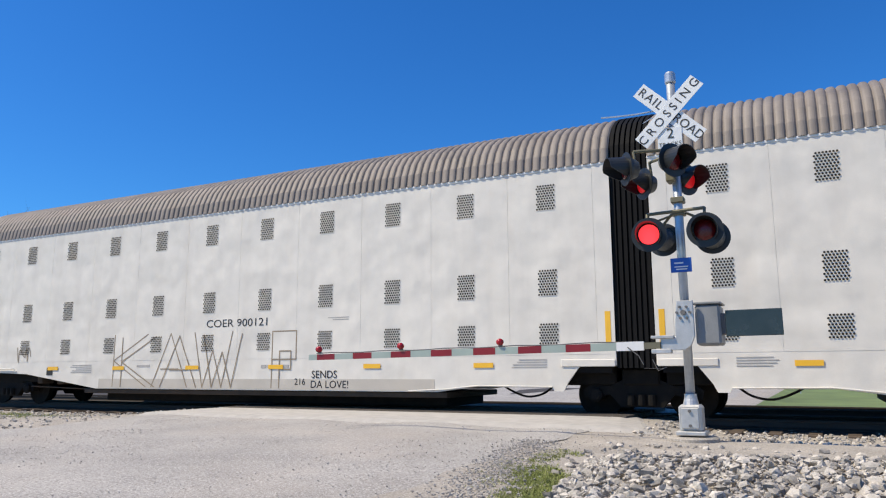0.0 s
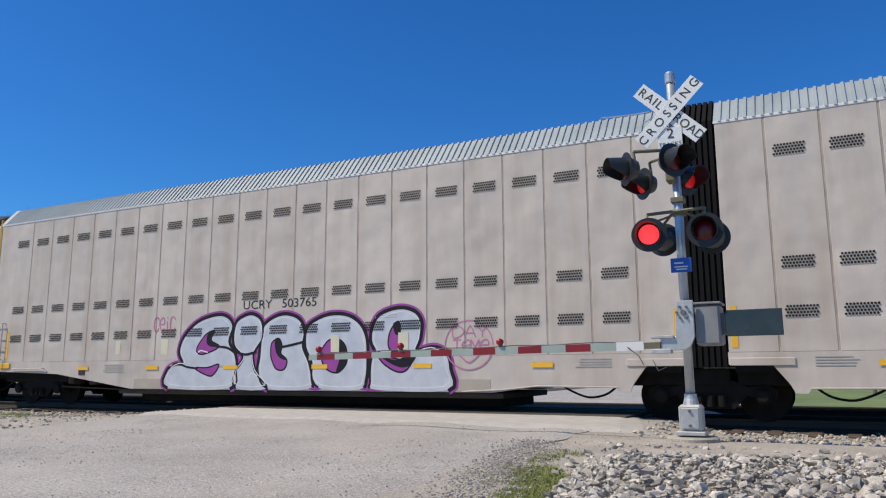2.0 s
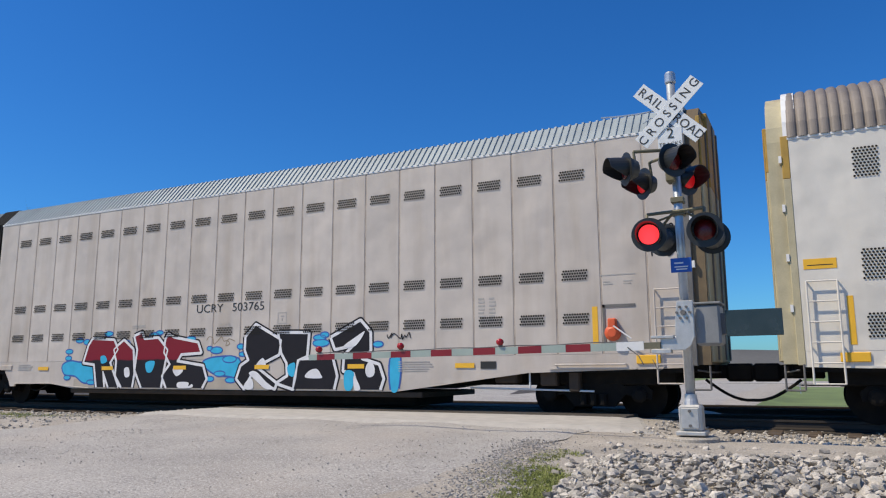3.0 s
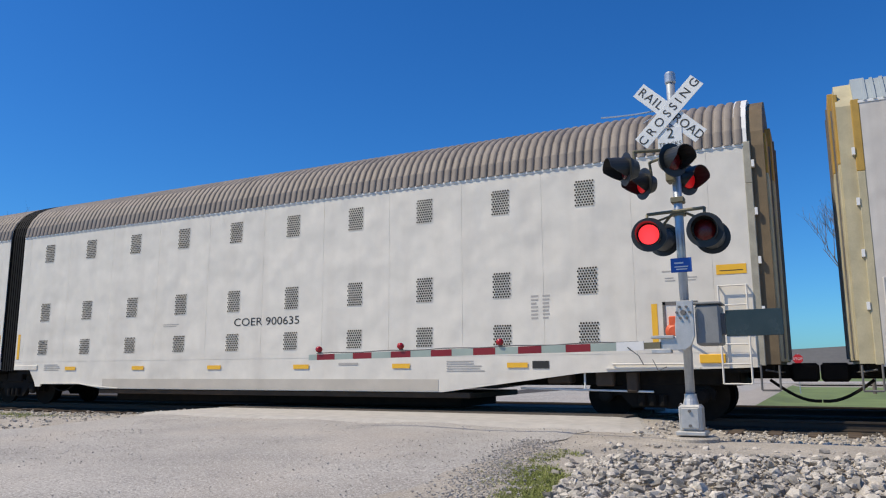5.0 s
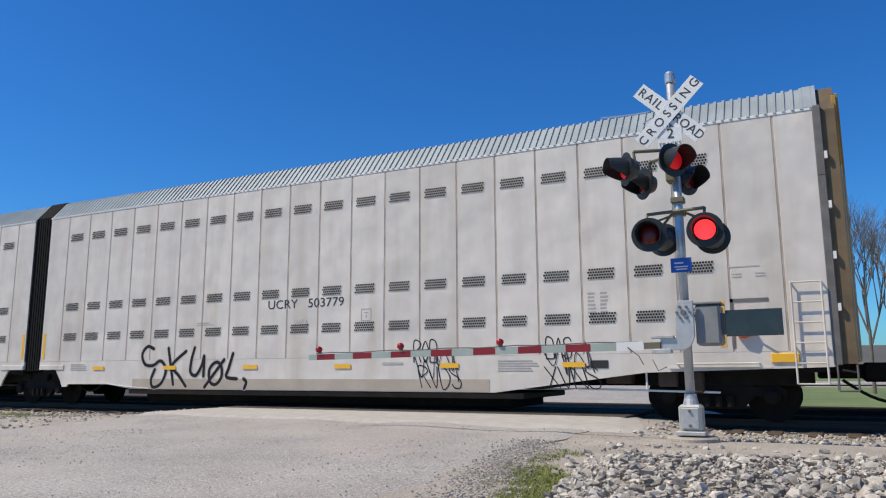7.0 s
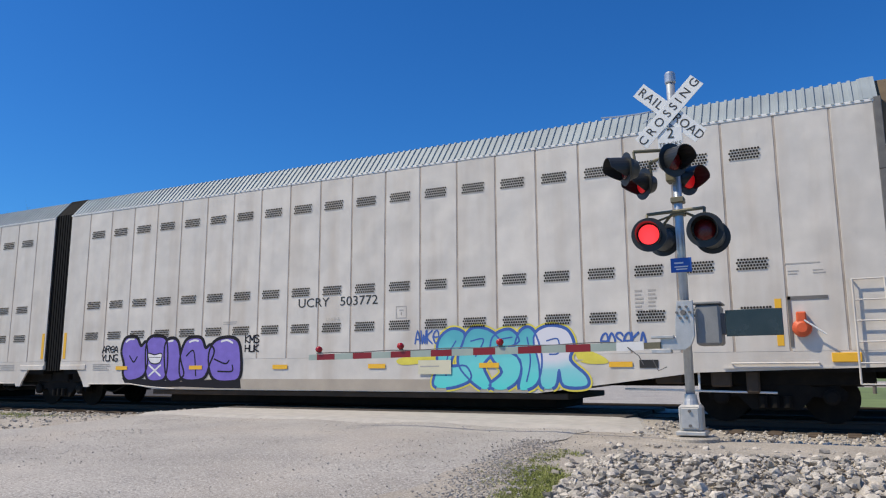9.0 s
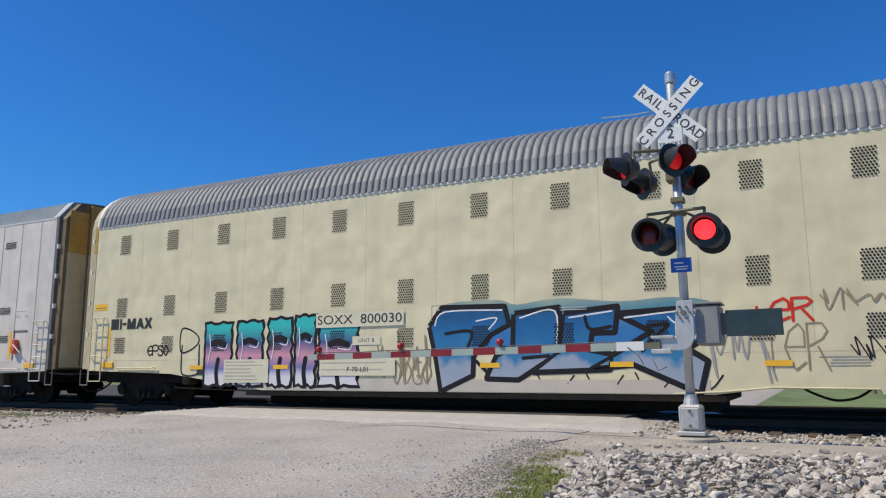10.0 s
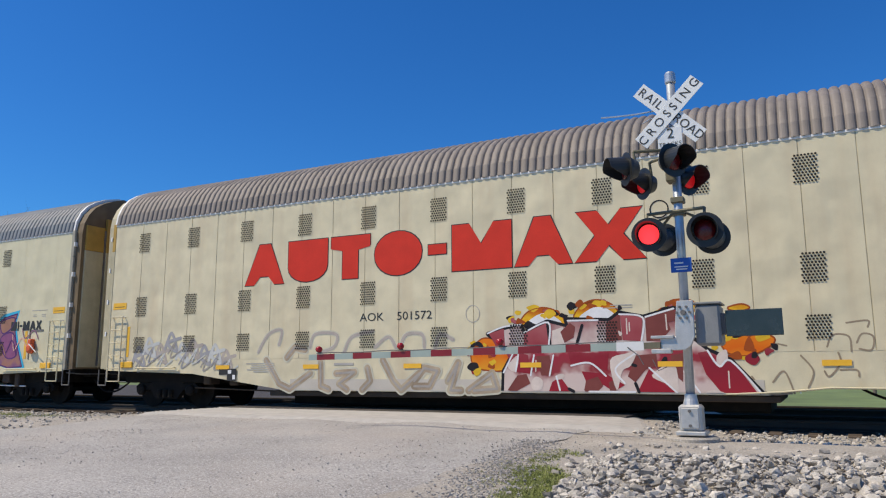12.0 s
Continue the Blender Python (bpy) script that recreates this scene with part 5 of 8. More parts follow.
shape(w2, "10.85,2.02 11.19,2.23 11.57,2.28 11.95,2.14 12.10,1.83 12.06,1.49 12.25,1.12 12.34,0.75 12.25,0.50 11.04,0.50 10.72,0.88 10.75,1.26 10.78,1.70", P_SILVER, 2, P_BLACK, 0.06, P_PURPLE, P_WHITE)
shape(w2, "12.17,1.92 12.45,2.12 12.88,2.23 13.36,2.18 13.70,1.96 13.86,1.63 13.89,1.16 13.86,0.75 13.69,0.50 12.68,0.50 12.36,0.72 12.33,1.12 12.14,1.49", P_SILVER, 2, P_BLACK, 0.06, P_PURPLE, P_WHITE)
shape(w2, "14.01,1.85 14.20,2.16 14.69,2.30 15.09,2.22 15.28,1.99 15.25,1.62 15.16,1.35 15.60,1.41 15.90,1.27 15.99,0.95 15.93,0.50 14.12,0.50 13.97,0.68 13.99,1.16 14.11,1.33 13.99,1.57", P_SILVER, 2, P_BLACK, 0.06, P_PURPLE, P_WHITE)
shape(w2, "8.65,1.48 8.94,1.85 9.23,1.94 9.11,1.71 9.41,1.54 8.87,1.36", P_PURPLE, 5, P_BLACK, 0.025)
shape(w2, "9.02,1.86 9.24,1.95 9.13,1.72 9.37,1.55 9.03,1.60", P_BLACK, 5, P_BLACK, 0.025)
shape(w2, "8.63,1.00 9.06,1.01 9.43,1.09 9.27,0.85 9.07,0.82", P_PURPLE, 5, P_BLACK, 0.025)
shape(w2, "11.13,1.60 11.32,1.69 11.43,1.53 11.40,1.34 11.59,1.18 11.52,0.97 11.29,0.97 11.14,1.19 11.10,1.38", P_PURPLE, 5, P_BLACK, 0.025)
shape(w2, "11.22,1.65 11.34,1.69 11.43,1.53 11.40,1.34 11.57,1.20 11.40,1.24 11.27,1.38", P_BLACK, 5, P_BLACK, 0.025)
shape(w2, "12.60,1.29 12.71,1.53 12.91,1.65 13.23,1.55 13.33,1.28 13.29,1.05 13.05,0.88 12.74,0.99", P_PURPLE, 5, P_BLACK, 0.025)
shape(w2, "13.05,1.62 13.23,1.55 13.33,1.28 13.29,1.05 13.05,0.88 13.14,1.23", P_BLACK, 5, P_BLACK, 0.025)
shape(w2, "14.45,1.46 14.47,1.73 14.62,1.96 14.73,1.95 14.72,1.42 14.56,1.36", P_PURPLE, 5, P_BLACK, 0.025)
shape(w2, "14.58,1.94 14.73,1.97 14.72,1.76 14.63,1.73", P_BLACK, 5, P_BLACK, 0.025)
shape(w2, "14.16,1.33 14.57,1.19 14.92,1.15 15.13,1.28 14.93,0.95 14.67,0.90 14.31,1.09", P_PURPLE, 5, P_BLACK, 0.025)
shape(w2, "14.25,1.24 14.66,1.14 15.13,1.28 14.97,1.03 14.67,1.02", P_BLACK, 5, P_BLACK, 0.025)
shape(w2, "9.93,0.82 10.07,0.69 10.03,0.50 9.89,0.50", P_PURPLE, 1)
shape(w2, "12.34,0.72 12.61,0.50 12.25,0.50", P_PURPLE, 1)
shape(w2, "13.88,0.73 14.02,0.73 14.35,0.50 13.69,0.50", P_PURPLE, 1)
shape(w2, "5.61,1.77 5.79,1.76 5.78,1.39 5.60,1.39", PLATE, 1, None, 0, None, None, False)
shape(w2, "7.36,1.78 7.61,1.78 7.60,1.36 7.36,1.37", PLATE, 1, None, 0, None, None, False)
shape(w2, "12.87,1.75 13.11,1.74 13.11,1.34 12.88,1.35", PLATE, 7, None, 0, None, None, False)
shape(w2, "14.70,1.76 14.96,1.76 14.96,1.35 14.69,1.36", PLATE, 7, None, 0, None, None, False)
stroke(w2, "10.41,0.78 10.53,0.88 10.69,0.81", P_WHITE, 0.03, 7)
stroke(w2, "8.66,1.35 8.78,1.45 9.04,1.40", P_WHITE, 0.03, 7)

stroke(w2, "9.33,1.55 9.71,1.50 9.97,1.36", P_BLACK, 0.06, 8)
stroke(w2, "8.70,1.00 8.37,1.03 8.15,1.09", P_BLACK, 0.05, 8)
stroke(w2, "11.40,1.49 11.73,1.54 12.11,1.61", P_BLACK, 0.06, 8)
stroke(w2, "9.91,1.43 10.28,1.33 10.63,1.39", P_BLACK, 0.06, 8)

# black, maroon and cyan letters on the second beige half
shape(w3, "3.41,1.10 3.74,1.23 4.23,1.18 4.77,1.22 4.87,0.68 4.37,0.62 3.98,0.81 3.54,0.85", P_CYAN, 1, P_BLUELINE, 0.03)
shape(w3, "8.88,1.17 9.34,1.28 10.07,1.23 10.15,0.77 9.75,0.80 9.34,0.84 9.01,0.99", P_CYAN, 1, P_BLUELINE, 0.03)
shape(w3, "14.48,1.17 14.74,1.20 14.70,0.53 14.50,0.50", P_CYAN, 1, P_BLUELINE, 0.03)
dab(w3, 3.67, 1.50, 0.15, 0.06, P_CYAN, P_BLUELINE, 2)
dab(w3, 3.66, 1.31, 0.13, 0.06, P_CYAN, P_BLUELINE, 2)
dab(w3, 4.09, 1.81, 0.16, 0.06, P_CYAN, P_BLUELINE, 2)
dab(w3, 4.40, 1.76, 0.13, 0.07, P_CYAN, P_BLUELINE, 2)
dab(w3, 5.28, 1.97, 0.17, 0.06, P_CYAN, P_BLUELINE, 2)
dab(w3, 5.98, 1.70, 0.18, 0.08, P_CYAN, P_BLUELINE, 2)
dab(w3, 7.09, 1.87, 0.20, 0.08, P_CYAN, P_BLUELINE, 2)
dab(w3, 7.27, 1.95, 0.13, 0.05, P_CYAN, P_BLUELINE, 2)
dab(w3, 8.42, 1.76, 0.16, 0.06, P_CYAN, P_BLUELINE, 2)
dab(w3, 9.32, 1.45, 0.20, 0.08, P_CYAN, P_BLUELINE, 2)
dab(w3, 9.09, 1.50, 0.09, 0.05, P_CYAN, P_BLUELINE, 2)
dab(w3, 10.12, 1.53, 0.11, 0.06, P_CYAN, P_BLUELINE, 2)
dab(w3, 9.77, 1.22, 0.22, 0.08, P_CYAN, P_BLUELINE, 2)
dab(w3, 9.83, 0.70, 0.17, 0.06, P_CYAN, P_BLUELINE, 2)
dab(w3, 10.19, 1.34, 0.11, 0.05, P_CYAN, P_BLUELINE, 2)
dab(w3, 12.68, 1.76, 0.12, 0.06, P_CYAN, P_BLUELINE, 2)
dab(w3, 12.54, 1.70, 0.18, 0.06, P_CYAN, P_BLUELINE, 2)
dab(w3, 12.58, 1.57, 0.23, 0.08, P_CYAN, P_BLUELINE, 2)
dab(w3, 14.16, 1.51, 0.13, 0.06, P_CYAN, P_BLUELINE, 2)
dab(w3, 9.46, 0.86, 0.18, 0.06, P_CYAN, P_BLUELINE, 2)
dab(w3, 3.65, 0.76, 0.13, 0.06, P_CYAN, P_BLUELINE, 2)
dab(w3, 4.68, 0.63, 0.17, 0.06, P_CYAN, P_BLUELINE, 2)
dab(w3, 9.13, 0.73, 0.14, 0.06, P_CYAN, P_BLUELINE, 2)
shape(w3, "4.63,1.84 5.52,1.79 5.70,1.53 5.41,1.17 5.80,0.50 5.40,0.50 5.15,0.93 5.23,0.50 4.92,0.50 4.77,1.13 4.32,1.18 4.48,1.64", P_SPLIT, 4, P_WHITE, 0.05, P_BLACK, None, False)
shape(w3, "5.53,1.53 5.92,1.78 6.30,1.52 6.39,0.88 6.33,0.50 5.92,0.50 5.66,0.81 5.67,1.21", P_SPLIT, 4, P_WHITE, 0.05, P_BLACK, None, False)
shape(w3, "6.32,1.88 6.61,1.97 6.71,1.79 7.23,1.81 7.60,1.49 7.52,1.11 7.42,0.50 6.69,0.50 6.41,0.96 6.47,1.51", P_SPLIT, 4, P_WHITE, 0.05, P_BLACK, None, False)
shape(w3, "7.51,1.77 7.60,1.90 7.83,1.80 8.67,1.66 8.80,1.40 8.10,1.37 7.97,1.18 8.88,1.06 9.02,0.73 8.88,0.50 7.62,0.50 7.43,0.80 7.72,1.11 7.47,1.42", P_SPLIT, 4, P_WHITE, 0.05, P_BLACK, None, False)
shape(w3, "10.28,1.77 10.59,2.06 11.40,1.66 11.34,1.32 10.62,1.03 11.28,0.63 11.24,0.50 10.84,0.65 10.54,0.91 10.28,0.50 10.03,0.73 10.15,1.05 10.40,1.19 10.27,1.44", P_BLACK, 4, P_WHITE, 0.05, P_BLACK, None, False)
shape(w3, "11.31,1.84 12.22,1.81 12.18,1.27 11.91,1.17 11.86,0.74 11.79,0.50 11.30,0.63 11.62,0.80 11.59,1.11 11.42,1.35", P_BLACK, 4, P_WHITE, 0.05, P_BLACK, None, False)
shape(w3, "11.95,1.19 12.92,1.21 13.05,0.80 12.97,0.50 11.79,0.50 11.83,0.80", P_BLACK, 4, P_WHITE, 0.05, P_BLACK, None, False)
shape(w3, "12.87,1.69 13.68,2.06 13.95,1.79 13.96,1.37 13.73,1.18 14.19,1.05 14.31,0.74 14.22,0.50 13.66,0.50 13.52,0.87 13.23,0.92 13.25,1.26 13.52,1.51 12.99,1.42", P_BLACK, 4, P_WHITE, 0.05, P_BLACK, None, False)
shape(w3, "5.02,1.34 5.20,1.36 5.29,1.21 5.08,1.15", P_CYAN, 9)
shape(w3, "6.00,1.00 6.17,1.03 6.22,0.81 6.05,0.78", P_WHITE, 9)
shape(w3, "6.82,1.16 7.15,1.19 7.06,0.92 6.87,0.92", P_CYAN, 9)
shape(w3, "7.83,0.99 8.15,1.07 8.19,0.92 7.97,0.80", P_WHITE, 9)
shape(w3, "8.04,0.64 8.41,0.64 8.41,0.54 8.54,0.60 8.54,0.51 8.06,0.50", P_WHITE, 9)
shape(w3, "10.65,1.08 10.85,1.24 10.96,1.05 10.81,1.08", P_WHITE, 9)
shape(w3, "10.38,0.70 10.53,0.73 10.57,0.50 10.26,0.50", P_WHITE, 9)
shape(w3, "10.42,0.87 10.65,0.91 10.99,0.65 11.24,0.50 10.95,0.50 10.65,0.70", P_WHITE, 9)
shape(w3, "12.15,0.77 12.26,0.92 12.47,0.97 12.60,0.84 12.61,0.75", P_WHITE, 9)
shape(w3, "11.62,1.04 11.84,1.11 11.81,0.80 11.65,0.84", P_CYAN, 9)
shape(w3, "13.27,0.90 13.52,0.88 13.48,0.51 13.28,0.51", P_CYAN, 9)
shape(w3, "13.23,1.48 13.53,1.67 13.81,1.81 13.55,1.48", P_WHITE, 9)
shape(w3, "13.85,1.02 13.95,1.12 14.07,1.02 14.07,0.83 13.93,0.77 13.84,0.86", P_WHITE, 9)
shape(w3, "13.52,0.80 13.64,0.66 13.70,0.50 13.54,0.50", P_WHITE, 9)
stroke(w3, "13.95,1.09 13.94,0.80", P_BLACK, 0.03, 10)
stroke(w3, "13.86,0.85 13.95,0.96 14.03,0.85", P_BLACK, 0.03, 10)
stroke(w3, "8.97,1.71 9.05,1.80 9.18,1.76 9.22,1.61 9.34,1.68 9.47,1.79 9.55,1.68 9.67,1.69 9.75,1.61 9.63,1.56 9.71,1.73 9.92,1.67", P_TAN, 0.022, 2)

# spray-can tag on the pale wagon
stroke(w5, "4.71,1.52 4.47,1.59 4.28,1.38 4.40,1.12 4.70,1.08 4.98,1.20 5.19,0.97 5.05,0.62 4.75,0.51 4.66,0.70 4.78,0.98", P_SMOKE, 0.125, 1)
stroke(w5, "4.71,1.52 4.47,1.59 4.28,1.38 4.40,1.12 4.70,1.08 4.98,1.20 5.19,0.97 5.05,0.62 4.75,0.51 4.66,0.70 4.78,0.98", P_BLACK, 0.085, 2)
stroke(w5, "5.25,1.53 5.36,1.08 5.48,0.58", P_SMOKE, 0.125, 1)
stroke(w5, "5.25,1.53 5.36,1.08 5.48,0.58", P_BLACK, 0.085, 2)
stroke(w5, "5.89,1.44 5.41,1.08 5.67,0.81 5.93,0.54", P_SMOKE, 0.125, 1)
stroke(w5, "5.89,1.44 5.41,1.08 5.67,0.81 5.93,0.54", P_BLACK, 0.085, 2)
stroke(w5, "6.19,1.53 6.09,1.19 6.08,0.90 6.27,0.82 6.46,1.07 6.53,1.31 6.53,0.80", P_SMOKE, 0.125, 1)
stroke(w5, "6.19,1.53 6.09,1.19 6.08,0.90 6.27,0.82 6.46,1.07 6.53,1.31 6.53,0.80", P_BLACK, 0.085, 2)
stroke(w5, "6.94,1.15 6.73,0.97 6.76,0.67 6.95,0.59 7.14,0.77 7.12,1.05 6.94,1.15", P_SMOKE, 0.125, 1)
stroke(w5, "6.94,1.15 6.73,0.97 6.76,0.67 6.95,0.59 7.14,0.77 7.12,1.05 6.94,1.15", P_BLACK, 0.085, 2)
stroke(w5, "6.58,0.52 7.21,1.21", P_SMOKE, 0.125, 1)
stroke(w5, "6.58,0.52 7.21,1.21", P_BLACK, 0.085, 2)
stroke(w5, "7.50,1.36 7.38,1.01 7.31,0.78 7.65,0.73", P_SMOKE, 0.125, 1)
stroke(w5, "7.50,1.36 7.38,1.01 7.31,0.78 7.65,0.73", P_BLACK, 0.085, 2)
stroke(w5, "7.87,0.73 7.96,0.65 7.90,0.50", P_SMOKE, 0.125, 1)
stroke(w5, "7.87,0.73 7.96,0.65 7.90,0.50", P_BLACK, 0.085, 2)

# violet and turquoise pieces
shape(w6, "2.61,0.76 3.53,0.72 4.76,0.66 5.53,0.69 6.82,0.77 6.87,0.50 6.10,0.50 4.86,0.53 3.75,0.50 2.73,0.62", P_BLACK, 1, None, 0, None, None, False)
stroke(w6, "2.72,0.74 3.00,0.62 3.37,0.66", P_YELLOW, 0.025, 2)
stroke(w6, "3.53,0.64 3.90,0.55 4.21,0.63", P_YELLOW, 0.025, 2)
stroke(w6, "4.36,0.66 4.76,0.58 5.05,0.66", P_YELLOW, 0.025, 2)
stroke(w6, "5.34,0.63 5.63,0.56 5.91,0.64", P_YELLOW, 0.025, 2)
stroke(w6, "6.05,0.62 6.37,0.54 6.73,0.64", P_YELLOW, 0.025, 2)
shape(w6, "2.54,1.48 2.67,1.82 3.07,1.85 3.28,1.60 3.47,1.70 3.57,1.22 3.42,0.81 2.89,0.68 2.66,0.85 2.67,1.14", P_VIOLET, 3, P_BLACK, 0.06)
shape(w6, "4.17,1.58 4.37,1.78 4.65,1.69 4.79,1.20 4.91,0.81 4.46,0.66 4.25,0.89", P_VIOLET, 3, P_BLACK, 0.06)
shape(w6, "4.83,1.52 5.02,1.76 5.46,1.77 5.63,1.51 5.80,1.58 5.94,1.43 5.81,1.12 5.58,0.74 4.87,0.73 4.74,1.12", P_VIOLET, 3, P_BLACK, 0.06)
shape(w6, "5.80,1.51 6.08,1.73 6.58,1.74 6.79,1.49 6.82,0.80 6.46,0.67 5.96,0.73 5.76,1.12", P_VIOLET, 3, P_BLACK, 0.06)
shape(w6, "3.49,1.67 3.74,1.86 4.20,1.77 4.31,1.29 4.27,0.82 4.05,0.68 3.61,0.72 3.49,1.14", P_VIOLET, 3, P_BLACK, 0.06)
stroke(w6, "2.70,1.73 2.83,1.80 3.00,1.80", P_WHITE, 0.05, 6)
stroke(w6, "4.32,1.71 4.47,1.73", P_WHITE, 0.05, 6)
stroke(w6, "5.07,1.68 5.24,1.72 5.37,1.70", P_WHITE, 0.05, 6)
stroke(w6, "6.17,1.67 6.36,1.70 6.54,1.63", P_WHITE, 0.05, 6)
stroke(w6, "2.86,1.35 3.03,1.18 3.16,1.32", P_BLACK, 0.04, 6)
stroke(w6, "5.95,1.23 6.32,1.11 6.45,1.19", P_BLACK, 0.04, 6)
stroke(w6, "4.98,1.32 5.23,1.44 5.34,0.81", P_BLACK, 0.04, 6)
stroke(w6, "6.09,0.92 6.55,0.92 6.56,1.07", P_BLACK, 0.04, 6)
shape(w6, "3.58,1.40 3.82,1.36 4.08,1.39 4.03,1.17 3.81,1.13 3.64,1.20", P_WHITE, 6, P_BLACK, 0.02)
stroke(w6, "3.63,1.30 4.05,1.29", P_BLACK, 0.015, 8)
stroke(w6, "3.64,1.09 4.07,0.81", P_WHITE, 0.05, 6)
stroke(w6, "4.06,1.09 3.65,0.81", P_WHITE, 0.05, 7)
shape(w6, "12.39,1.54 12.69,1.79 13.00,1.70 12.94,1.41 12.76,1.28 12.69,1.01 13.04,1.01 13.15,0.73 12.69,0.56 12.27,0.60 12.36,1.01", P_TURQ, 4, P_BLUELINE, 0.045, P_YELLOW)
shape(w6, "12.91,1.37 13.15,1.77 13.55,1.76 13.82,1.52 13.63,1.24 13.44,1.00 13.61,0.61 13.39,0.54 13.03,0.81 12.87,1.05", P_TURQ, 4, P_BLUELINE, 0.045, P_YELLOW)
shape(w6, "13.66,1.60 14.04,1.75 14.26,1.51 13.98,1.34 14.27,1.12 14.22,0.73 13.88,0.52 13.57,0.61 13.87,0.88 13.63,1.20", P_TURQ, 4, P_BLUELINE, 0.045, P_YELLOW)
shape(w6, "14.26,1.68 14.47,1.78 14.64,1.58 14.74,1.11 14.61,0.64 14.24,0.53 14.30,0.96 14.15,1.35", P_TURQ, 4, P_BLUELINE, 0.045, P_YELLOW)
shape(w6, "14.57,1.58 14.85,1.79 15.26,1.72 15.41,1.41 15.32,1.11 15.64,0.80 15.63,0.60 15.18,0.61 15.09,0.92 15.00,0.59 14.71,0.59 14.67,1.04", P_FROST, 4, P_BLUELINE, 0.045, P_YELLOW)
stroke(w6, "12.81,1.54 12.61,1.21 12.57,0.81", P_BLUELINE, 0.03, 8)
stroke(w6, "13.16,1.53 13.46,1.56 13.27,1.21", P_BLUELINE, 0.03, 8)
stroke(w6, "13.86,1.56 14.10,1.59", P_BLUELINE, 0.03, 8)
stroke(w6, "14.43,1.58 14.49,1.11 14.40,0.69", P_BLUELINE, 0.03, 8)
stroke(w6, "14.85,1.50 15.08,1.53 15.09,1.26 14.90,1.23", P_BLUELINE, 0.03, 8)
shape(w6, "11.39,1.18 12.24,1.30 12.35,1.13 11.50,1.04", P_YELLOW, 1)
shape(w6, "15.45,1.37 15.97,1.18 16.06,1.04 15.54,1.07", P_YELLOW, 1)

# blue and grey piece on the cream wagon
shape(w7, "10.92,1.76 11.07,2.12 11.38,2.35 12.53,2.38 12.99,2.26 13.89,2.35 15.14,2.23 16.13,2.27 16.87,2.10 16.71,1.61 16.28,1.26 15.12,1.32 13.88,1.25 12.76,1.31 11.33,1.38", P_HAZE, 1)
shape(w7, "10.95,1.86 11.25,2.25 12.70,2.22 12.79,1.86 12.39,1.67 11.97,1.22 11.95,0.82 11.22,0.50 11.11,1.17", P_BLUE, 3, P_BLACK, 0.075, None, None, False)
shape(w7, "12.93,2.06 13.88,2.15 13.90,1.29 12.99,0.74 12.30,0.76 12.53,1.21 12.90,1.36", P_BLUE, 3, P_BLACK, 0.075, None, None, False)
shape(w7, "13.99,2.02 15.06,2.12 14.99,1.65 14.54,1.65 14.47,1.29 14.94,1.19 14.87,0.94 13.33,0.89 13.88,1.29", P_BLUE, 3, P_BLACK, 0.075, None, None, False)
shape(w7, "15.09,1.98 16.83,2.05 16.53,1.43 16.30,1.30 16.67,1.06 16.52,0.50 15.34,1.03 14.51,0.95 15.14,1.28 15.74,1.63", P_BLUE, 3, P_BLACK, 0.075, None, None, False)
stroke(w7, "11.07,1.88 11.32,2.17 12.65,2.16", P_WHITE, 0.03, 7)
stroke(w7, "13.05,1.98 13.80,2.10 13.81,1.34", P_WHITE, 0.03, 7)
stroke(w7, "14.10,1.95 14.96,2.05", P_WHITE, 0.03, 7)
stroke(w7, "15.20,1.91 16.70,1.99 16.48,1.49", P_WHITE, 0.03, 7)
stroke(w7, "12.06,1.95 12.53,2.00 12.35,1.77", P_WHITE, 0.03, 7)
stroke(w7, "16.02,1.90 16.21,1.76 16.54,1.93", P_WHITE, 0.03, 7)
stroke(w7, "11.33,1.70 11.94,1.73 11.82,1.32", P_BLACK, 0.07, 7)
stroke(w7, "14.42,1.96 14.52,1.71 14.93,1.75", P_BLACK, 0.07, 7)
stroke(w7, "15.63,1.73 16.02,1.76 15.72,1.50 15.52,1.27", P_BLACK, 0.07, 7)
stroke(w7, "13.10,1.16 13.66,1.20", P_BLACK, 0.07, 7)
stroke(w7, "12.06,1.10 12.30,0.87", P_BLACK, 0.07, 7)
stroke(w7, "12.30,0.87 12.51,0.57 12.88,0.54 13.13,0.82", P_BLACK, 0.03, 1)
stroke(w7, "13.38,0.86 13.58,0.57 13.92,0.55 14.16,0.81", P_BLACK, 0.03, 1)
stroke(w7, "14.40,0.86 14.58,0.58 14.91,0.55 15.13,0.81", P_BLACK, 0.03, 1)
stroke(w7, "15.36,0.86 15.53,0.59 15.84,0.56 16.05,0.81", P_BLACK, 0.03, 1)
stroke(w7, "16.27,0.86 16.43,0.59 16.72,0.57 16.93,0.81", P_BLACK, 0.03, 1)

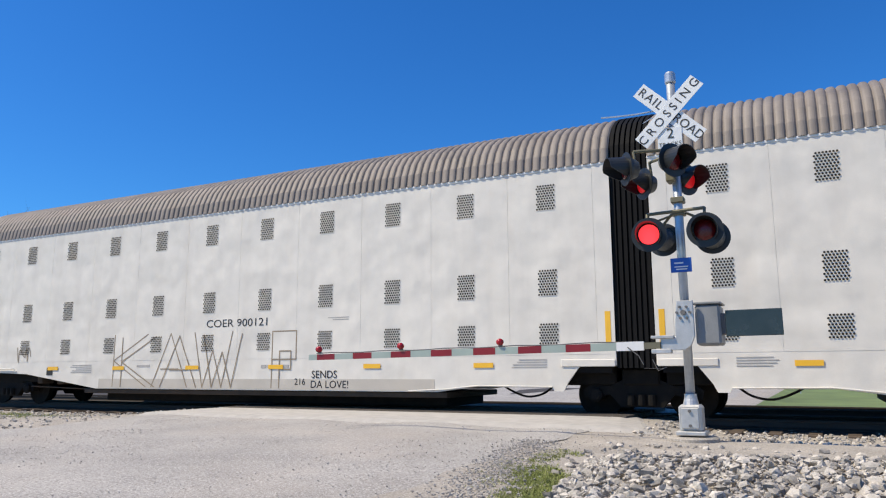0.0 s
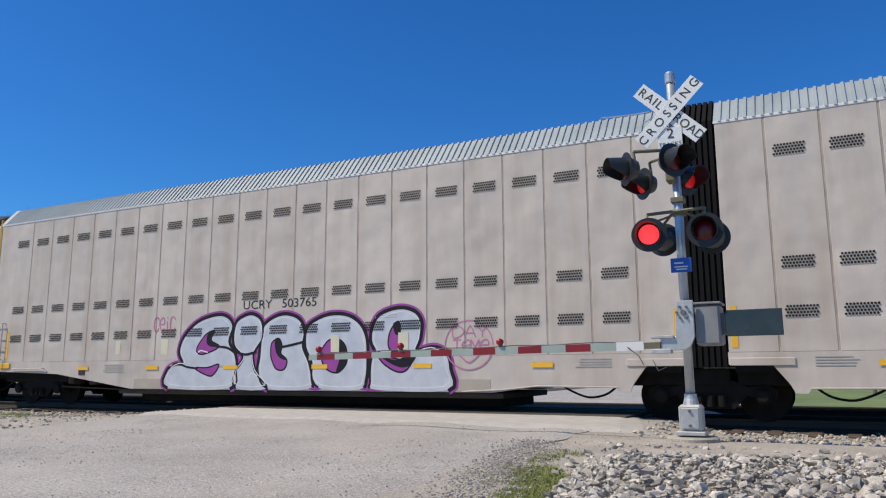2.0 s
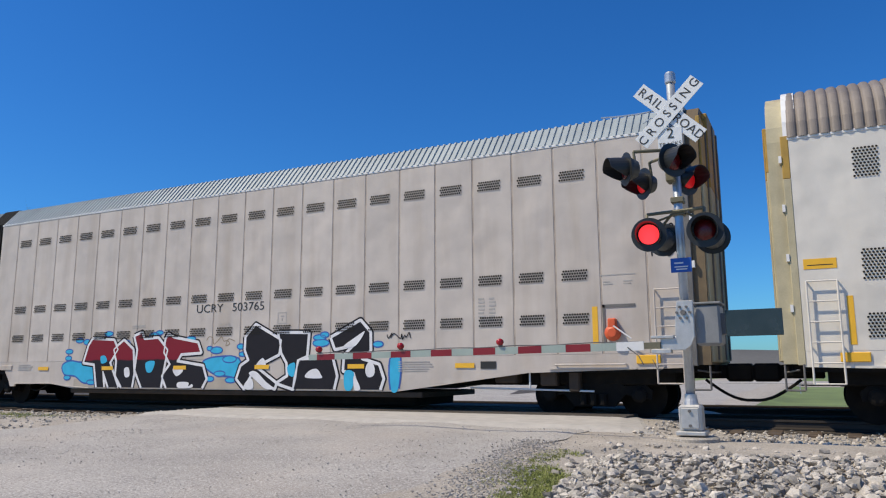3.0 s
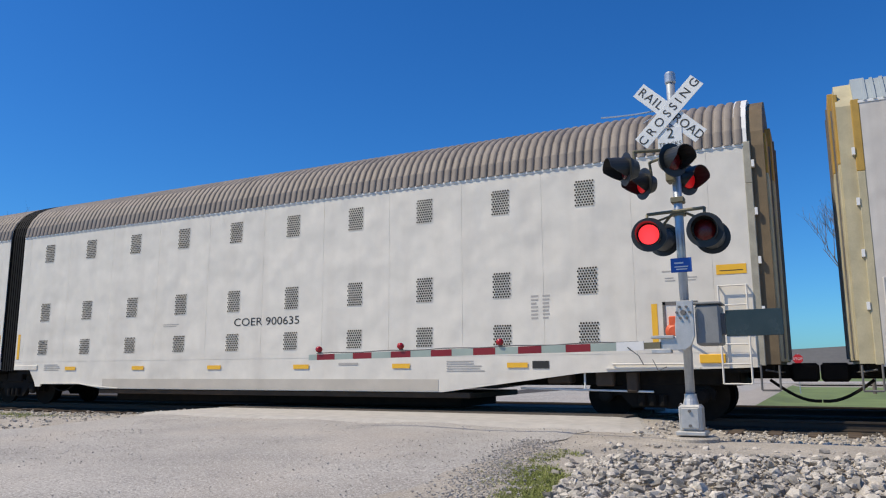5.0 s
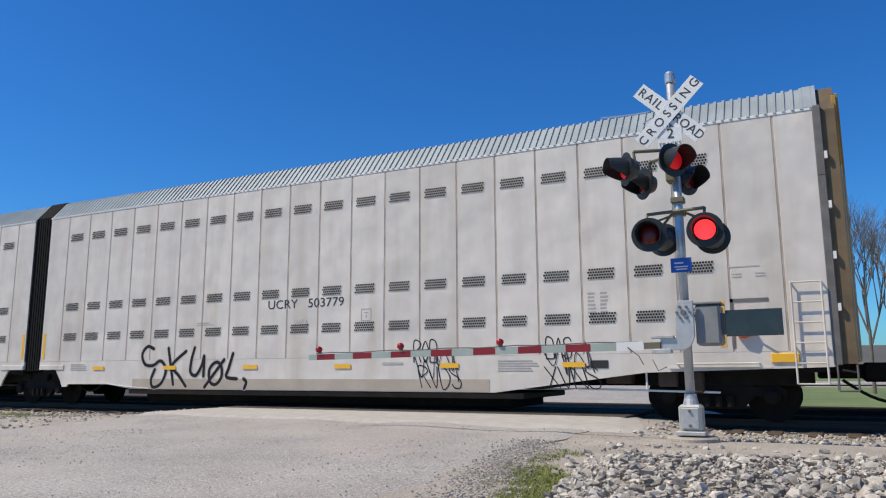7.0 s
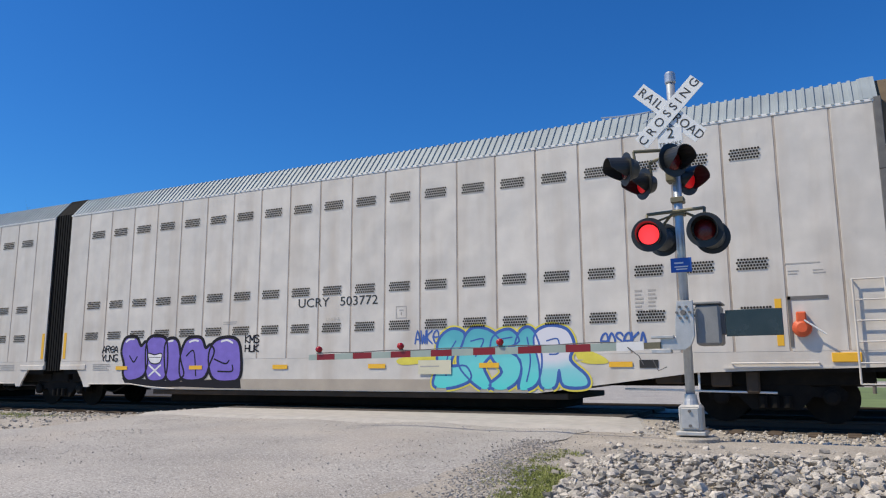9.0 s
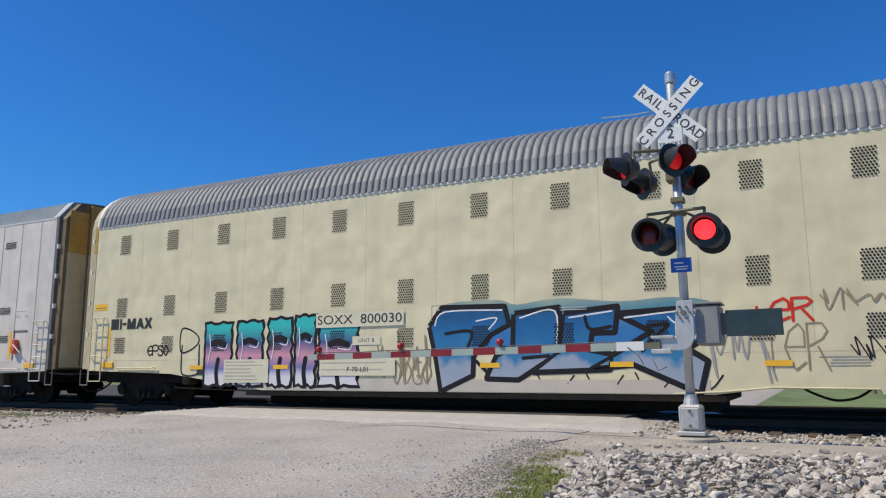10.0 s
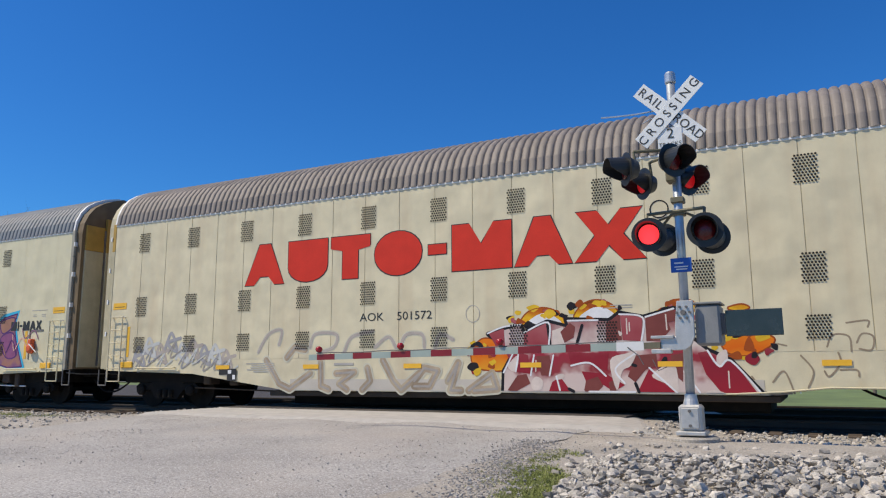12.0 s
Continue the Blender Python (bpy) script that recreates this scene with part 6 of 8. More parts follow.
# large orange and violet piece
shape(w8, "-0.11,1.87 0.20,2.29 1.38,2.47 2.15,2.60 3.00,2.40 3.38,2.83 4.28,2.88 4.67,2.95 4.90,2.65 5.85,2.60 6.44,2.46 6.84,2.07 7.47,2.19 7.76,1.99 7.67,1.23 7.59,0.50 5.77,0.50 3.83,0.50 2.77,0.50 1.16,0.66 0.42,1.02", P_CYAN, 1, None, 0, None, None, False)
shape(w8, "-0.03,1.85 0.27,2.22 1.41,2.39 2.16,2.52 3.04,2.32 3.44,2.75 4.28,2.80 4.65,2.85 4.86,2.59 5.85,2.52 6.39,2.39 6.82,2.01 7.45,2.12 7.69,1.95 7.62,1.23 7.51,0.50 5.77,0.50 3.83,0.50 2.77,0.51 1.16,0.70 0.44,1.04", P_PLUM, 2, None, 0, None, None, False)
shape(w8, "0.04,1.89 0.78,2.00 1.14,2.15 1.62,2.08 1.86,2.43 2.15,2.47 2.09,2.11 1.63,1.72 1.86,1.36 1.15,1.32 0.66,1.38 1.03,1.63 0.65,1.80", P_ORANGE, 3, P_PLUM, 0.035, P_PINKEDGE)
shape(w8, "1.86,2.33 3.05,2.23 3.21,2.02 2.66,1.97 2.49,1.35 1.98,1.36 2.15,2.01 1.62,2.08", P_ORANGE, 3, P_PLUM, 0.035, P_PINKEDGE)
shape(w8, "3.21,1.97 3.38,2.36 3.76,2.78 4.33,2.78 4.28,2.51 3.86,2.48 3.85,2.15 3.74,1.29 2.77,1.30 3.21,1.49 3.05,1.73", P_ORANGE, 3, P_PLUM, 0.035, P_PINKEDGE)
shape(w8, "3.86,2.34 4.17,2.61 4.53,2.64 4.48,2.31 4.78,2.30 5.03,2.47 5.27,2.37 5.16,1.91 5.46,2.17 5.66,2.49 5.79,2.39 5.64,1.98 5.52,1.26 3.84,1.29", P_ORANGE, 3, P_PLUM, 0.035, P_PINKEDGE)
shape(w8, "5.54,1.99 5.75,2.39 6.17,2.48 6.48,2.26 6.59,1.86 6.48,1.29 5.61,1.26", P_ORANGE, 3, P_PLUM, 0.035, P_PINKEDGE)
shape(w8, "6.60,1.90 6.91,2.02 7.43,2.09 7.63,1.91 7.24,1.84 7.13,1.28 6.70,1.24 6.89,1.67", P_ORANGE, 3, P_PLUM, 0.035, P_PINKEDGE)
shape(w8, "0.42,1.15 1.15,1.22 1.28,0.72 0.79,0.87 0.42,1.00", P_ORANGE, 3, P_PLUM, 0.035, P_PINKEDGE)
shape(w8, "2.32,1.09 2.88,1.15 3.42,0.96 3.84,1.19 4.15,1.14 4.04,0.72 3.83,0.50 3.63,0.81 3.20,0.72 2.77,0.86", P_ORANGE, 3, P_PLUM, 0.035, P_PINKEDGE)
shape(w8, "4.20,1.14 4.85,1.18 5.13,0.86 4.74,0.81 4.54,0.54 4.24,0.72", P_ORANGE, 3, P_PLUM, 0.035, P_PINKEDGE)
shape(w8, "5.13,1.07 6.34,1.12 6.69,1.05 6.51,0.81 5.95,0.50 5.50,0.68", P_ORANGE, 3, P_PLUM, 0.035, P_PINKEDGE)
shape(w8, "6.69,1.11 7.21,1.15 7.33,0.98 7.15,0.77 6.77,0.85", P_ORANGE, 3, P_PLUM, 0.035, P_PINKEDGE)
shape(w8, "3.21,2.02 3.38,2.16 3.45,1.87 3.32,1.63 3.19,1.78", P_PURPLE, 6, P_PLUM, 0.02)
shape(w8, "5.99,1.84 6.12,1.97 6.20,1.74 6.14,1.50 6.01,1.50", P_PURPLE, 6, P_PLUM, 0.02)
shape(w8, "3.43,2.55 3.60,2.64 3.65,2.35 3.52,2.26", P_PURPLE, 6, P_PLUM, 0.02)
stroke(w8, "4.17,2.52 4.06,2.04 4.26,1.66", P_PINKLINE, 0.03, 6)
stroke(w8, "4.58,2.40 4.52,2.02 4.87,1.92 4.66,1.46", P_PINKLINE, 0.03, 6)
stroke(w8, "5.17,2.28 4.87,2.10 5.15,1.63", P_PINKLINE, 0.03, 6)
stroke(w8, "2.32,2.21 2.26,1.71", P_PINKLINE, 0.03, 6)
stroke(w8, "0.78,1.90 1.39,1.73", P_PINKLINE, 0.03, 6)
stroke(w8, "6.91,1.94 7.01,1.50", P_PINKLINE, 0.03, 6)
stroke(w8, "2.77,1.06 3.31,0.86", P_PINKLINE, 0.03, 6)
stroke(w8, "5.32,0.95 5.96,0.57 6.34,0.99", P_PINKLINE, 0.03, 6)
stroke(w8, "4.45,1.04 4.74,0.90", P_PINKLINE, 0.03, 6)
stroke(w8, "3.86,2.68 4.07,2.52 4.23,2.66", P_PINKLINE, 0.03, 6)
stroke(w8, "4.87,2.25 5.01,1.91", P_PINKLINE, 0.03, 6)
stroke(w8, "5.63,1.71 5.52,1.31", P_PINKLINE, 0.03, 6)
stroke(w8, "4.32,2.22 4.35,1.37", P_PURPLE, 0.05, 5)
stroke(w8, "5.36,2.09 5.24,1.36", P_PURPLE, 0.05, 5)
stroke(w8, "3.75,2.15 4.05,1.38", P_PURPLE, 0.05, 5)
stroke(w8, "1.26,2.04 1.39,1.42", P_PURPLE, 0.05, 5)
shape(w8, "0.55,0.87 0.92,0.71 1.28,0.77 1.04,0.61", P_PURPLE, 5)
shape(w8, "3.20,0.62 3.72,0.50 2.98,0.50", P_PURPLE, 5)
shape(w8, "4.04,0.63 4.43,0.50 3.83,0.50", P_PURPLE, 5)
shape(w8, "6.32,0.68 6.68,0.73 6.84,0.50 6.31,0.50", P_PURPLE, 5)
shape(w8, "7.19,0.81 7.49,0.85 7.51,0.50 7.18,0.56", P_PURPLE, 5)
shape(w8, "1.14,2.25 1.38,2.35 1.56,2.15 1.26,2.09", P_PURPLE, 5)
shape(w8, "0.22,1.60 0.53,1.70 0.66,1.44 0.41,1.34", P_PURPLE, 5)
shape(w8, "7.33,1.79 7.62,1.82 7.56,1.36 7.35,1.40", P_PURPLE, 5)
shape(w8, "-0.08,2.30 0.00,2.62 0.20,2.29", P_SAGE, 1, P_DARKSAGE, 0.03)
shape(w8, "0.89,2.47 0.85,2.84 1.26,2.51 1.36,2.35", P_SAGE, 1, P_DARKSAGE, 0.03)
shape(w8, "2.32,2.56 2.80,3.09 2.84,2.43", P_SAGE, 1, P_DARKSAGE, 0.03)
shape(w8, "5.08,2.64 5.38,2.87 5.49,2.68 5.54,2.99 5.80,2.57", P_SAGE, 1, P_DARKSAGE, 0.03)
shape(w8, "6.40,2.49 6.63,2.66 6.80,2.47 7.03,2.81 7.10,2.37 7.28,2.45 7.60,2.26 7.85,2.29 8.10,2.30 8.12,1.98 7.76,1.99 6.82,2.07", P_SAGE, 1, P_DARKSAGE, 0.03)

# small letters on mint between the two large pieces
shape(w8, "7.98,1.47 8.10,1.82 8.80,1.90 9.69,2.02 10.53,1.90 11.04,1.65 11.11,0.50 8.11,0.50", P_MINT, 1)
shape(w8, "7.73,2.56 9.25,2.79 10.96,2.74 11.14,2.02 10.32,1.86 8.80,1.85 7.86,1.93", P_MINT_FADE, 1)
shape(w8, "8.08,1.14 9.13,1.17 9.15,0.91 8.75,0.86 8.82,0.50 8.11,0.50 8.29,0.87 8.07,0.91", P_ORANGE, 3, P_CYAN, 0.035, P_PINKEDGE)
shape(w8, "8.96,1.09 8.91,1.55 9.08,1.85 9.36,1.96 9.68,1.83 9.81,1.53 9.52,1.51 9.36,1.64 9.24,1.35 9.68,1.29 9.73,1.08 9.24,1.03", P_ORANGE, 3, P_CYAN, 0.035, P_PINKEDGE)
shape(w8, "9.79,1.44 10.32,1.53 10.48,1.19 10.21,0.96 10.69,0.50 10.20,0.50 9.94,0.81 10.01,0.50 9.59,0.50 9.73,1.01", P_ORANGE, 3, P_CYAN, 0.035, P_PINKEDGE)
shape(w8, "10.58,1.90 10.84,1.79 11.14,1.74 11.14,1.18 10.93,1.46 10.73,1.56", P_SAGE, 2, P_DARKSAGE, 0.03)
shape(w8, "10.67,0.86 10.92,0.81 11.31,0.72 11.01,0.50", P_SAGE, 2, P_DARKSAGE, 0.03)
shape(w8, "7.75,1.22 8.10,1.07 7.87,0.82 8.05,0.52 7.70,0.50", P_SAGE, 2, P_DARKSAGE, 0.03)
shape(w8, "7.26,1.48 7.63,1.12 7.27,0.71", P_SAGE, 2, P_DARKSAGE, 0.03)

# brown and violet piece
shape(w8, "11.25,2.44 11.66,2.70 13.11,2.73 13.13,1.90 13.46,1.83 13.58,2.59 14.19,2.73 14.28,2.07 14.48,2.15 14.57,2.96 15.22,3.02 15.21,2.27 15.50,2.68 16.44,2.80 17.12,2.52 17.56,2.28 17.45,1.03 15.80,1.03 14.35,1.23 14.15,0.50 11.30,0.50 11.07,0.91 11.18,1.64", P_CYAN, 1, None, 0, None, None, False)
shape(w8, "11.35,2.37 11.70,2.60 13.02,2.65 13.06,1.82 13.51,1.74 13.65,2.50 14.11,2.64 14.21,1.99 14.55,2.08 14.64,2.88 15.15,2.94 15.15,2.16 15.55,2.60 16.44,2.72 17.08,2.44 17.51,2.21 17.41,1.05 15.80,1.05 14.35,1.23 14.13,0.51 11.36,0.50 11.16,0.92 11.29,1.64", P_BROWN, 2, P_PLUM, 0.03, None, None, False)
shape(w8, "12.02,2.12 13.04,2.22 13.01,1.99 12.21,1.98 13.07,1.90 13.02,1.68 12.01,1.71", P_DUSK, 4, P_PLUM, 0.03)
shape(w8, "15.21,1.75 15.28,2.20 15.57,2.47 16.06,2.53 16.55,2.30 16.66,1.90 16.55,1.43 16.18,1.28 15.53,1.37", P_ORANGE, 4, P_PLUM, 0.03)
shape(w8, "15.94,2.37 16.16,2.50 16.40,2.30 16.42,2.02 16.20,1.99 15.99,2.16", P_VIOLET, 4, P_PLUM, 0.03)
shape(w8, "14.61,2.15 14.72,2.74 15.09,2.84 15.09,2.21 14.79,1.88", P_MAUVE, 4, P_PLUM, 0.03)
shape(w8, "13.66,2.36 14.05,2.52 14.11,2.00 13.71,1.75", P_MAUVE, 4, P_PLUM, 0.03)
shape(w8, "11.41,0.81 11.90,1.08 12.53,0.81 12.79,0.50 11.59,0.50", P_PLUM, 4, P_PLUM, 0.03)
shape(w8, "13.17,1.07 13.85,1.15 14.07,0.56 13.23,0.50", P_DUSK, 4, P_PLUM, 0.03)
shape(w8, "16.76,2.36 17.24,2.30 17.40,1.87 16.92,1.73", P_MAUVE, 4, P_PLUM, 0.03)
shape(w8, "16.78,1.66 17.43,1.79 17.38,1.18 16.80,1.11", P_DUSK, 4, P_PLUM, 0.03)
shape(w8, "14.46,1.77 15.10,1.83 15.11,1.30 14.52,1.35", P_PLUM, 4, P_PLUM, 0.03)
shape(w8, "11.33,1.55 11.82,1.63 11.90,1.17 11.37,1.00", P_MAUVE, 4, P_PLUM, 0.03)
shape(w8, "11.65,2.47 12.87,2.54 12.86,2.31 11.83,2.18", P_TAWNY, 4, P_PLUM, 0.03)
shape(w8, "12.29,1.62 13.19,1.55 13.35,1.24 12.27,1.21", P_TAWNY, 4, P_PLUM, 0.03)
stroke(w8, "11.64,2.28 12.32,2.43 12.96,2.35", P_PINKLINE, 0.03, 7)
stroke(w8, "11.83,1.90 11.72,1.45 12.27,1.26", P_PINKLINE, 0.03, 7)
stroke(w8, "13.74,2.27 13.98,1.91 13.71,1.58", P_PINKLINE, 0.03, 7)
stroke(w8, "14.76,2.65 14.90,2.30 14.72,1.97", P_PINKLINE, 0.03, 7)
stroke(w8, "15.35,2.03 15.67,2.34 15.97,2.33", P_PINKLINE, 0.03, 7)
stroke(w8, "15.54,1.53 15.92,1.68 16.35,1.59", P_PINKLINE, 0.03, 7)
stroke(w8, "16.96,2.20 17.22,2.03 16.99,1.80", P_PINKLINE, 0.03, 7)
stroke(w8, "11.60,0.90 12.27,0.99 12.80,0.73", P_PINKLINE, 0.03, 7)
stroke(w8, "13.24,0.90 13.66,0.73 14.01,0.98", P_PINKLINE, 0.03, 7)
stroke(w8, "12.04,2.54 12.31,2.25 12.78,2.45", P_PINKLINE, 0.03, 7)
stroke(w8, "14.86,1.72 14.68,1.39", P_PINKLINE, 0.03, 7)
stroke(w8, "17.04,1.57 17.22,1.34 16.95,1.23", P_PINKLINE, 0.03, 7)
stroke(w8, "11.54,2.10 12.10,1.62 11.90,1.26", P_PLUM, 0.05, 6)
stroke(w8, "12.50,2.33 12.66,1.78", P_PLUM, 0.05, 6)
stroke(w8, "13.83,2.44 13.80,1.83", P_PLUM, 0.05, 6)
stroke(w8, "15.00,2.72 14.88,2.05", P_PLUM, 0.05, 6)
stroke(w8, "15.68,2.51 15.42,1.94", P_PLUM, 0.05, 6)
stroke(w8, "16.68,2.21 16.85,1.73 16.68,1.27", P_PLUM, 0.05, 6)
stroke(w8, "17.17,2.26 17.05,1.72", P_PLUM, 0.05, 6)
shape(w8, "11.02,3.07 11.26,2.82 11.66,2.82 11.26,2.53", P_SAGE, 1, P_DARKSAGE, 0.03)
shape(w8, "12.37,2.75 12.45,2.96 12.61,2.76", P_SAGE, 1, P_DARKSAGE, 0.03)
shape(w8, "13.17,2.75 13.16,3.06 13.42,2.78 13.55,2.63 13.40,2.38", P_SAGE, 1, P_DARKSAGE, 0.03)
shape(w8, "15.31,2.70 15.40,3.10 15.55,2.72", P_SAGE, 1, P_DARKSAGE, 0.03)
shape(w8, "17.05,2.54 17.44,3.03 17.54,2.71 17.38,2.37", P_SAGE, 1, P_DARKSAGE, 0.03)

shape(w8, "17.08,2.81 17.69,2.54 17.93,2.69 18.71,2.80 18.57,2.41 18.75,1.84 19.15,1.03 18.32,1.03 17.82,1.15 16.98,1.16", P_CYAN, 1, None, 0, None, None, False)
shape(w8, "17.08,2.68 17.71,2.44 17.97,2.57 18.59,2.68 18.48,2.36 18.64,1.84 19.00,1.09 18.32,1.07 17.82,1.18 16.99,1.19", P_BROWN, 2, P_PLUM, 0.03, None, None, False)
shape(w8, "17.26,2.57 17.68,2.34 17.72,1.80 17.25,1.65", P_MAUVE, 4, P_PLUM, 0.03)
shape(w8, "17.84,2.45 18.47,2.57 18.36,2.26 17.96,2.11", P_TAWNY, 4, P_PLUM, 0.03)
shape(w8, "17.88,1.95 18.47,2.09 18.71,1.45 18.20,1.38", P_DUSK, 4, P_PLUM, 0.03)
shape(w8, "17.01,1.57 17.78,1.63 17.83,1.23 17.06,1.21", P_PLUM, 4, P_PLUM, 0.03)
for i in range(16):
    x, z = 11.4 + 0.5 * i, 1.25 + 0.16 * (i % 4)
    scribble(w8, x, x + 0.8, z, z + 0.6, (P_TAWNY, P_PLUM, P_PINKLINE, P_MAUVE)[i % 4], 2, 0.035, 60 + i, 3)
for i in range(9):
    x, z = 0.9 + 0.72 * i, 0.95 + 0.22 * (i % 4)
    scribble(w8, x, x + 0.7, z, z + 0.5, (P_PLUM, P_PINKLINE, P_PURPLE)[i % 3], 2, 0.03, 90 + i, 3)

# red piece with flames, and faded pieces beside it
shape(w9, "12.32,1.83 12.38,2.02 12.59,2.15 12.88,2.16 13.13,2.04 13.25,1.81 12.81,1.76", P_FLAME, 1, P_EMBER, 0.02)
shape(w9, "13.44,1.93 13.61,2.19 13.89,2.28 14.18,2.19 14.34,2.01 14.40,1.87 13.82,1.83", P_FLAME, 1, P_EMBER, 0.02)
shape(w9, "11.18,1.29 11.37,1.54 11.62,1.57 11.98,1.39 11.97,0.95 11.55,0.92 11.24,1.01", P_FLAME, 1, P_EMBER, 0.02)
shape(w9, "16.17,1.46 16.39,1.55 16.79,1.54 17.05,1.47 17.00,1.33 16.63,1.16 16.27,1.22", P_FLAME, 1, P_EMBER, 0.02)
shape(w9, "15.23,2.09 15.38,2.21 15.72,2.17 15.71,1.97 15.32,1.99", P_FLAME, 1, P_EMBER, 0.02)
shape(w9, "16.32,2.02 16.56,2.08 16.69,2.01 16.50,1.96", P_FLAME, 1, P_EMBER, 0.02)
shape(w9, "12.46,1.82 12.58,1.98 12.82,2.06 13.07,1.96 13.15,1.81", P_WHITE, 2)
shape(w9, "13.57,1.92 13.72,2.08 13.93,2.14 14.17,2.06 14.24,1.90", P_WHITE, 2)
shape(w9, "16.55,1.26 16.65,1.50 16.73,1.26", P_EMBER, 2)
shape(w9, "11.89,0.50 11.91,0.90 12.13,1.27 11.56,1.67 12.30,1.85 12.37,1.68 12.88,1.89 13.31,1.77 13.26,1.92 14.14,1.87 14.34,2.01 14.80,1.91 15.37,2.06 15.52,1.98 15.52,1.63 15.93,1.27 16.32,1.08 16.81,0.50", P_BLUSH, 3, P_BLACK, 0.045, None, None, False)
shape(w9, "11.59,1.68 11.93,1.77 11.95,1.42 11.74,1.42", P_RED, 6, None, 0, None, None, False)
shape(w9, "11.92,1.39 12.45,1.22 12.50,0.84 12.15,0.89", P_RED, 6, None, 0, None, None, False)
shape(w9, "12.37,1.66 12.87,1.86 12.90,1.40 12.37,1.41", P_RED, 6, None, 0, None, None, False)
shape(w9, "12.98,1.70 13.21,1.77 13.24,1.40 12.97,1.40", P_FROST_PINK, 6, None, 0, None, None, False)
shape(w9, "13.15,1.67 13.35,1.85 13.46,1.76 13.42,1.55 13.23,1.45", P_MAROON, 6, None, 0, None, None, False)
shape(w9, "14.08,1.82 14.35,1.97 14.38,1.48 14.07,1.46", P_MAROON, 6, None, 0, None, None, False)
shape(w9, "14.36,2.00 14.79,1.90 14.74,1.45 14.39,1.48", P_RED, 6, None, 0, None, None, False)
shape(w9, "14.84,1.90 15.37,2.03 15.46,1.83 15.26,1.79 15.30,1.66 15.12,1.46 14.84,1.45", P_MAROON, 6, None, 0, None, None, False)
shape(w9, "12.62,1.19 12.91,1.21 12.95,0.81 12.73,0.81", P_MAROON, 6, None, 0, None, None, False)
shape(w9, "13.30,1.25 14.11,1.24 14.07,0.89 13.73,1.05 13.35,1.00", P_RED, 6, None, 0, None, None, False)
shape(w9, "12.95,0.68 13.12,0.79 13.33,0.50 12.88,0.50", P_RED, 6, None, 0, None, None, False)
shape(w9, "13.56,0.89 14.04,0.84 14.40,0.63 14.18,0.50 13.98,0.63 13.71,0.53", P_RED, 6, None, 0, None, None, False)
shape(w9, "14.63,1.19 15.01,1.21 15.02,0.99 14.82,0.94 14.60,0.68 14.46,0.79", P_MAROON, 6, None, 0, None, None, False)
shape(w9, "14.87,0.94 15.33,0.50 14.66,0.50 14.65,0.53", P_RED, 6, None, 0, None, None, False)
shape(w9, "15.28,1.18 15.50,1.22 15.47,0.69 15.26,0.88", P_MAROON, 6, None, 0, None, None, False)
shape(w9, "15.76,1.22 15.93,1.25 16.12,0.98 16.35,1.07 16.73,0.50 16.13,0.50 15.88,0.83", P_RED, 6, None, 0, None, None, False)
shape(w9, "12.21,0.81 12.41,0.84 12.49,0.65 12.20,0.50 12.08,0.50 11.99,0.51", P_MAROON, 6, None, 0, None, None, False)
shape(w9, "13.64,0.71 13.88,0.79 13.98,0.61 13.87,0.50 13.62,0.50 13.60,0.53", P_MAROON, 6, None, 0, None, None, False)
shape(w9, "14.09,0.68 14.22,0.73 14.26,0.53 14.11,0.50", P_MAROON, 6, None, 0, None, None, False)
shape(w9, "12.52,0.70 12.62,0.79 12.75,0.71 12.73,0.55 12.60,0.51 12.52,0.57", P_FROST_PINK, 7)
shape(w9, "13.04,0.81 13.18,0.84 13.19,0.76 13.06,0.73", P_FROST_PINK, 7)
shape(w9, "14.13,1.09 14.42,1.22 14.63,1.23 14.52,0.99 14.36,0.89 14.24,0.53", P_FROST_PINK, 7)
shape(w9, "12.00,1.00 12.24,1.22 12.18,0.89", P_FROST_PINK, 7)
shape(w9, "16.09,1.17 16.25,1.27 16.26,1.07 16.10,0.98", P_FROST_PINK, 7)
shape(w9, "15.84,0.50 16.00,0.55 16.18,0.50 16.13,0.50 15.80,0.50", P_FROST_PINK, 7)
shape(w9, "14.31,1.66 14.39,1.61 14.34,1.56", P_FROST_PINK, 7)
shape(w9, "14.91,0.81 15.32,1.03 15.38,0.50 15.20,0.64", P_FROST_PINK, 7)
stroke(w9, "11.56,1.68 11.93,1.81 12.32,1.84", P_WHITE, 0.035, 9)
stroke(w9, "12.38,1.68 12.90,1.87 12.90,1.42", P_WHITE, 0.035, 9)
stroke(w9, "13.31,1.89 13.92,1.88", P_WHITE, 0.035, 9)
stroke(w9, "14.34,1.98 14.79,1.90 14.75,1.47", P_WHITE, 0.035, 9)
stroke(w9, "14.84,1.91 15.37,2.05", P_WHITE, 0.035, 9)
stroke(w9, "11.91,0.87 12.13,1.27", P_WHITE, 0.035, 9)
stroke(w9, "12.18,0.89 12.24,1.23", P_WHITE, 0.035, 9)
stroke(w9, "12.50,0.81 12.58,1.22", P_WHITE, 0.035, 9)
stroke(w9, "12.90,0.81 12.99,1.21", P_WHITE, 0.035, 9)
stroke(w9, "13.35,1.00 13.73,1.05 14.04,0.80", P_WHITE, 0.035, 9)
stroke(w9, "14.40,0.66 14.23,0.94 14.63,1.23", P_WHITE, 0.035, 9)
stroke(w9, "14.87,0.95 15.35,0.50", P_WHITE, 0.035, 9)
stroke(w9, "15.93,1.26 16.12,0.97 16.32,1.07 16.79,0.50", P_WHITE, 0.035, 9)
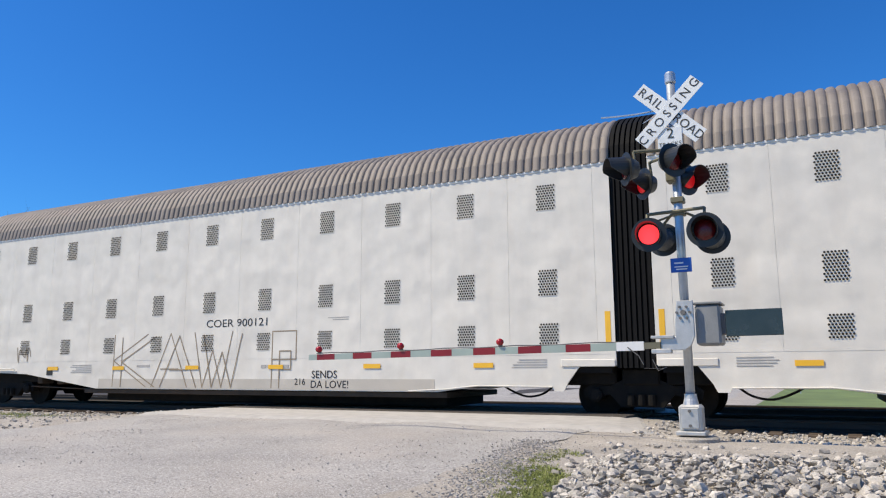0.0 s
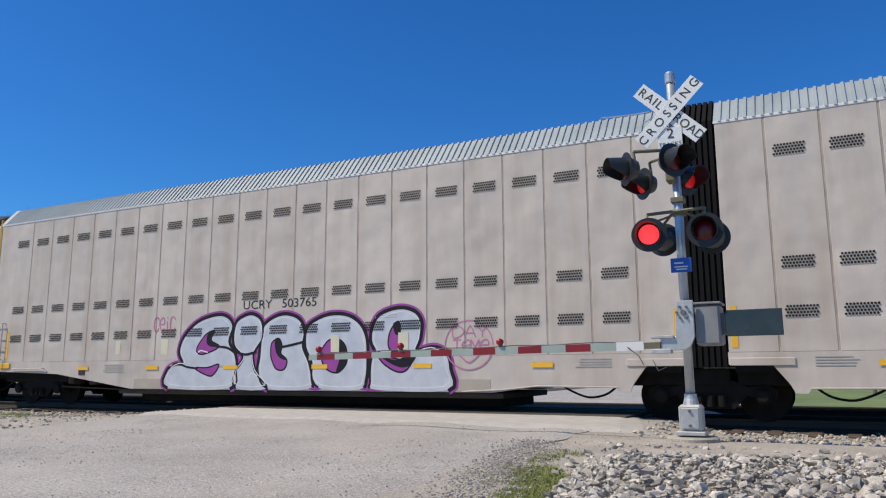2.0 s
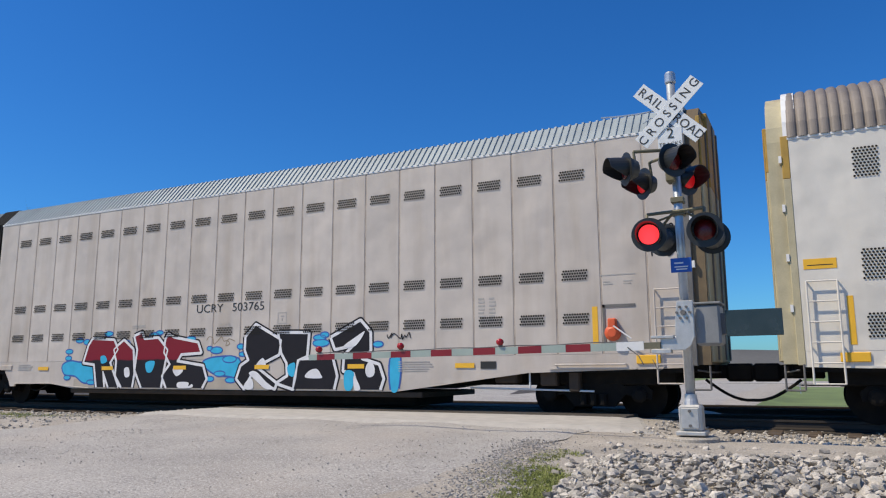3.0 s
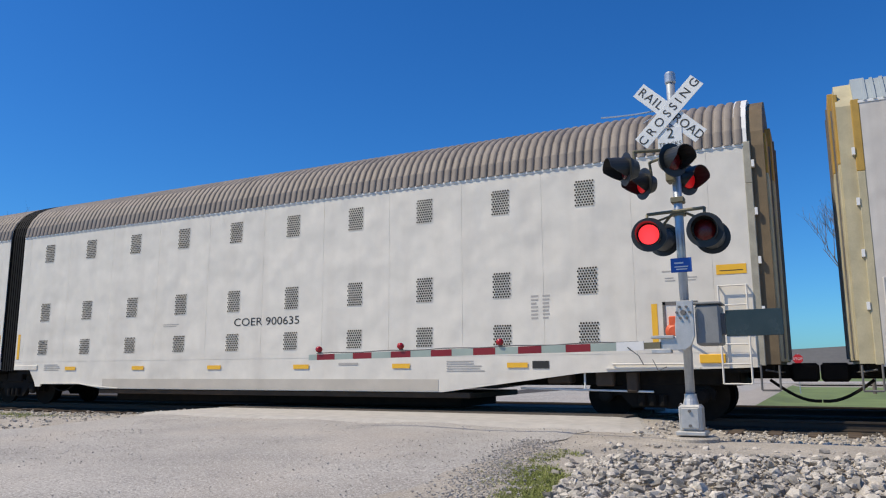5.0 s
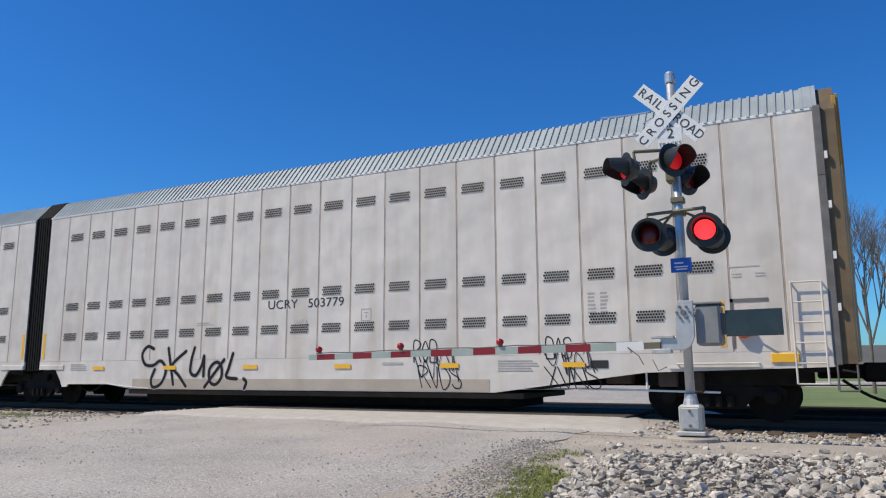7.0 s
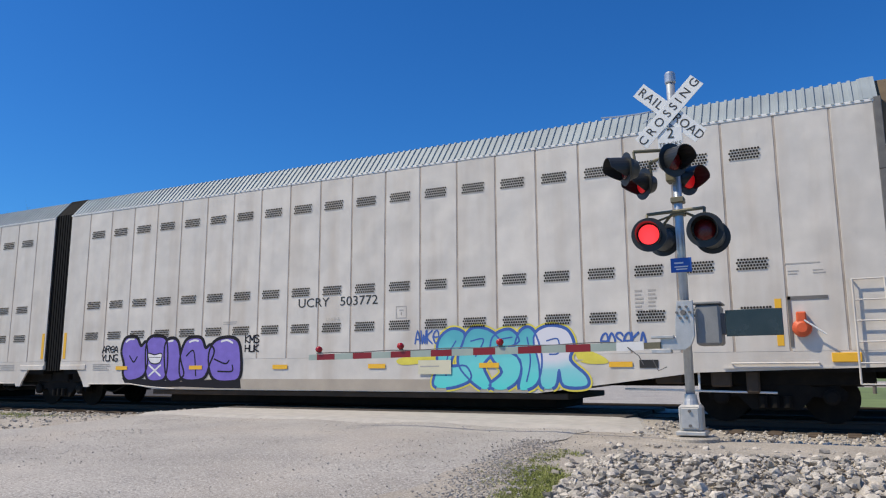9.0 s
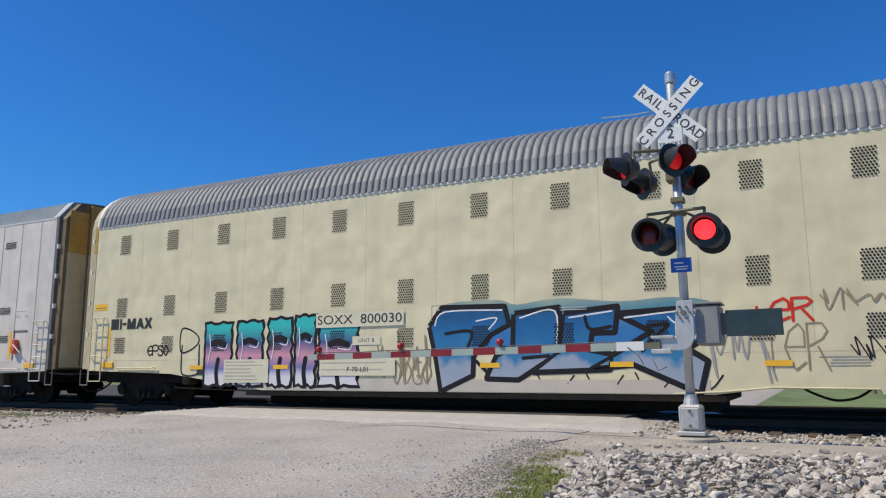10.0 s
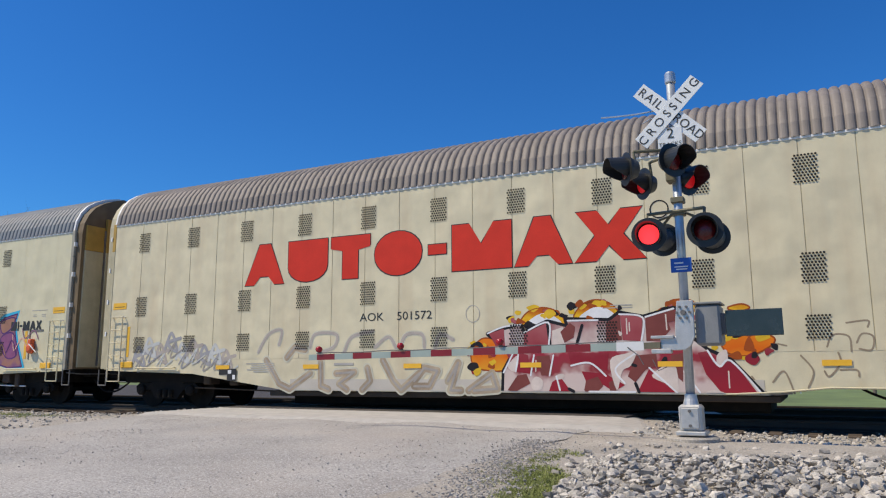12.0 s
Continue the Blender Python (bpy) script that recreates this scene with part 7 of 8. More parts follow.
stroke(w9, "13.70,0.50 14.19,0.50 14.59,0.50", P_WHITE, 0.035, 9)
stroke(w9, "13.04,0.79 13.11,0.52", P_WHITE, 0.035, 9)
stroke(w9, "15.50,0.88 15.76,0.50", P_WHITE, 0.035, 9)
stroke(w9, "12.88,1.86 12.93,1.40", P_BLACK, 0.06, 8)
stroke(w9, "14.37,1.07 14.62,0.99", P_BLACK, 0.06, 8)
stroke(w9, "15.07,0.98 15.18,1.13 15.14,0.84", P_BLACK, 0.06, 8)
stroke(w9, "14.60,0.66 14.66,0.50", P_BLACK, 0.06, 8)
stroke(w9, "13.29,0.55 13.39,0.50", P_BLACK, 0.06, 8)
stroke(w9, "13.47,1.39 13.60,1.79", P_BLACK, 0.06, 8)
stroke(w9, "14.48,1.89 14.48,1.60", P_FROST_PINK, 0.025, 9)
stroke(w9, "15.22,1.94 15.23,1.66", P_FROST_PINK, 0.025, 9)
stroke(w9, "14.53,1.81 14.53,1.65", P_FROST_PINK, 0.025, 9)
stroke(w9, "16.27,0.88 16.27,0.59", P_FROST_PINK, 0.025, 9)
stroke(w9, "12.62,1.11 12.61,0.89", P_FROST_PINK, 0.025, 9)
stroke(w9, "5.65,1.18 6.07,0.62 6.39,0.50 6.99,0.87", P_FADED_EDGE, 0.24, 1, False)
stroke(w9, "5.65,1.18 6.07,0.62 6.39,0.50 6.99,0.87", P_UMBER, 0.16, 4, False)
stroke(w9, "5.65,1.18 6.07,0.62 6.39,0.50 6.99,0.87", P_DULL, 0.05, 7, False)
stroke(w9, "6.28,1.24 6.51,1.48 6.82,1.42", P_FADED_EDGE, 0.24, 1, False)
stroke(w9, "6.28,1.24 6.51,1.48 6.82,1.42", P_UMBER, 0.16, 4, False)
stroke(w9, "6.28,1.24 6.51,1.48 6.82,1.42", P_DULL, 0.05, 7, False)
stroke(w9, "7.28,1.11 7.30,0.57 7.52,0.50", P_FADED_EDGE, 0.24, 1, False)
stroke(w9, "7.28,1.11 7.30,0.57 7.52,0.50", P_UMBER, 0.16, 4, False)
stroke(w9, "7.28,1.11 7.30,0.57 7.52,0.50", P_DULL, 0.05, 7, False)
stroke(w9, "7.73,0.86 8.23,0.89 7.81,0.63 8.03,0.50", P_FADED_EDGE, 0.24, 1, False)
stroke(w9, "7.73,0.86 8.23,0.89 7.81,0.63 8.03,0.50", P_UMBER, 0.16, 4, False)
stroke(w9, "7.73,0.86 8.23,0.89 7.81,0.63 8.03,0.50", P_DULL, 0.05, 7, False)
stroke(w9, "8.58,0.98 8.66,0.69 8.45,0.50", P_FADED_EDGE, 0.24, 1, False)
stroke(w9, "8.58,0.98 8.66,0.69 8.45,0.50", P_UMBER, 0.16, 4, False)
stroke(w9, "8.58,0.98 8.66,0.69 8.45,0.50", P_DULL, 0.05, 7, False)
stroke(w9, "8.99,1.15 9.27,0.69 9.47,0.50 9.93,0.86", P_FADED_EDGE, 0.24, 1, False)
stroke(w9, "8.99,1.15 9.27,0.69 9.47,0.50 9.93,0.86", P_UMBER, 0.16, 4, False)
stroke(w9, "8.99,1.15 9.27,0.69 9.47,0.50 9.93,0.86", P_DULL, 0.05, 7, False)
stroke(w9, "9.80,0.58 10.18,0.58 10.37,0.91 10.05,0.97 9.80,0.69", P_FADED_EDGE, 0.24, 1, False)
stroke(w9, "9.80,0.58 10.18,0.58 10.37,0.91 10.05,0.97 9.80,0.69", P_UMBER, 0.16, 4, False)
stroke(w9, "9.80,0.58 10.18,0.58 10.37,0.91 10.05,0.97 9.80,0.69", P_DULL, 0.05, 7, False)
stroke(w9, "10.62,0.69 10.87,1.08 10.68,0.50 10.93,0.50", P_FADED_EDGE, 0.24, 1, False)
stroke(w9, "10.62,0.69 10.87,1.08 10.68,0.50 10.93,0.50", P_UMBER, 0.16, 4, False)
stroke(w9, "10.62,0.69 10.87,1.08 10.68,0.50 10.93,0.50", P_DULL, 0.05, 7, False)
stroke(w9, "11.11,0.50 11.65,0.86 11.76,0.54 11.23,0.50", P_FADED_EDGE, 0.24, 1, False)
stroke(w9, "11.11,0.50 11.65,0.86 11.76,0.54 11.23,0.50", P_UMBER, 0.16, 4, False)
stroke(w9, "11.11,0.50 11.65,0.86 11.76,0.54 11.23,0.50", P_DULL, 0.05, 7, False)
stroke(w9, "5.39,1.38 5.70,1.81 6.10,1.90 6.03,1.55", P_FADED_EDGE, 0.12, 1)
stroke(w9, "5.39,1.38 5.70,1.81 6.10,1.90 6.03,1.55", P_LILAC, 0.07, 4)
stroke(w9, "6.97,1.47 7.11,1.78 7.71,1.76 7.64,1.46 7.20,1.35", P_FADED_EDGE, 0.12, 1)
stroke(w9, "6.97,1.47 7.11,1.78 7.71,1.76 7.64,1.46 7.20,1.35", P_LILAC, 0.07, 4)
stroke(w9, "7.94,1.34 8.15,1.69 8.71,1.80", P_FADED_EDGE, 0.12, 1)
stroke(w9, "7.94,1.34 8.15,1.69 8.71,1.80", P_LILAC, 0.07, 4)
stroke(w9, "8.78,1.44 9.13,1.67 9.33,1.43", P_FADED_EDGE, 0.12, 1)
stroke(w9, "8.78,1.44 9.13,1.67 9.33,1.43", P_LILAC, 0.07, 4)
stroke(w9, "9.46,1.49 9.60,1.71 9.99,1.70 10.05,1.42", P_FADED_EDGE, 0.12, 1)
stroke(w9, "9.46,1.49 9.60,1.71 9.99,1.70 10.05,1.42", P_LILAC, 0.07, 4)
stroke(w9, "10.31,1.36 10.44,1.69 10.75,1.57", P_FADED_EDGE, 0.12, 1)
stroke(w9, "10.31,1.36 10.44,1.69 10.75,1.57", P_LILAC, 0.07, 4)
stroke(w9, "1.00,1.16 1.21,1.58 1.45,1.09 1.08,1.30 1.57,1.43", P_GREY, 0.09, 1)
stroke(w9, "1.11,1.02 1.38,1.33 1.22,0.91 1.69,1.15", P_DULL, 0.035, 4)
stroke(w9, "1.39,1.40 1.60,1.81 1.84,1.32 1.48,1.54 1.96,1.67", P_PALE, 0.09, 4)
stroke(w9, "1.50,1.26 1.77,1.57 1.61,1.15 2.08,1.39", P_GREY, 0.035, 7)
stroke(w9, "1.82,1.22 2.03,1.63 2.26,1.15 1.91,1.36 2.38,1.49", P_LILAC, 0.09, 1)
stroke(w9, "1.93,1.08 2.19,1.39 2.03,0.98 2.49,1.21", P_PALE, 0.035, 4)
stroke(w9, "2.20,1.52 2.41,1.93 2.63,1.45 2.29,1.66 2.75,1.79", P_GREY, 0.09, 4)
stroke(w9, "2.31,1.39 2.57,1.69 2.41,1.28 2.86,1.51", P_DULL, 0.035, 7)
stroke(w9, "2.62,1.25 2.82,1.65 3.04,1.17 2.70,1.38 3.16,1.51", P_PALE, 0.09, 1)
stroke(w9, "2.72,1.11 2.98,1.41 2.82,1.01 3.27,1.24", P_GREY, 0.035, 4)
stroke(w9, "3.00,1.34 3.20,1.74 3.42,1.27 3.09,1.48 3.53,1.60", P_LILAC, 0.09, 4)
stroke(w9, "3.10,1.21 3.36,1.51 3.20,1.11 3.64,1.33", P_PALE, 0.035, 7)
stroke(w9, "3.40,1.17 3.60,1.57 3.80,1.10 3.48,1.30 3.92,1.43", P_GREY, 0.09, 1)
stroke(w9, "3.50,1.04 3.75,1.33 3.59,0.94 4.02,1.17", P_DULL, 0.035, 4)
stroke(w9, "3.77,1.20 3.97,1.59 4.17,1.13 3.85,1.33 4.28,1.46", P_PALE, 0.09, 4)
stroke(w9, "3.87,1.07 4.11,1.36 3.96,0.97 4.38,1.19", P_GREY, 0.035, 7)
stroke(w9, "4.15,1.05 4.34,1.44 4.54,0.99 4.23,1.18 4.65,1.31", P_LILAC, 0.09, 1)
stroke(w9, "4.24,0.92 4.49,1.21 4.34,0.83 4.75,1.05", P_PALE, 0.035, 4)
stroke(w9, "16.94,1.16 17.04,1.35 17.25,1.32", P_TAN, 0.03, 1)
stroke(w9, "17.88,1.29 17.98,1.49 18.22,1.46 18.24,1.21", P_TAN, 0.03, 1)
stroke(w9, "18.33,1.35 18.42,1.50 18.58,1.45 18.54,1.23 18.36,1.25", P_TAN, 0.03, 1)
stroke(w9, "17.81,0.88 17.88,0.79 18.06,1.01 18.04,1.19", P_TAN, 0.03, 1)
stroke(w9, "18.05,0.90 18.29,0.90 18.32,0.79", P_TAN, 0.03, 1)
stroke(w9, "16.65,0.79 16.89,0.50 17.28,0.50", P_TAN, 0.03, 1)
stroke(w9, "16.99,0.69 17.18,0.88 17.32,0.50", P_TAN, 0.03, 1)
stroke(w9, "18.20,1.69 18.52,1.72 18.51,1.61", P_TAN, 0.03, 1)
stroke(w9, "17.46,1.15 17.64,0.88 17.54,0.60", P_TAN, 0.03, 1)

# licks and sparks round the flames
spark = random.Random(21)
for cx, cz, rx, rz in ((12.55, 1.95, 0.55, 0.2), (13.85, 2.05, 0.6, 0.22), (11.4, 1.15, 0.35, 0.35), (16.55, 1.35, 0.5, 0.25), (15.5, 2.0, 0.3, 0.15)):
    for i in range(16):
        a = spark.uniform(0, 6.28)
        x, z = cx + rx * spark.uniform(0.5, 1.15) * math.cos(a), cz + rz * spark.uniform(0.5, 1.2) * math.sin(a)
        q = spark.uniform(0.05, 0.14)
        lick = " ".join("%.3f,%.3f" % (x + q * spark.uniform(0.4, 1.3) * math.cos(b * 1.05), z + q * spark.uniform(0.3, 1.0) * math.sin(b * 1.05)) for b in range(6))
        shape(w9, lick, (P_EMBER, P_SUNNY, P_BLACK, P_RED, P_SUNNY)[i % 5], 1 if i % 5 == 1 else 2)

# stencilled words and boxed marks
def stencil(car, text, x, z, h, material=None):
    return lettering("stencilled_words", text, h / 0.72, material or FAINT_PAINT, car, pose(x, -0.014, z, 90), "small stencilled words", spread=1.1)


def boxed_mark(car, x, z, size):
    bm = bmesh.new()
    ribbon(bm, [Vector((x + a * size, z + b * size)) for a, b in ((-1, -1), (1, -1), (1, 1), (-1, 1), (-1, -1))], 0.018, -0.004)
    box(bm, x - 0.4 * size, x + 0.4 * size, -0.006, -0.004, z + 0.3 * size, z + 0.45 * size)
    box(bm, x - 0.1 * size, x + 0.1 * size, -0.006, -0.004, z - 0.5 * size, z)
    return part("boxed_mark", bm, FAINT_PAINT, car, "faint boxed stencil")


for car, text, x, z in ((w3, "UNIT B", 9.55, 2.1), (w6, "UNIT A", 9.6, 2.11), (w5, "UNIT B", 9.6, 2.09)):
    stencil(car, text, x, z, 0.08)
    boxed_mark(car, x + 1.85, z + 0.1, 0.13)
for car, text, x, z in ((w7, "UNIT B", 9.31, 1.6), (w8, "UNIT A", 9.44, 1.59)):
    polygon(car, "mark_patch", [(x - 0.38, z - 0.1), (x + 0.38, z - 0.1), (x + 0.38, z + 0.1), (x - 0.38, z + 0.1)], PLATE, -0.0125)
    stencil(car, text, x, z, 0.09, BLACK_PAINT)
boxed_mark(w7, 11.15, 2.16, 0.16)
stencil(w7, "F-70-L01", 9.1, 0.95, 0.11, BLACK_PAINT).location.y = -0.034
stencil(w8, "F-70-L01", 12.0, 0.97, 0.11, BLACK_PAINT).location.y = -0.07
bm = bmesh.new()
ribbon(bm, [Vector((11.22 + 0.16 * math.cos(a / 4), 2.11 + 0.18 * math.sin(a / 4))) for a in range(26)], 0.014, -0.004)
part("round_mark", bm, FAINT_PAINT, w9, "faint round stencil")
plate = part("data_plate", boxes((4.42, 4.72, -0.02, -0.015, 0.68, 0.98)), BLACK_PAINT, w9, "black and white data plate")
part("plate_bars", boxes((4.45, 4.56, -0.023, -0.0205, 0.86, 0.95), (4.6, 4.69, -0.023, -0.0205, 0.72, 0.83)), WHITE_PAINT, plate)


# brown stencilled load notes, as short bars
for car, x in ((c1[0], 12.2), (c3[0], 12.2), (c4[0], 7.9), (c2[0], 9.2)):
    part("load_bars", boxes((x, x + 0.16, -0.005, 0.0, 1.0, 1.07), (x + 0.2, x + 0.42, -0.005, 0.0, 1.0, 1.07), (x + 0.5, x + 0.85, -0.005, 0.0, 1.0, 1.07)), FAINT_PAINT, car)


# ---- crossing signal ----
LEAN = Matrix.Rotation(radians(-0.4), 4, (0, 1, 0))
BASE = Vector((-1.6, -3.75, 0.03))
signal = thing("crossing_signal", "railroad crossing signal mast with crossbuck and red flashing lamps", "crossing signal", m=Matrix.Translation(BASE) @ LEAN)
bm = turned(bmesh.new(), [(0.062, 0.4), (0.062, 5.0)], seg=20)
part("mast", bm, GALV, signal, "galvanised steel mast", True)
bm = turned(bmesh.new(), [(0.07, 4.98), (0.078, 5.0), (0.078, 5.12), (0.06, 5.15)], seg=20)
part("mast_cap", bm, GALV, signal, smooth=False)
bm = boxes((-0.15, 0.15, -0.15, 0.15, 0.06, 0.42), bev=0.035)
box(bm, -0.19, 0.19, -0.19, 0.19, 0.02, 0.075, bev=0.01)
turned(bm, [(0.11, 0.4), (0.085, 0.5), (0.08, 0.56)], seg=16)
part("junction_base", bm, CAST_ALU, signal, "cast aluminium junction base")
bm = boxes((-0.125, 0.125, -0.175, -0.145, 0.1, 0.39), bev=0.02)
part("junction_cover", bm, CAST_ALU, signal)
for z in (0.15, 0.34):
    part("bolt", turned(bmesh.new(), [(0.02, 0.0), (0.02, 0.03)], pose(0, -0.172, z, 90), 8), DARK_POST, signal)

# crossbuck: two blades with black letters
def blade(angle, text, y):
    m = pose(-0.03, y, 4.52, 90, 0, 0) @ pose(0, 0, 0, 0, 0, angle)
    bm = boxes((-0.585, 0.585, -0.115, 0.115, -0.004, 0.004), bev=0.002)
    b = link("crossbuck_blade", mesh_of(bm, SIGN_WHITE, "crossbuck_blade"), signal, m, "white blade lettered in black")
    return b
b1 = blade(-45, "RAIL", -0.085)
b2 = blade(45, "CROSSING", -0.11)
lettering("letters", "RAIL", 0.18, BLACK_PAINT, b1, pose(-0.35, 0, 0.008), spread=1.2)
lettering("letters", "ROAD", 0.18, BLACK_PAINT, b1, pose(0.355, 0, 0.008), spread=1.02)
lettering("letters", "CROSSING", 0.18, BLACK_PAINT, b2, pose(0.0, 0, 0.008), spread=1.5)
bm = boxes((-0.21, 0.13, -0.10, -0.092, 4.0, 4.29), bev=0.003)
plate = part("track_count_sign", bm, SIGN_WHITE, signal, "white plate that counts the tracks")
lettering("numeral", "2", 0.21, BLACK_PAINT, plate, pose(-0.03, -0.106, 4.2, 90))
lettering("letters", "TRACKS", 0.085, BLACK_PAINT, plate, pose(-0.04, -0.106, 4.045, 90))
part("blue_plate", boxes((-0.14, 0.14, -0.085, -0.075, 2.21, 2.41), bev=0.006), SIGN_BLUE, signal, "small blue notice plate")
bm = boxes((-0.09, 0.03, -0.09, -0.087, 2.33, 2.35), (-0.09, 0.09, -0.09, -0.087, 2.28, 2.295), (-0.07, 0.08, -0.09, -0.087, 2.245, 2.26))
part("plate_bars", bm, WHITE_PAINT, signal)
for z in (3.8, 3.2, 3.02):
    part("bracket_clamp", boxes((-0.09, 0.09, -0.09, 0.09, z, z + 0.08), bev=0.01), OLIVE, signal)
part("terminal_box", boxes((-0.13, 0.0, -0.14, 0.08, 3.5, 3.68), bev=0.02), OLIVE, signal, "olive terminal box")

GLOWS = {}


def lamp(at, face, up_tilt, key, lit_mat, lens_r=0.146):
    """A hooded lamp head at a place on the mast, looking along face (degrees about z, 0 looks along -y)."""
    m = Matrix.Translation(at) @ pose(0, 0, 0, up_tilt, 0, face)
    bm = turned(bmesh.new(), [(0.24, 0.0), (0.24, 0.006)], pose(0, 0.0, 0, 90), 30)
    head = link("lamp_background", mesh_of(bm, LAMP_BLACK, "lamp_background"), signal, m, "round black lamp background")
    bm = turned(bmesh.new(), [(0.17, 0.0), (0.165, -0.06), (0.12, -0.16), (0.06, -0.19)], pose(0, 0.0, 0, 90), 22)
    part("lamp_housing", bm, LAMP_GREY, head)
    bm = turned(bmesh.new(), [(lens_r, 0.008), (lens_r * 0.97, 0.02), (lens_r * 0.6, 0.035), (0.01, 0.042)], pose(0, 0.0, 0, 90), 22)
    part("lens", bm, LENS_DARK, head, "dark red lens", True)
    # hood: open below, longest on top
    bm = bmesh.new()
    n = 18
    inner, outer = [], []
    for i in range(n + 1):
        a = radians(-45 + 270 * i / n)
        reach = 0.05 + 0.235 * min(1.0, 1.9 * max(0.0, math.sin(math.pi * i / n)))
        c, s = math.cos(a), math.sin(a)
        for r, store in ((0.160, inner), (0.168, outer)):
            store.append((bm.verts.new((r * c, -0.004, r * s)), bm.verts.new((r * 1.02 * c, -reach, r * 1.02 * s - 0.02))))
    for store in (inner, outer):
        for p, q in zip(store, store[1:]):
            bm.faces.new((p[0], q[0], q[1], p[1]))
    for p, q, r, s in zip(inner, inner[1:], outer, outer[1:]):
        bm.faces.new((p[1], q[1], s[1], r[1]))
    bmesh.ops.recalc_face_normals(bm, faces=bm.faces[:])
    part("hood", bm, LAMP_BLACK, head, "black hood")
    if key:
        bm = turned(bmesh.new(), [(lens_r * 0.96, 0.0), (lens_r * 0.9, 0.012), (lens_r * 0.5, 0.026), (0.01, 0.03)], pose(0, 0.0, 0, 90), 22)
        g = part("lens_glow", bm, lit_mat, head, "glowing red lens", True)
        GLOWS.setdefault(key, []).append(g)
    return head


# lower pair looks down the road, with a second pair back to back
lamp(Vector((-0.37, -0.30, 2.735)), 6, 0, "L", LENS_LIT)
lamp(Vector((0.37, -0.30, 2.735)), 4, 0, "R", LENS_LIT)
lamp(Vector((-0.27, 0.25, 2.74)), 172, 0, "", LENS_LIT)
lamp(Vector((0.40, 0.25, 2.72)), 184, 0, "", LENS_LIT)
part("crossarm", rods(((-0.42, -0.1, 3.06), (0.36, -0.1, 3.08), 0.024), ((-0.42, -0.1, 3.06), (-0.40, -0.24, 2.9), 0.02), ((0.36, -0.1, 3.08), (0.37, -0.24, 2.95), 0.02), ((-0.30, 0.02, 2.98), (0.0, 0.0, 3.06), 0.016), ((-0.28, 0.15, 2.9), (-0.1, 0.0, 3.05), 0.02), ((0.42, 0.15, 2.9), (0.1, 0.0, 3.05), 0.02)), OLIVE, signal, "crossarm of the lower lamps")
# upper pairs look along the side road
lamp(Vector((-0.63, -0.35, 3.70)), -56, 0, "R2", LENS_DIM)
lamp(Vector((-0.53, 0.35, 3.63)), -48, 0, "L2", LENS_DIM)
lamp(Vector((0.02, -0.35, 3.74)), 50, 0, "R2", LENS_DIM)
lamp(Vector((0.09, 0.35, 3.62)), 56, 0, "L2", LENS_DIM)
part("crossarm", rods(((-0.52, -0.3, 3.95), (0.05, -0.05, 3.97), 0.026), ((-0.42, 0.3, 3.93), (0.05, 0.05, 3.97), 0.024), ((-0.52, -0.3, 3.95), (-0.50, -0.3, 3.7), 0.02), ((-0.42, 0.3, 3.93), (-0.40, 0.33, 3.7), 0.02), ((0.0, -0.1, 3.8), (0.05, -0.33, 3.75), 0.024), ((0.05, 0.1, 3.7), (0.13, 0.3, 3.68), 0.024)), OLIVE, signal, "crossarm of the upper lamps")
bm = bmesh.new()
pipe(bm, [(-1.02, -0.05, 4.62), (-0.8, -0.05, 4.60), (-0.5, -0.04, 4.59), (-0.25, -0.03, 4.60), (-0.02, -0.03, 4.62)], 0.012)
pipe(bm, [(-0.42, -0.02, 4.44), (-0.3, -0.02, 4.5), (-0.15, -0.02, 4.46), (-0.05, -0.02, 4.3)], 0.008)
part("cable_conduit", bm, GALV, signal)

# gate mechanism and arm
bm = boxes((0.15, 0.47, -0.2, 0.27, 1.2, 1.74), bev=0.03)
box(bm, 0.13, 0.49, -0.22, 0.29, 1.745, 1.775, bev=0.008)
mech = part("gate_mechanism", bm, MECH_SHADED_GREY, signal, "cast aluminium gate mechanism box")
bm = prism(bmesh.new(), [(-0.30, 1.14), (0.02, 1.14), (0.10, 1.2), (0.15, 1.32), (0.15, 1.80), (-0.06, 1.80), (-0.10, 1.45), (-0.10, 1.32), (-0.30, 1.30)], -0.30, -0.25)
bmesh.ops.bevel(bm, geom=bm.edges[:], offset=0.008, segments=1, affect="EDGES")
arm_plate = part("arm_bracket", bm, CAST_ALU, signal, "cast arm bracket plate")
for k in range(6):
    a = k * math.pi / 3
    part("bolt", turned(bmesh.new(), [(0.018, 0.0), (0.018, 0.025)], pose(0.02 + 0.085 * math.cos(a), -0.3, 1.64 + 0.085 * math.sin(a), 90), 6), DARK_POST, arm_plate)
part("bolt", turned(bmesh.new(), [(0.035, 0.0), (0.035, 0.03)], pose(0.02, -0.3, 1.64, 90), 8), DARK_POST, arm_plate)
part("counterweight_bracket", boxes((0.46, 0.58, -0.118, 0.05, 1.34, 1.62), bev=0.01), DARK_POST, signal)
part("counterweight_plate", boxes((0.53, 1.22, -0.15, -0.12, 1.31, 1.655), bev=0.006), BLADE_GREY, signal, "smoky grey counterweight plate")
part("clamp_bracket", boxes((-0.42, -0.16, -0.34, -0.2, 1.10, 1.16), (-0.42, -0.12, -0.34, -0.2, 1.30, 1.34), bev=0.008), CAST_ALU, signal)
pad = tagged(part("mast_footing", turned(bmesh.new(), [(0.34, -0.13), (0.34, -0.02), (0.31, 0.0)], Matrix.Translation(BASE), 28), DUST), "round concrete footing under the signal mast", "footing", kind="structure")

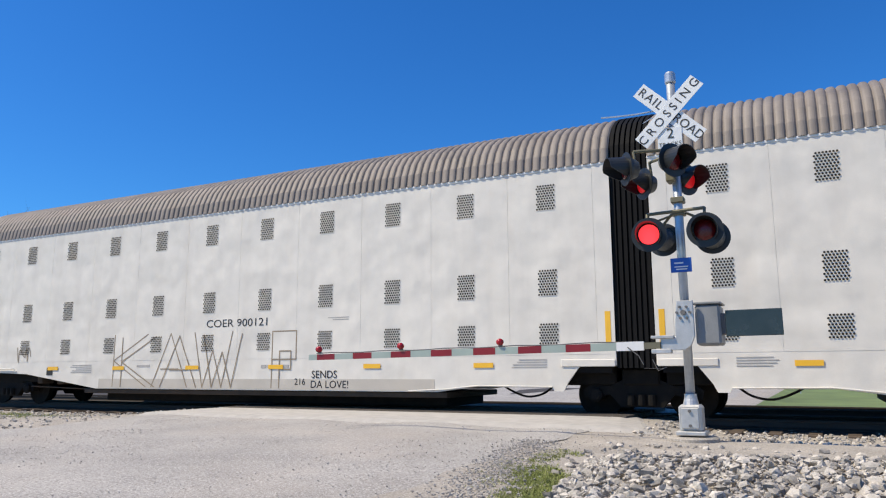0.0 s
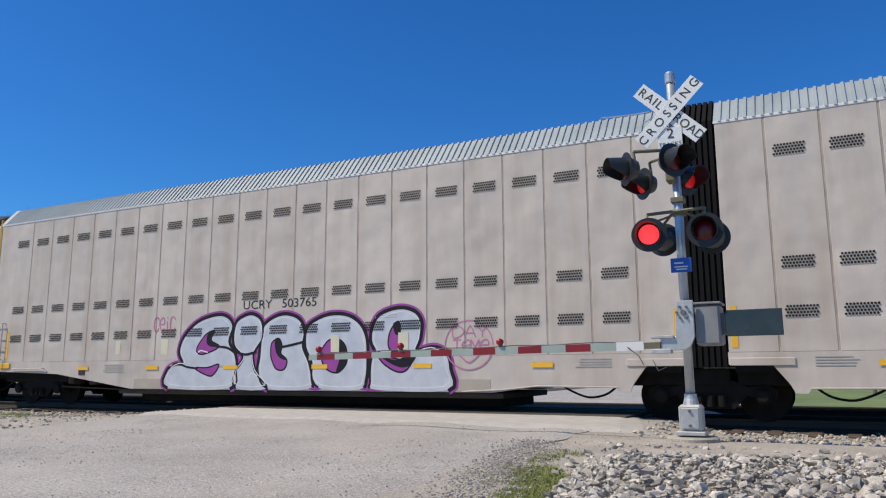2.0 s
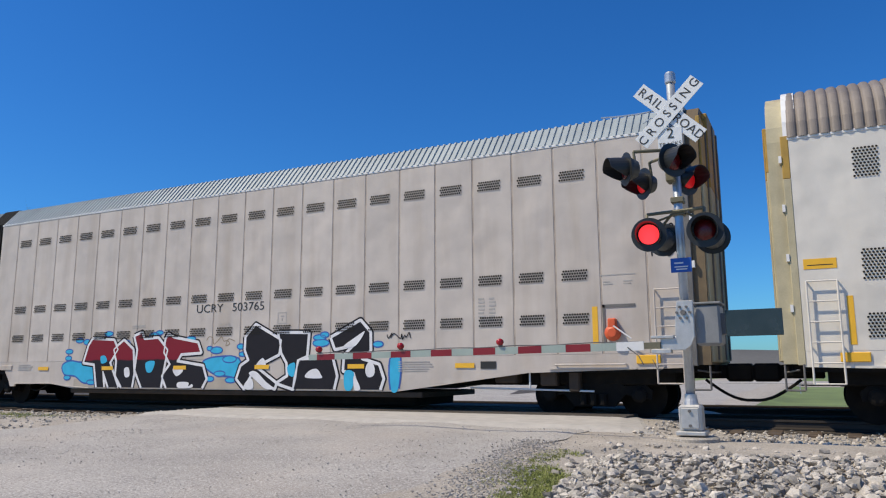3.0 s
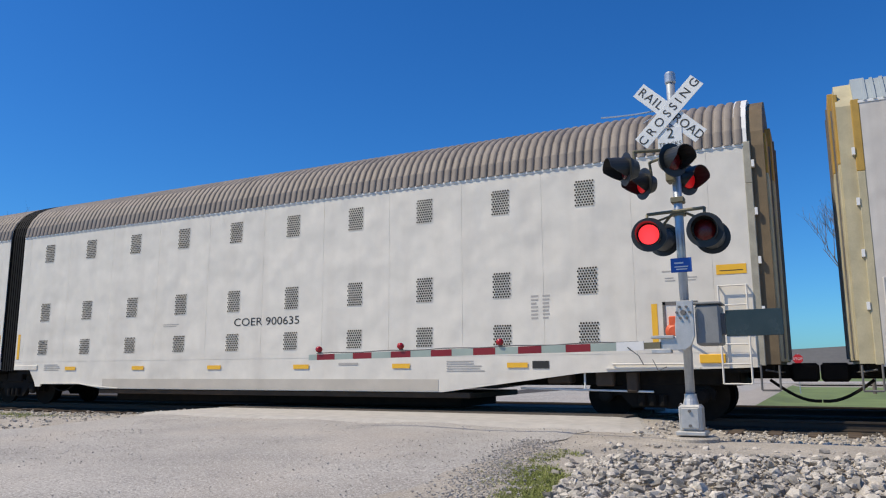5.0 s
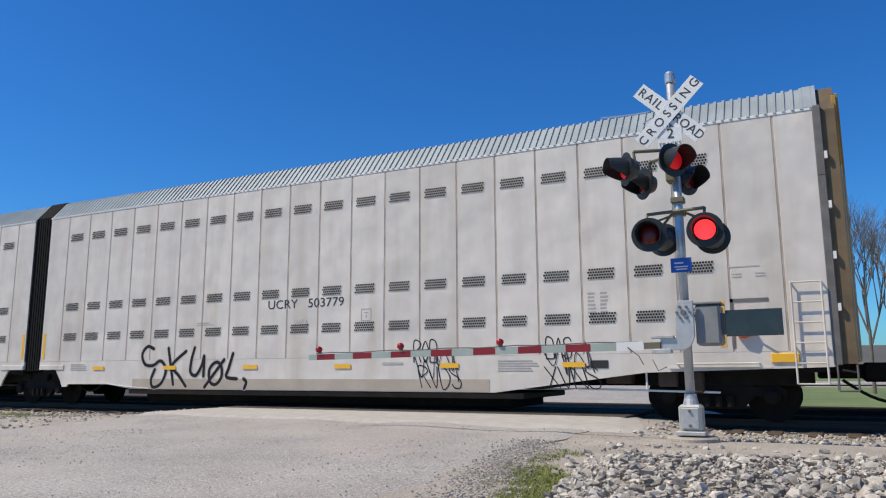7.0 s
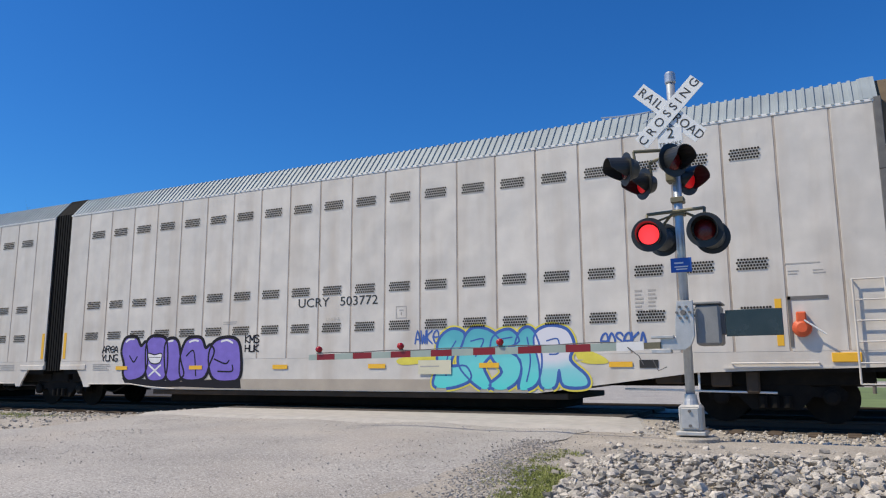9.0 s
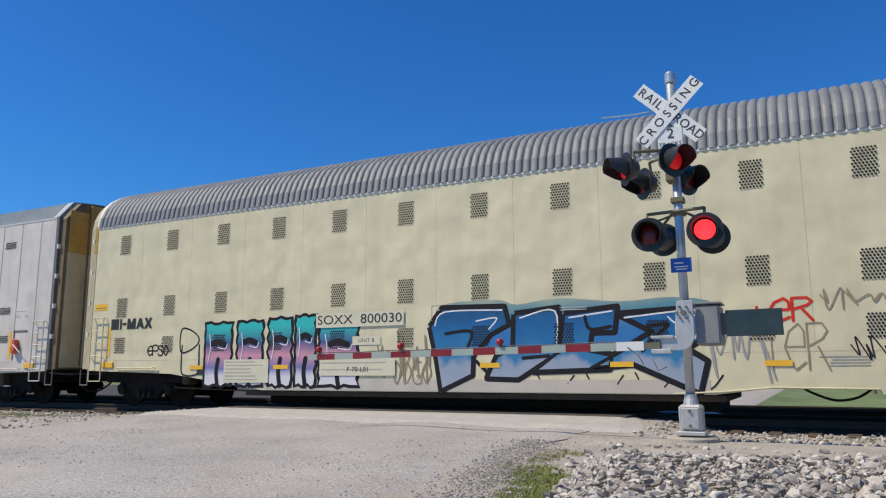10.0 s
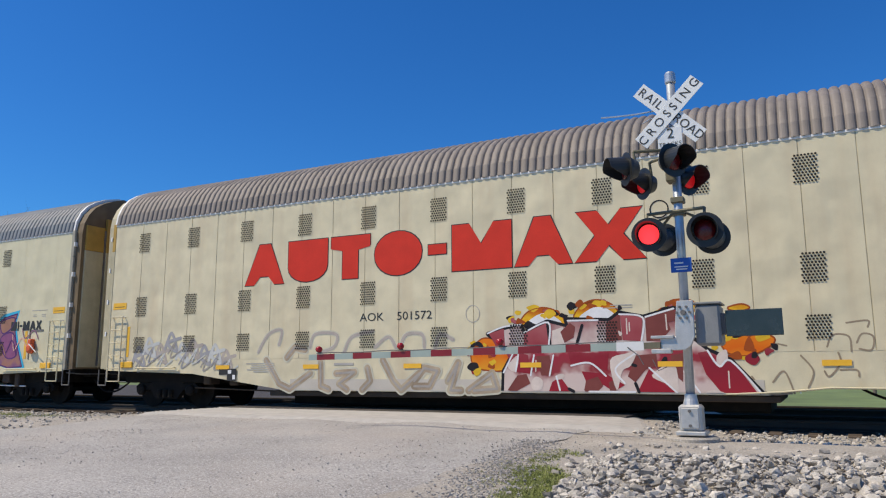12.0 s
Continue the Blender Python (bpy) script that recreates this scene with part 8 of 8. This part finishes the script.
# the lowered arm: red and white bands, three small lamps
arm = thing("gate_arm", "lowered red and white crossing gate arm with three lamps", "gate arm")
ARM_Y = -4.05
tip, root = -7.75, -2.13


def arm_z(x):
    return 1.142 + 0.093 * (x - tip) / (root - tip)


def arm_piece(name, x0, x1, material, label="", grow=0.0):
    h0, h1 = 0.047 + 0.008 * (x0 - tip) / 5.7 + grow, 0.047 + 0.008 * (x1 - tip) / 5.7 + grow
    bm = bmesh.new()
    prism(bm, [(x0, arm_z(x0) - h0), (x1, arm_z(x1) - h1), (x1, arm_z(x1) + h1), (x0, arm_z(x0) + h0)], ARM_Y - 0.02, ARM_Y + 0.02)
    return part(name, bm, material, arm, label)


x, k = tip, 0
while k < 15:
    x1 = x + (0.17 if k == 0 else 0.3625)
    arm_piece("band", x, x1 - 0.002, TAPE_WHITE if k % 2 == 0 else TAPE_RED)
    x, k = x1, k + 1
arm_piece("arm_sleeve", x, root, WHITE_PAINT, "white sleeve of the arm", 0.006)
arm_piece("hinge_block", root + 0.002, root + 0.22, OLIVE, "olive hinge block", -0.012)
bm = bmesh.new()
pipe(bm, [(tip + 0.15 + 0.3 * i, ARM_Y, arm_z(tip + 0.15 + 0.3 * i) + 0.064 + 0.008 * math.sin(i * 1.7)) for i in range(19)], 0.008)
part("arm_cable", bm, DARK_POST, arm)
for lx in (-7.54, -5.95, -4.24):
    z = arm_z(lx) + 0.055
    bm = turned(bmesh.new(), [(0.03, 0.0), (0.035, 0.03), (0.03, 0.045)], pose(lx, ARM_Y, z), 12)
    a = part("lamp_socket", bm, DARK_POST, arm)
    bm = turned(bmesh.new(), [(0.02, -0.05), (0.048, -0.035), (0.055, 0.0), (0.048, 0.035), (0.02, 0.05)], pose(lx, ARM_Y - 0.02, z + 0.075, 90), 14)
    part("arm_lamp", bm, ARM_LAMP, arm, "small red arm lamp", True)
bm = bmesh.new()
pipe(bm, [(-2.35, ARM_Y - 0.03, 1.22), (-2.2, ARM_Y - 0.03, 1.1), (-2.14, ARM_Y - 0.03, 0.98)], 0.007)
pipe(bm, [(-2.02, ARM_Y - 0.02, 1.05), (-1.95, ARM_Y - 0.02, 0.9), (-1.86, ARM_Y + 0.1, 0.95)], 0.006)
part("loose_wire", bm, DARK_POST, arm)


# ---- beyond the track ----
sign = thing("stop_sign", "red octagonal road sign on a thin post beyond the track", "road sign", m=pose(-1.15, 33.0, 0, 0, 0, 0))
bm = bmesh.new()
prism(bm, [(0.28 * math.cos(radians(22.5 + 45 * i)), 1.5 + 0.28 * math.sin(radians(22.5 + 45 * i))) for i in range(8)], -0.004, 0.004)
face = part("sign_face", bm, SIGN_RED, sign, "red octagonal sign face")
lettering("letters", "STOP", 0.2, WHITE_PAINT, face, pose(0, -0.01, 1.5, 90))
part("post", boxes((-0.03, 0.03, 0.01, 0.06, -0.45, 1.8)), GALV, sign)


def make_hills():
    bm = bmesh.new()
    xs = [-900 + 30 * i for i in range(70)]
    lo, hi = [], []
    for x in xs:
        h = 14.5 + 4 * math.sin(x / 170 + 0.9) + 2.5 * noise.noise((x / 60, 0, 0)) + 1.2 * noise.noise((x / 17, 3, 0))
        lo.append((bm.verts.new((x, 560, -6)), bm.verts.new((x, 640, h))))
        hi.append(bm.verts.new((x, 760, -6)))
    for i in range(len(xs) - 1):
        bm.faces.new((lo[i][0], lo[i + 1][0], lo[i + 1][1], lo[i][1]))
        bm.faces.new((lo[i][1], lo[i + 1][1], hi[i + 1], hi[i]))
    return tagged(part("backdrop_hills", bm, HILL, smooth=True), "low grey wooded hills on the horizon", "hills", kind="structure")


make_hills()


def make_tree(x, y, h, seed, label):
    r = random.Random(seed)
    t = thing("bare_tree", label, "tree", "bare trees beyond the track", pose(x, y, level(x, y) - 0.05))
    trunk, limbs = bmesh.new(), bmesh.new()
    rod(trunk, (0, 0, 0), (0.05, 0, h * 0.3), h * 0.009, 10, h * 0.007)

    def grow(bm, p, d, length, rad, depth):
        q = p + d * length
        rod(bm, p, q, rad, 5 if depth < 3 else 3, rad * 0.62)
        if depth >= 5:
            return
        for _ in range(3 if depth < 4 else 2):
            v = Vector((r.uniform(-1, 1), r.uniform(-1, 1), r.uniform(-0.1, 0.9))).normalized()
            grow(bm, p + d * length * r.uniform(0.55, 1.0), (d * 0.95 + v * 0.55).normalized(), length * r.uniform(0.62, 0.82), max(0.005, rad * 0.6), depth + 1)
    for k in range(4):
        a = k * 1.57 + r.uniform(-0.4, 0.4)
        grow(limbs, Vector((0.05, 0, h * (0.22 + 0.025 * k))), Vector((0.3 * math.cos(a), 0.3 * math.sin(a), 1)).normalized(), h * 0.26, h * 0.0055, 0)
    part("trunk", trunk, BARK, t)
    part("crown", limbs, BARK, t, "bare grey spring twigs")
    return t


make_tree(2.9, 40, 13.5, 3, "tall bare grey tree in the field beyond the track")
make_tree(5.0, 46, 13.0, 4, "slender bare tree with fine twigs in the field")
make_tree(-118, 62, 28.5, 5, "tall bare tree rising beyond the far wagons")
make_tree(-106, 66, 27.5, 6, "bare treetop beyond the far wagons")


# ---- what moves ----
def motions():
    for car in WAGONS:
        s = car["s0"]
        rows = []
        for i in range(25):
            t = 0.5 * i
            gain = 0.3 * (max(0.0, t - 10.0) / 2.0) ** 1.2
            rows.append((t, pose(s - SPEED * t - gain, 0, 0)))
        walk(car, rows)
    # the two sides flash in turn
    half, first, tick = 0.744, 0.70, 1.0 / 30.0
    for key, glows in GLOWS.items():
        left = key.startswith("L")
        for g in glows:
            on, off = pose(0, -0.022, 0), pose(0, 0.03, 0)
            state = left
            rows = [(0.0, on if state else off)]
            for k in range(16):
                t = round((first + half * k) * 30) / 30
                if t >= 12.0 - tick:
                    break
                rows.append((t - tick, on if state else off))
                state = not state
                rows.append((t, on if state else off))
            rows.append((12.0, on if state else off))
            walk(g, rows)


motions()
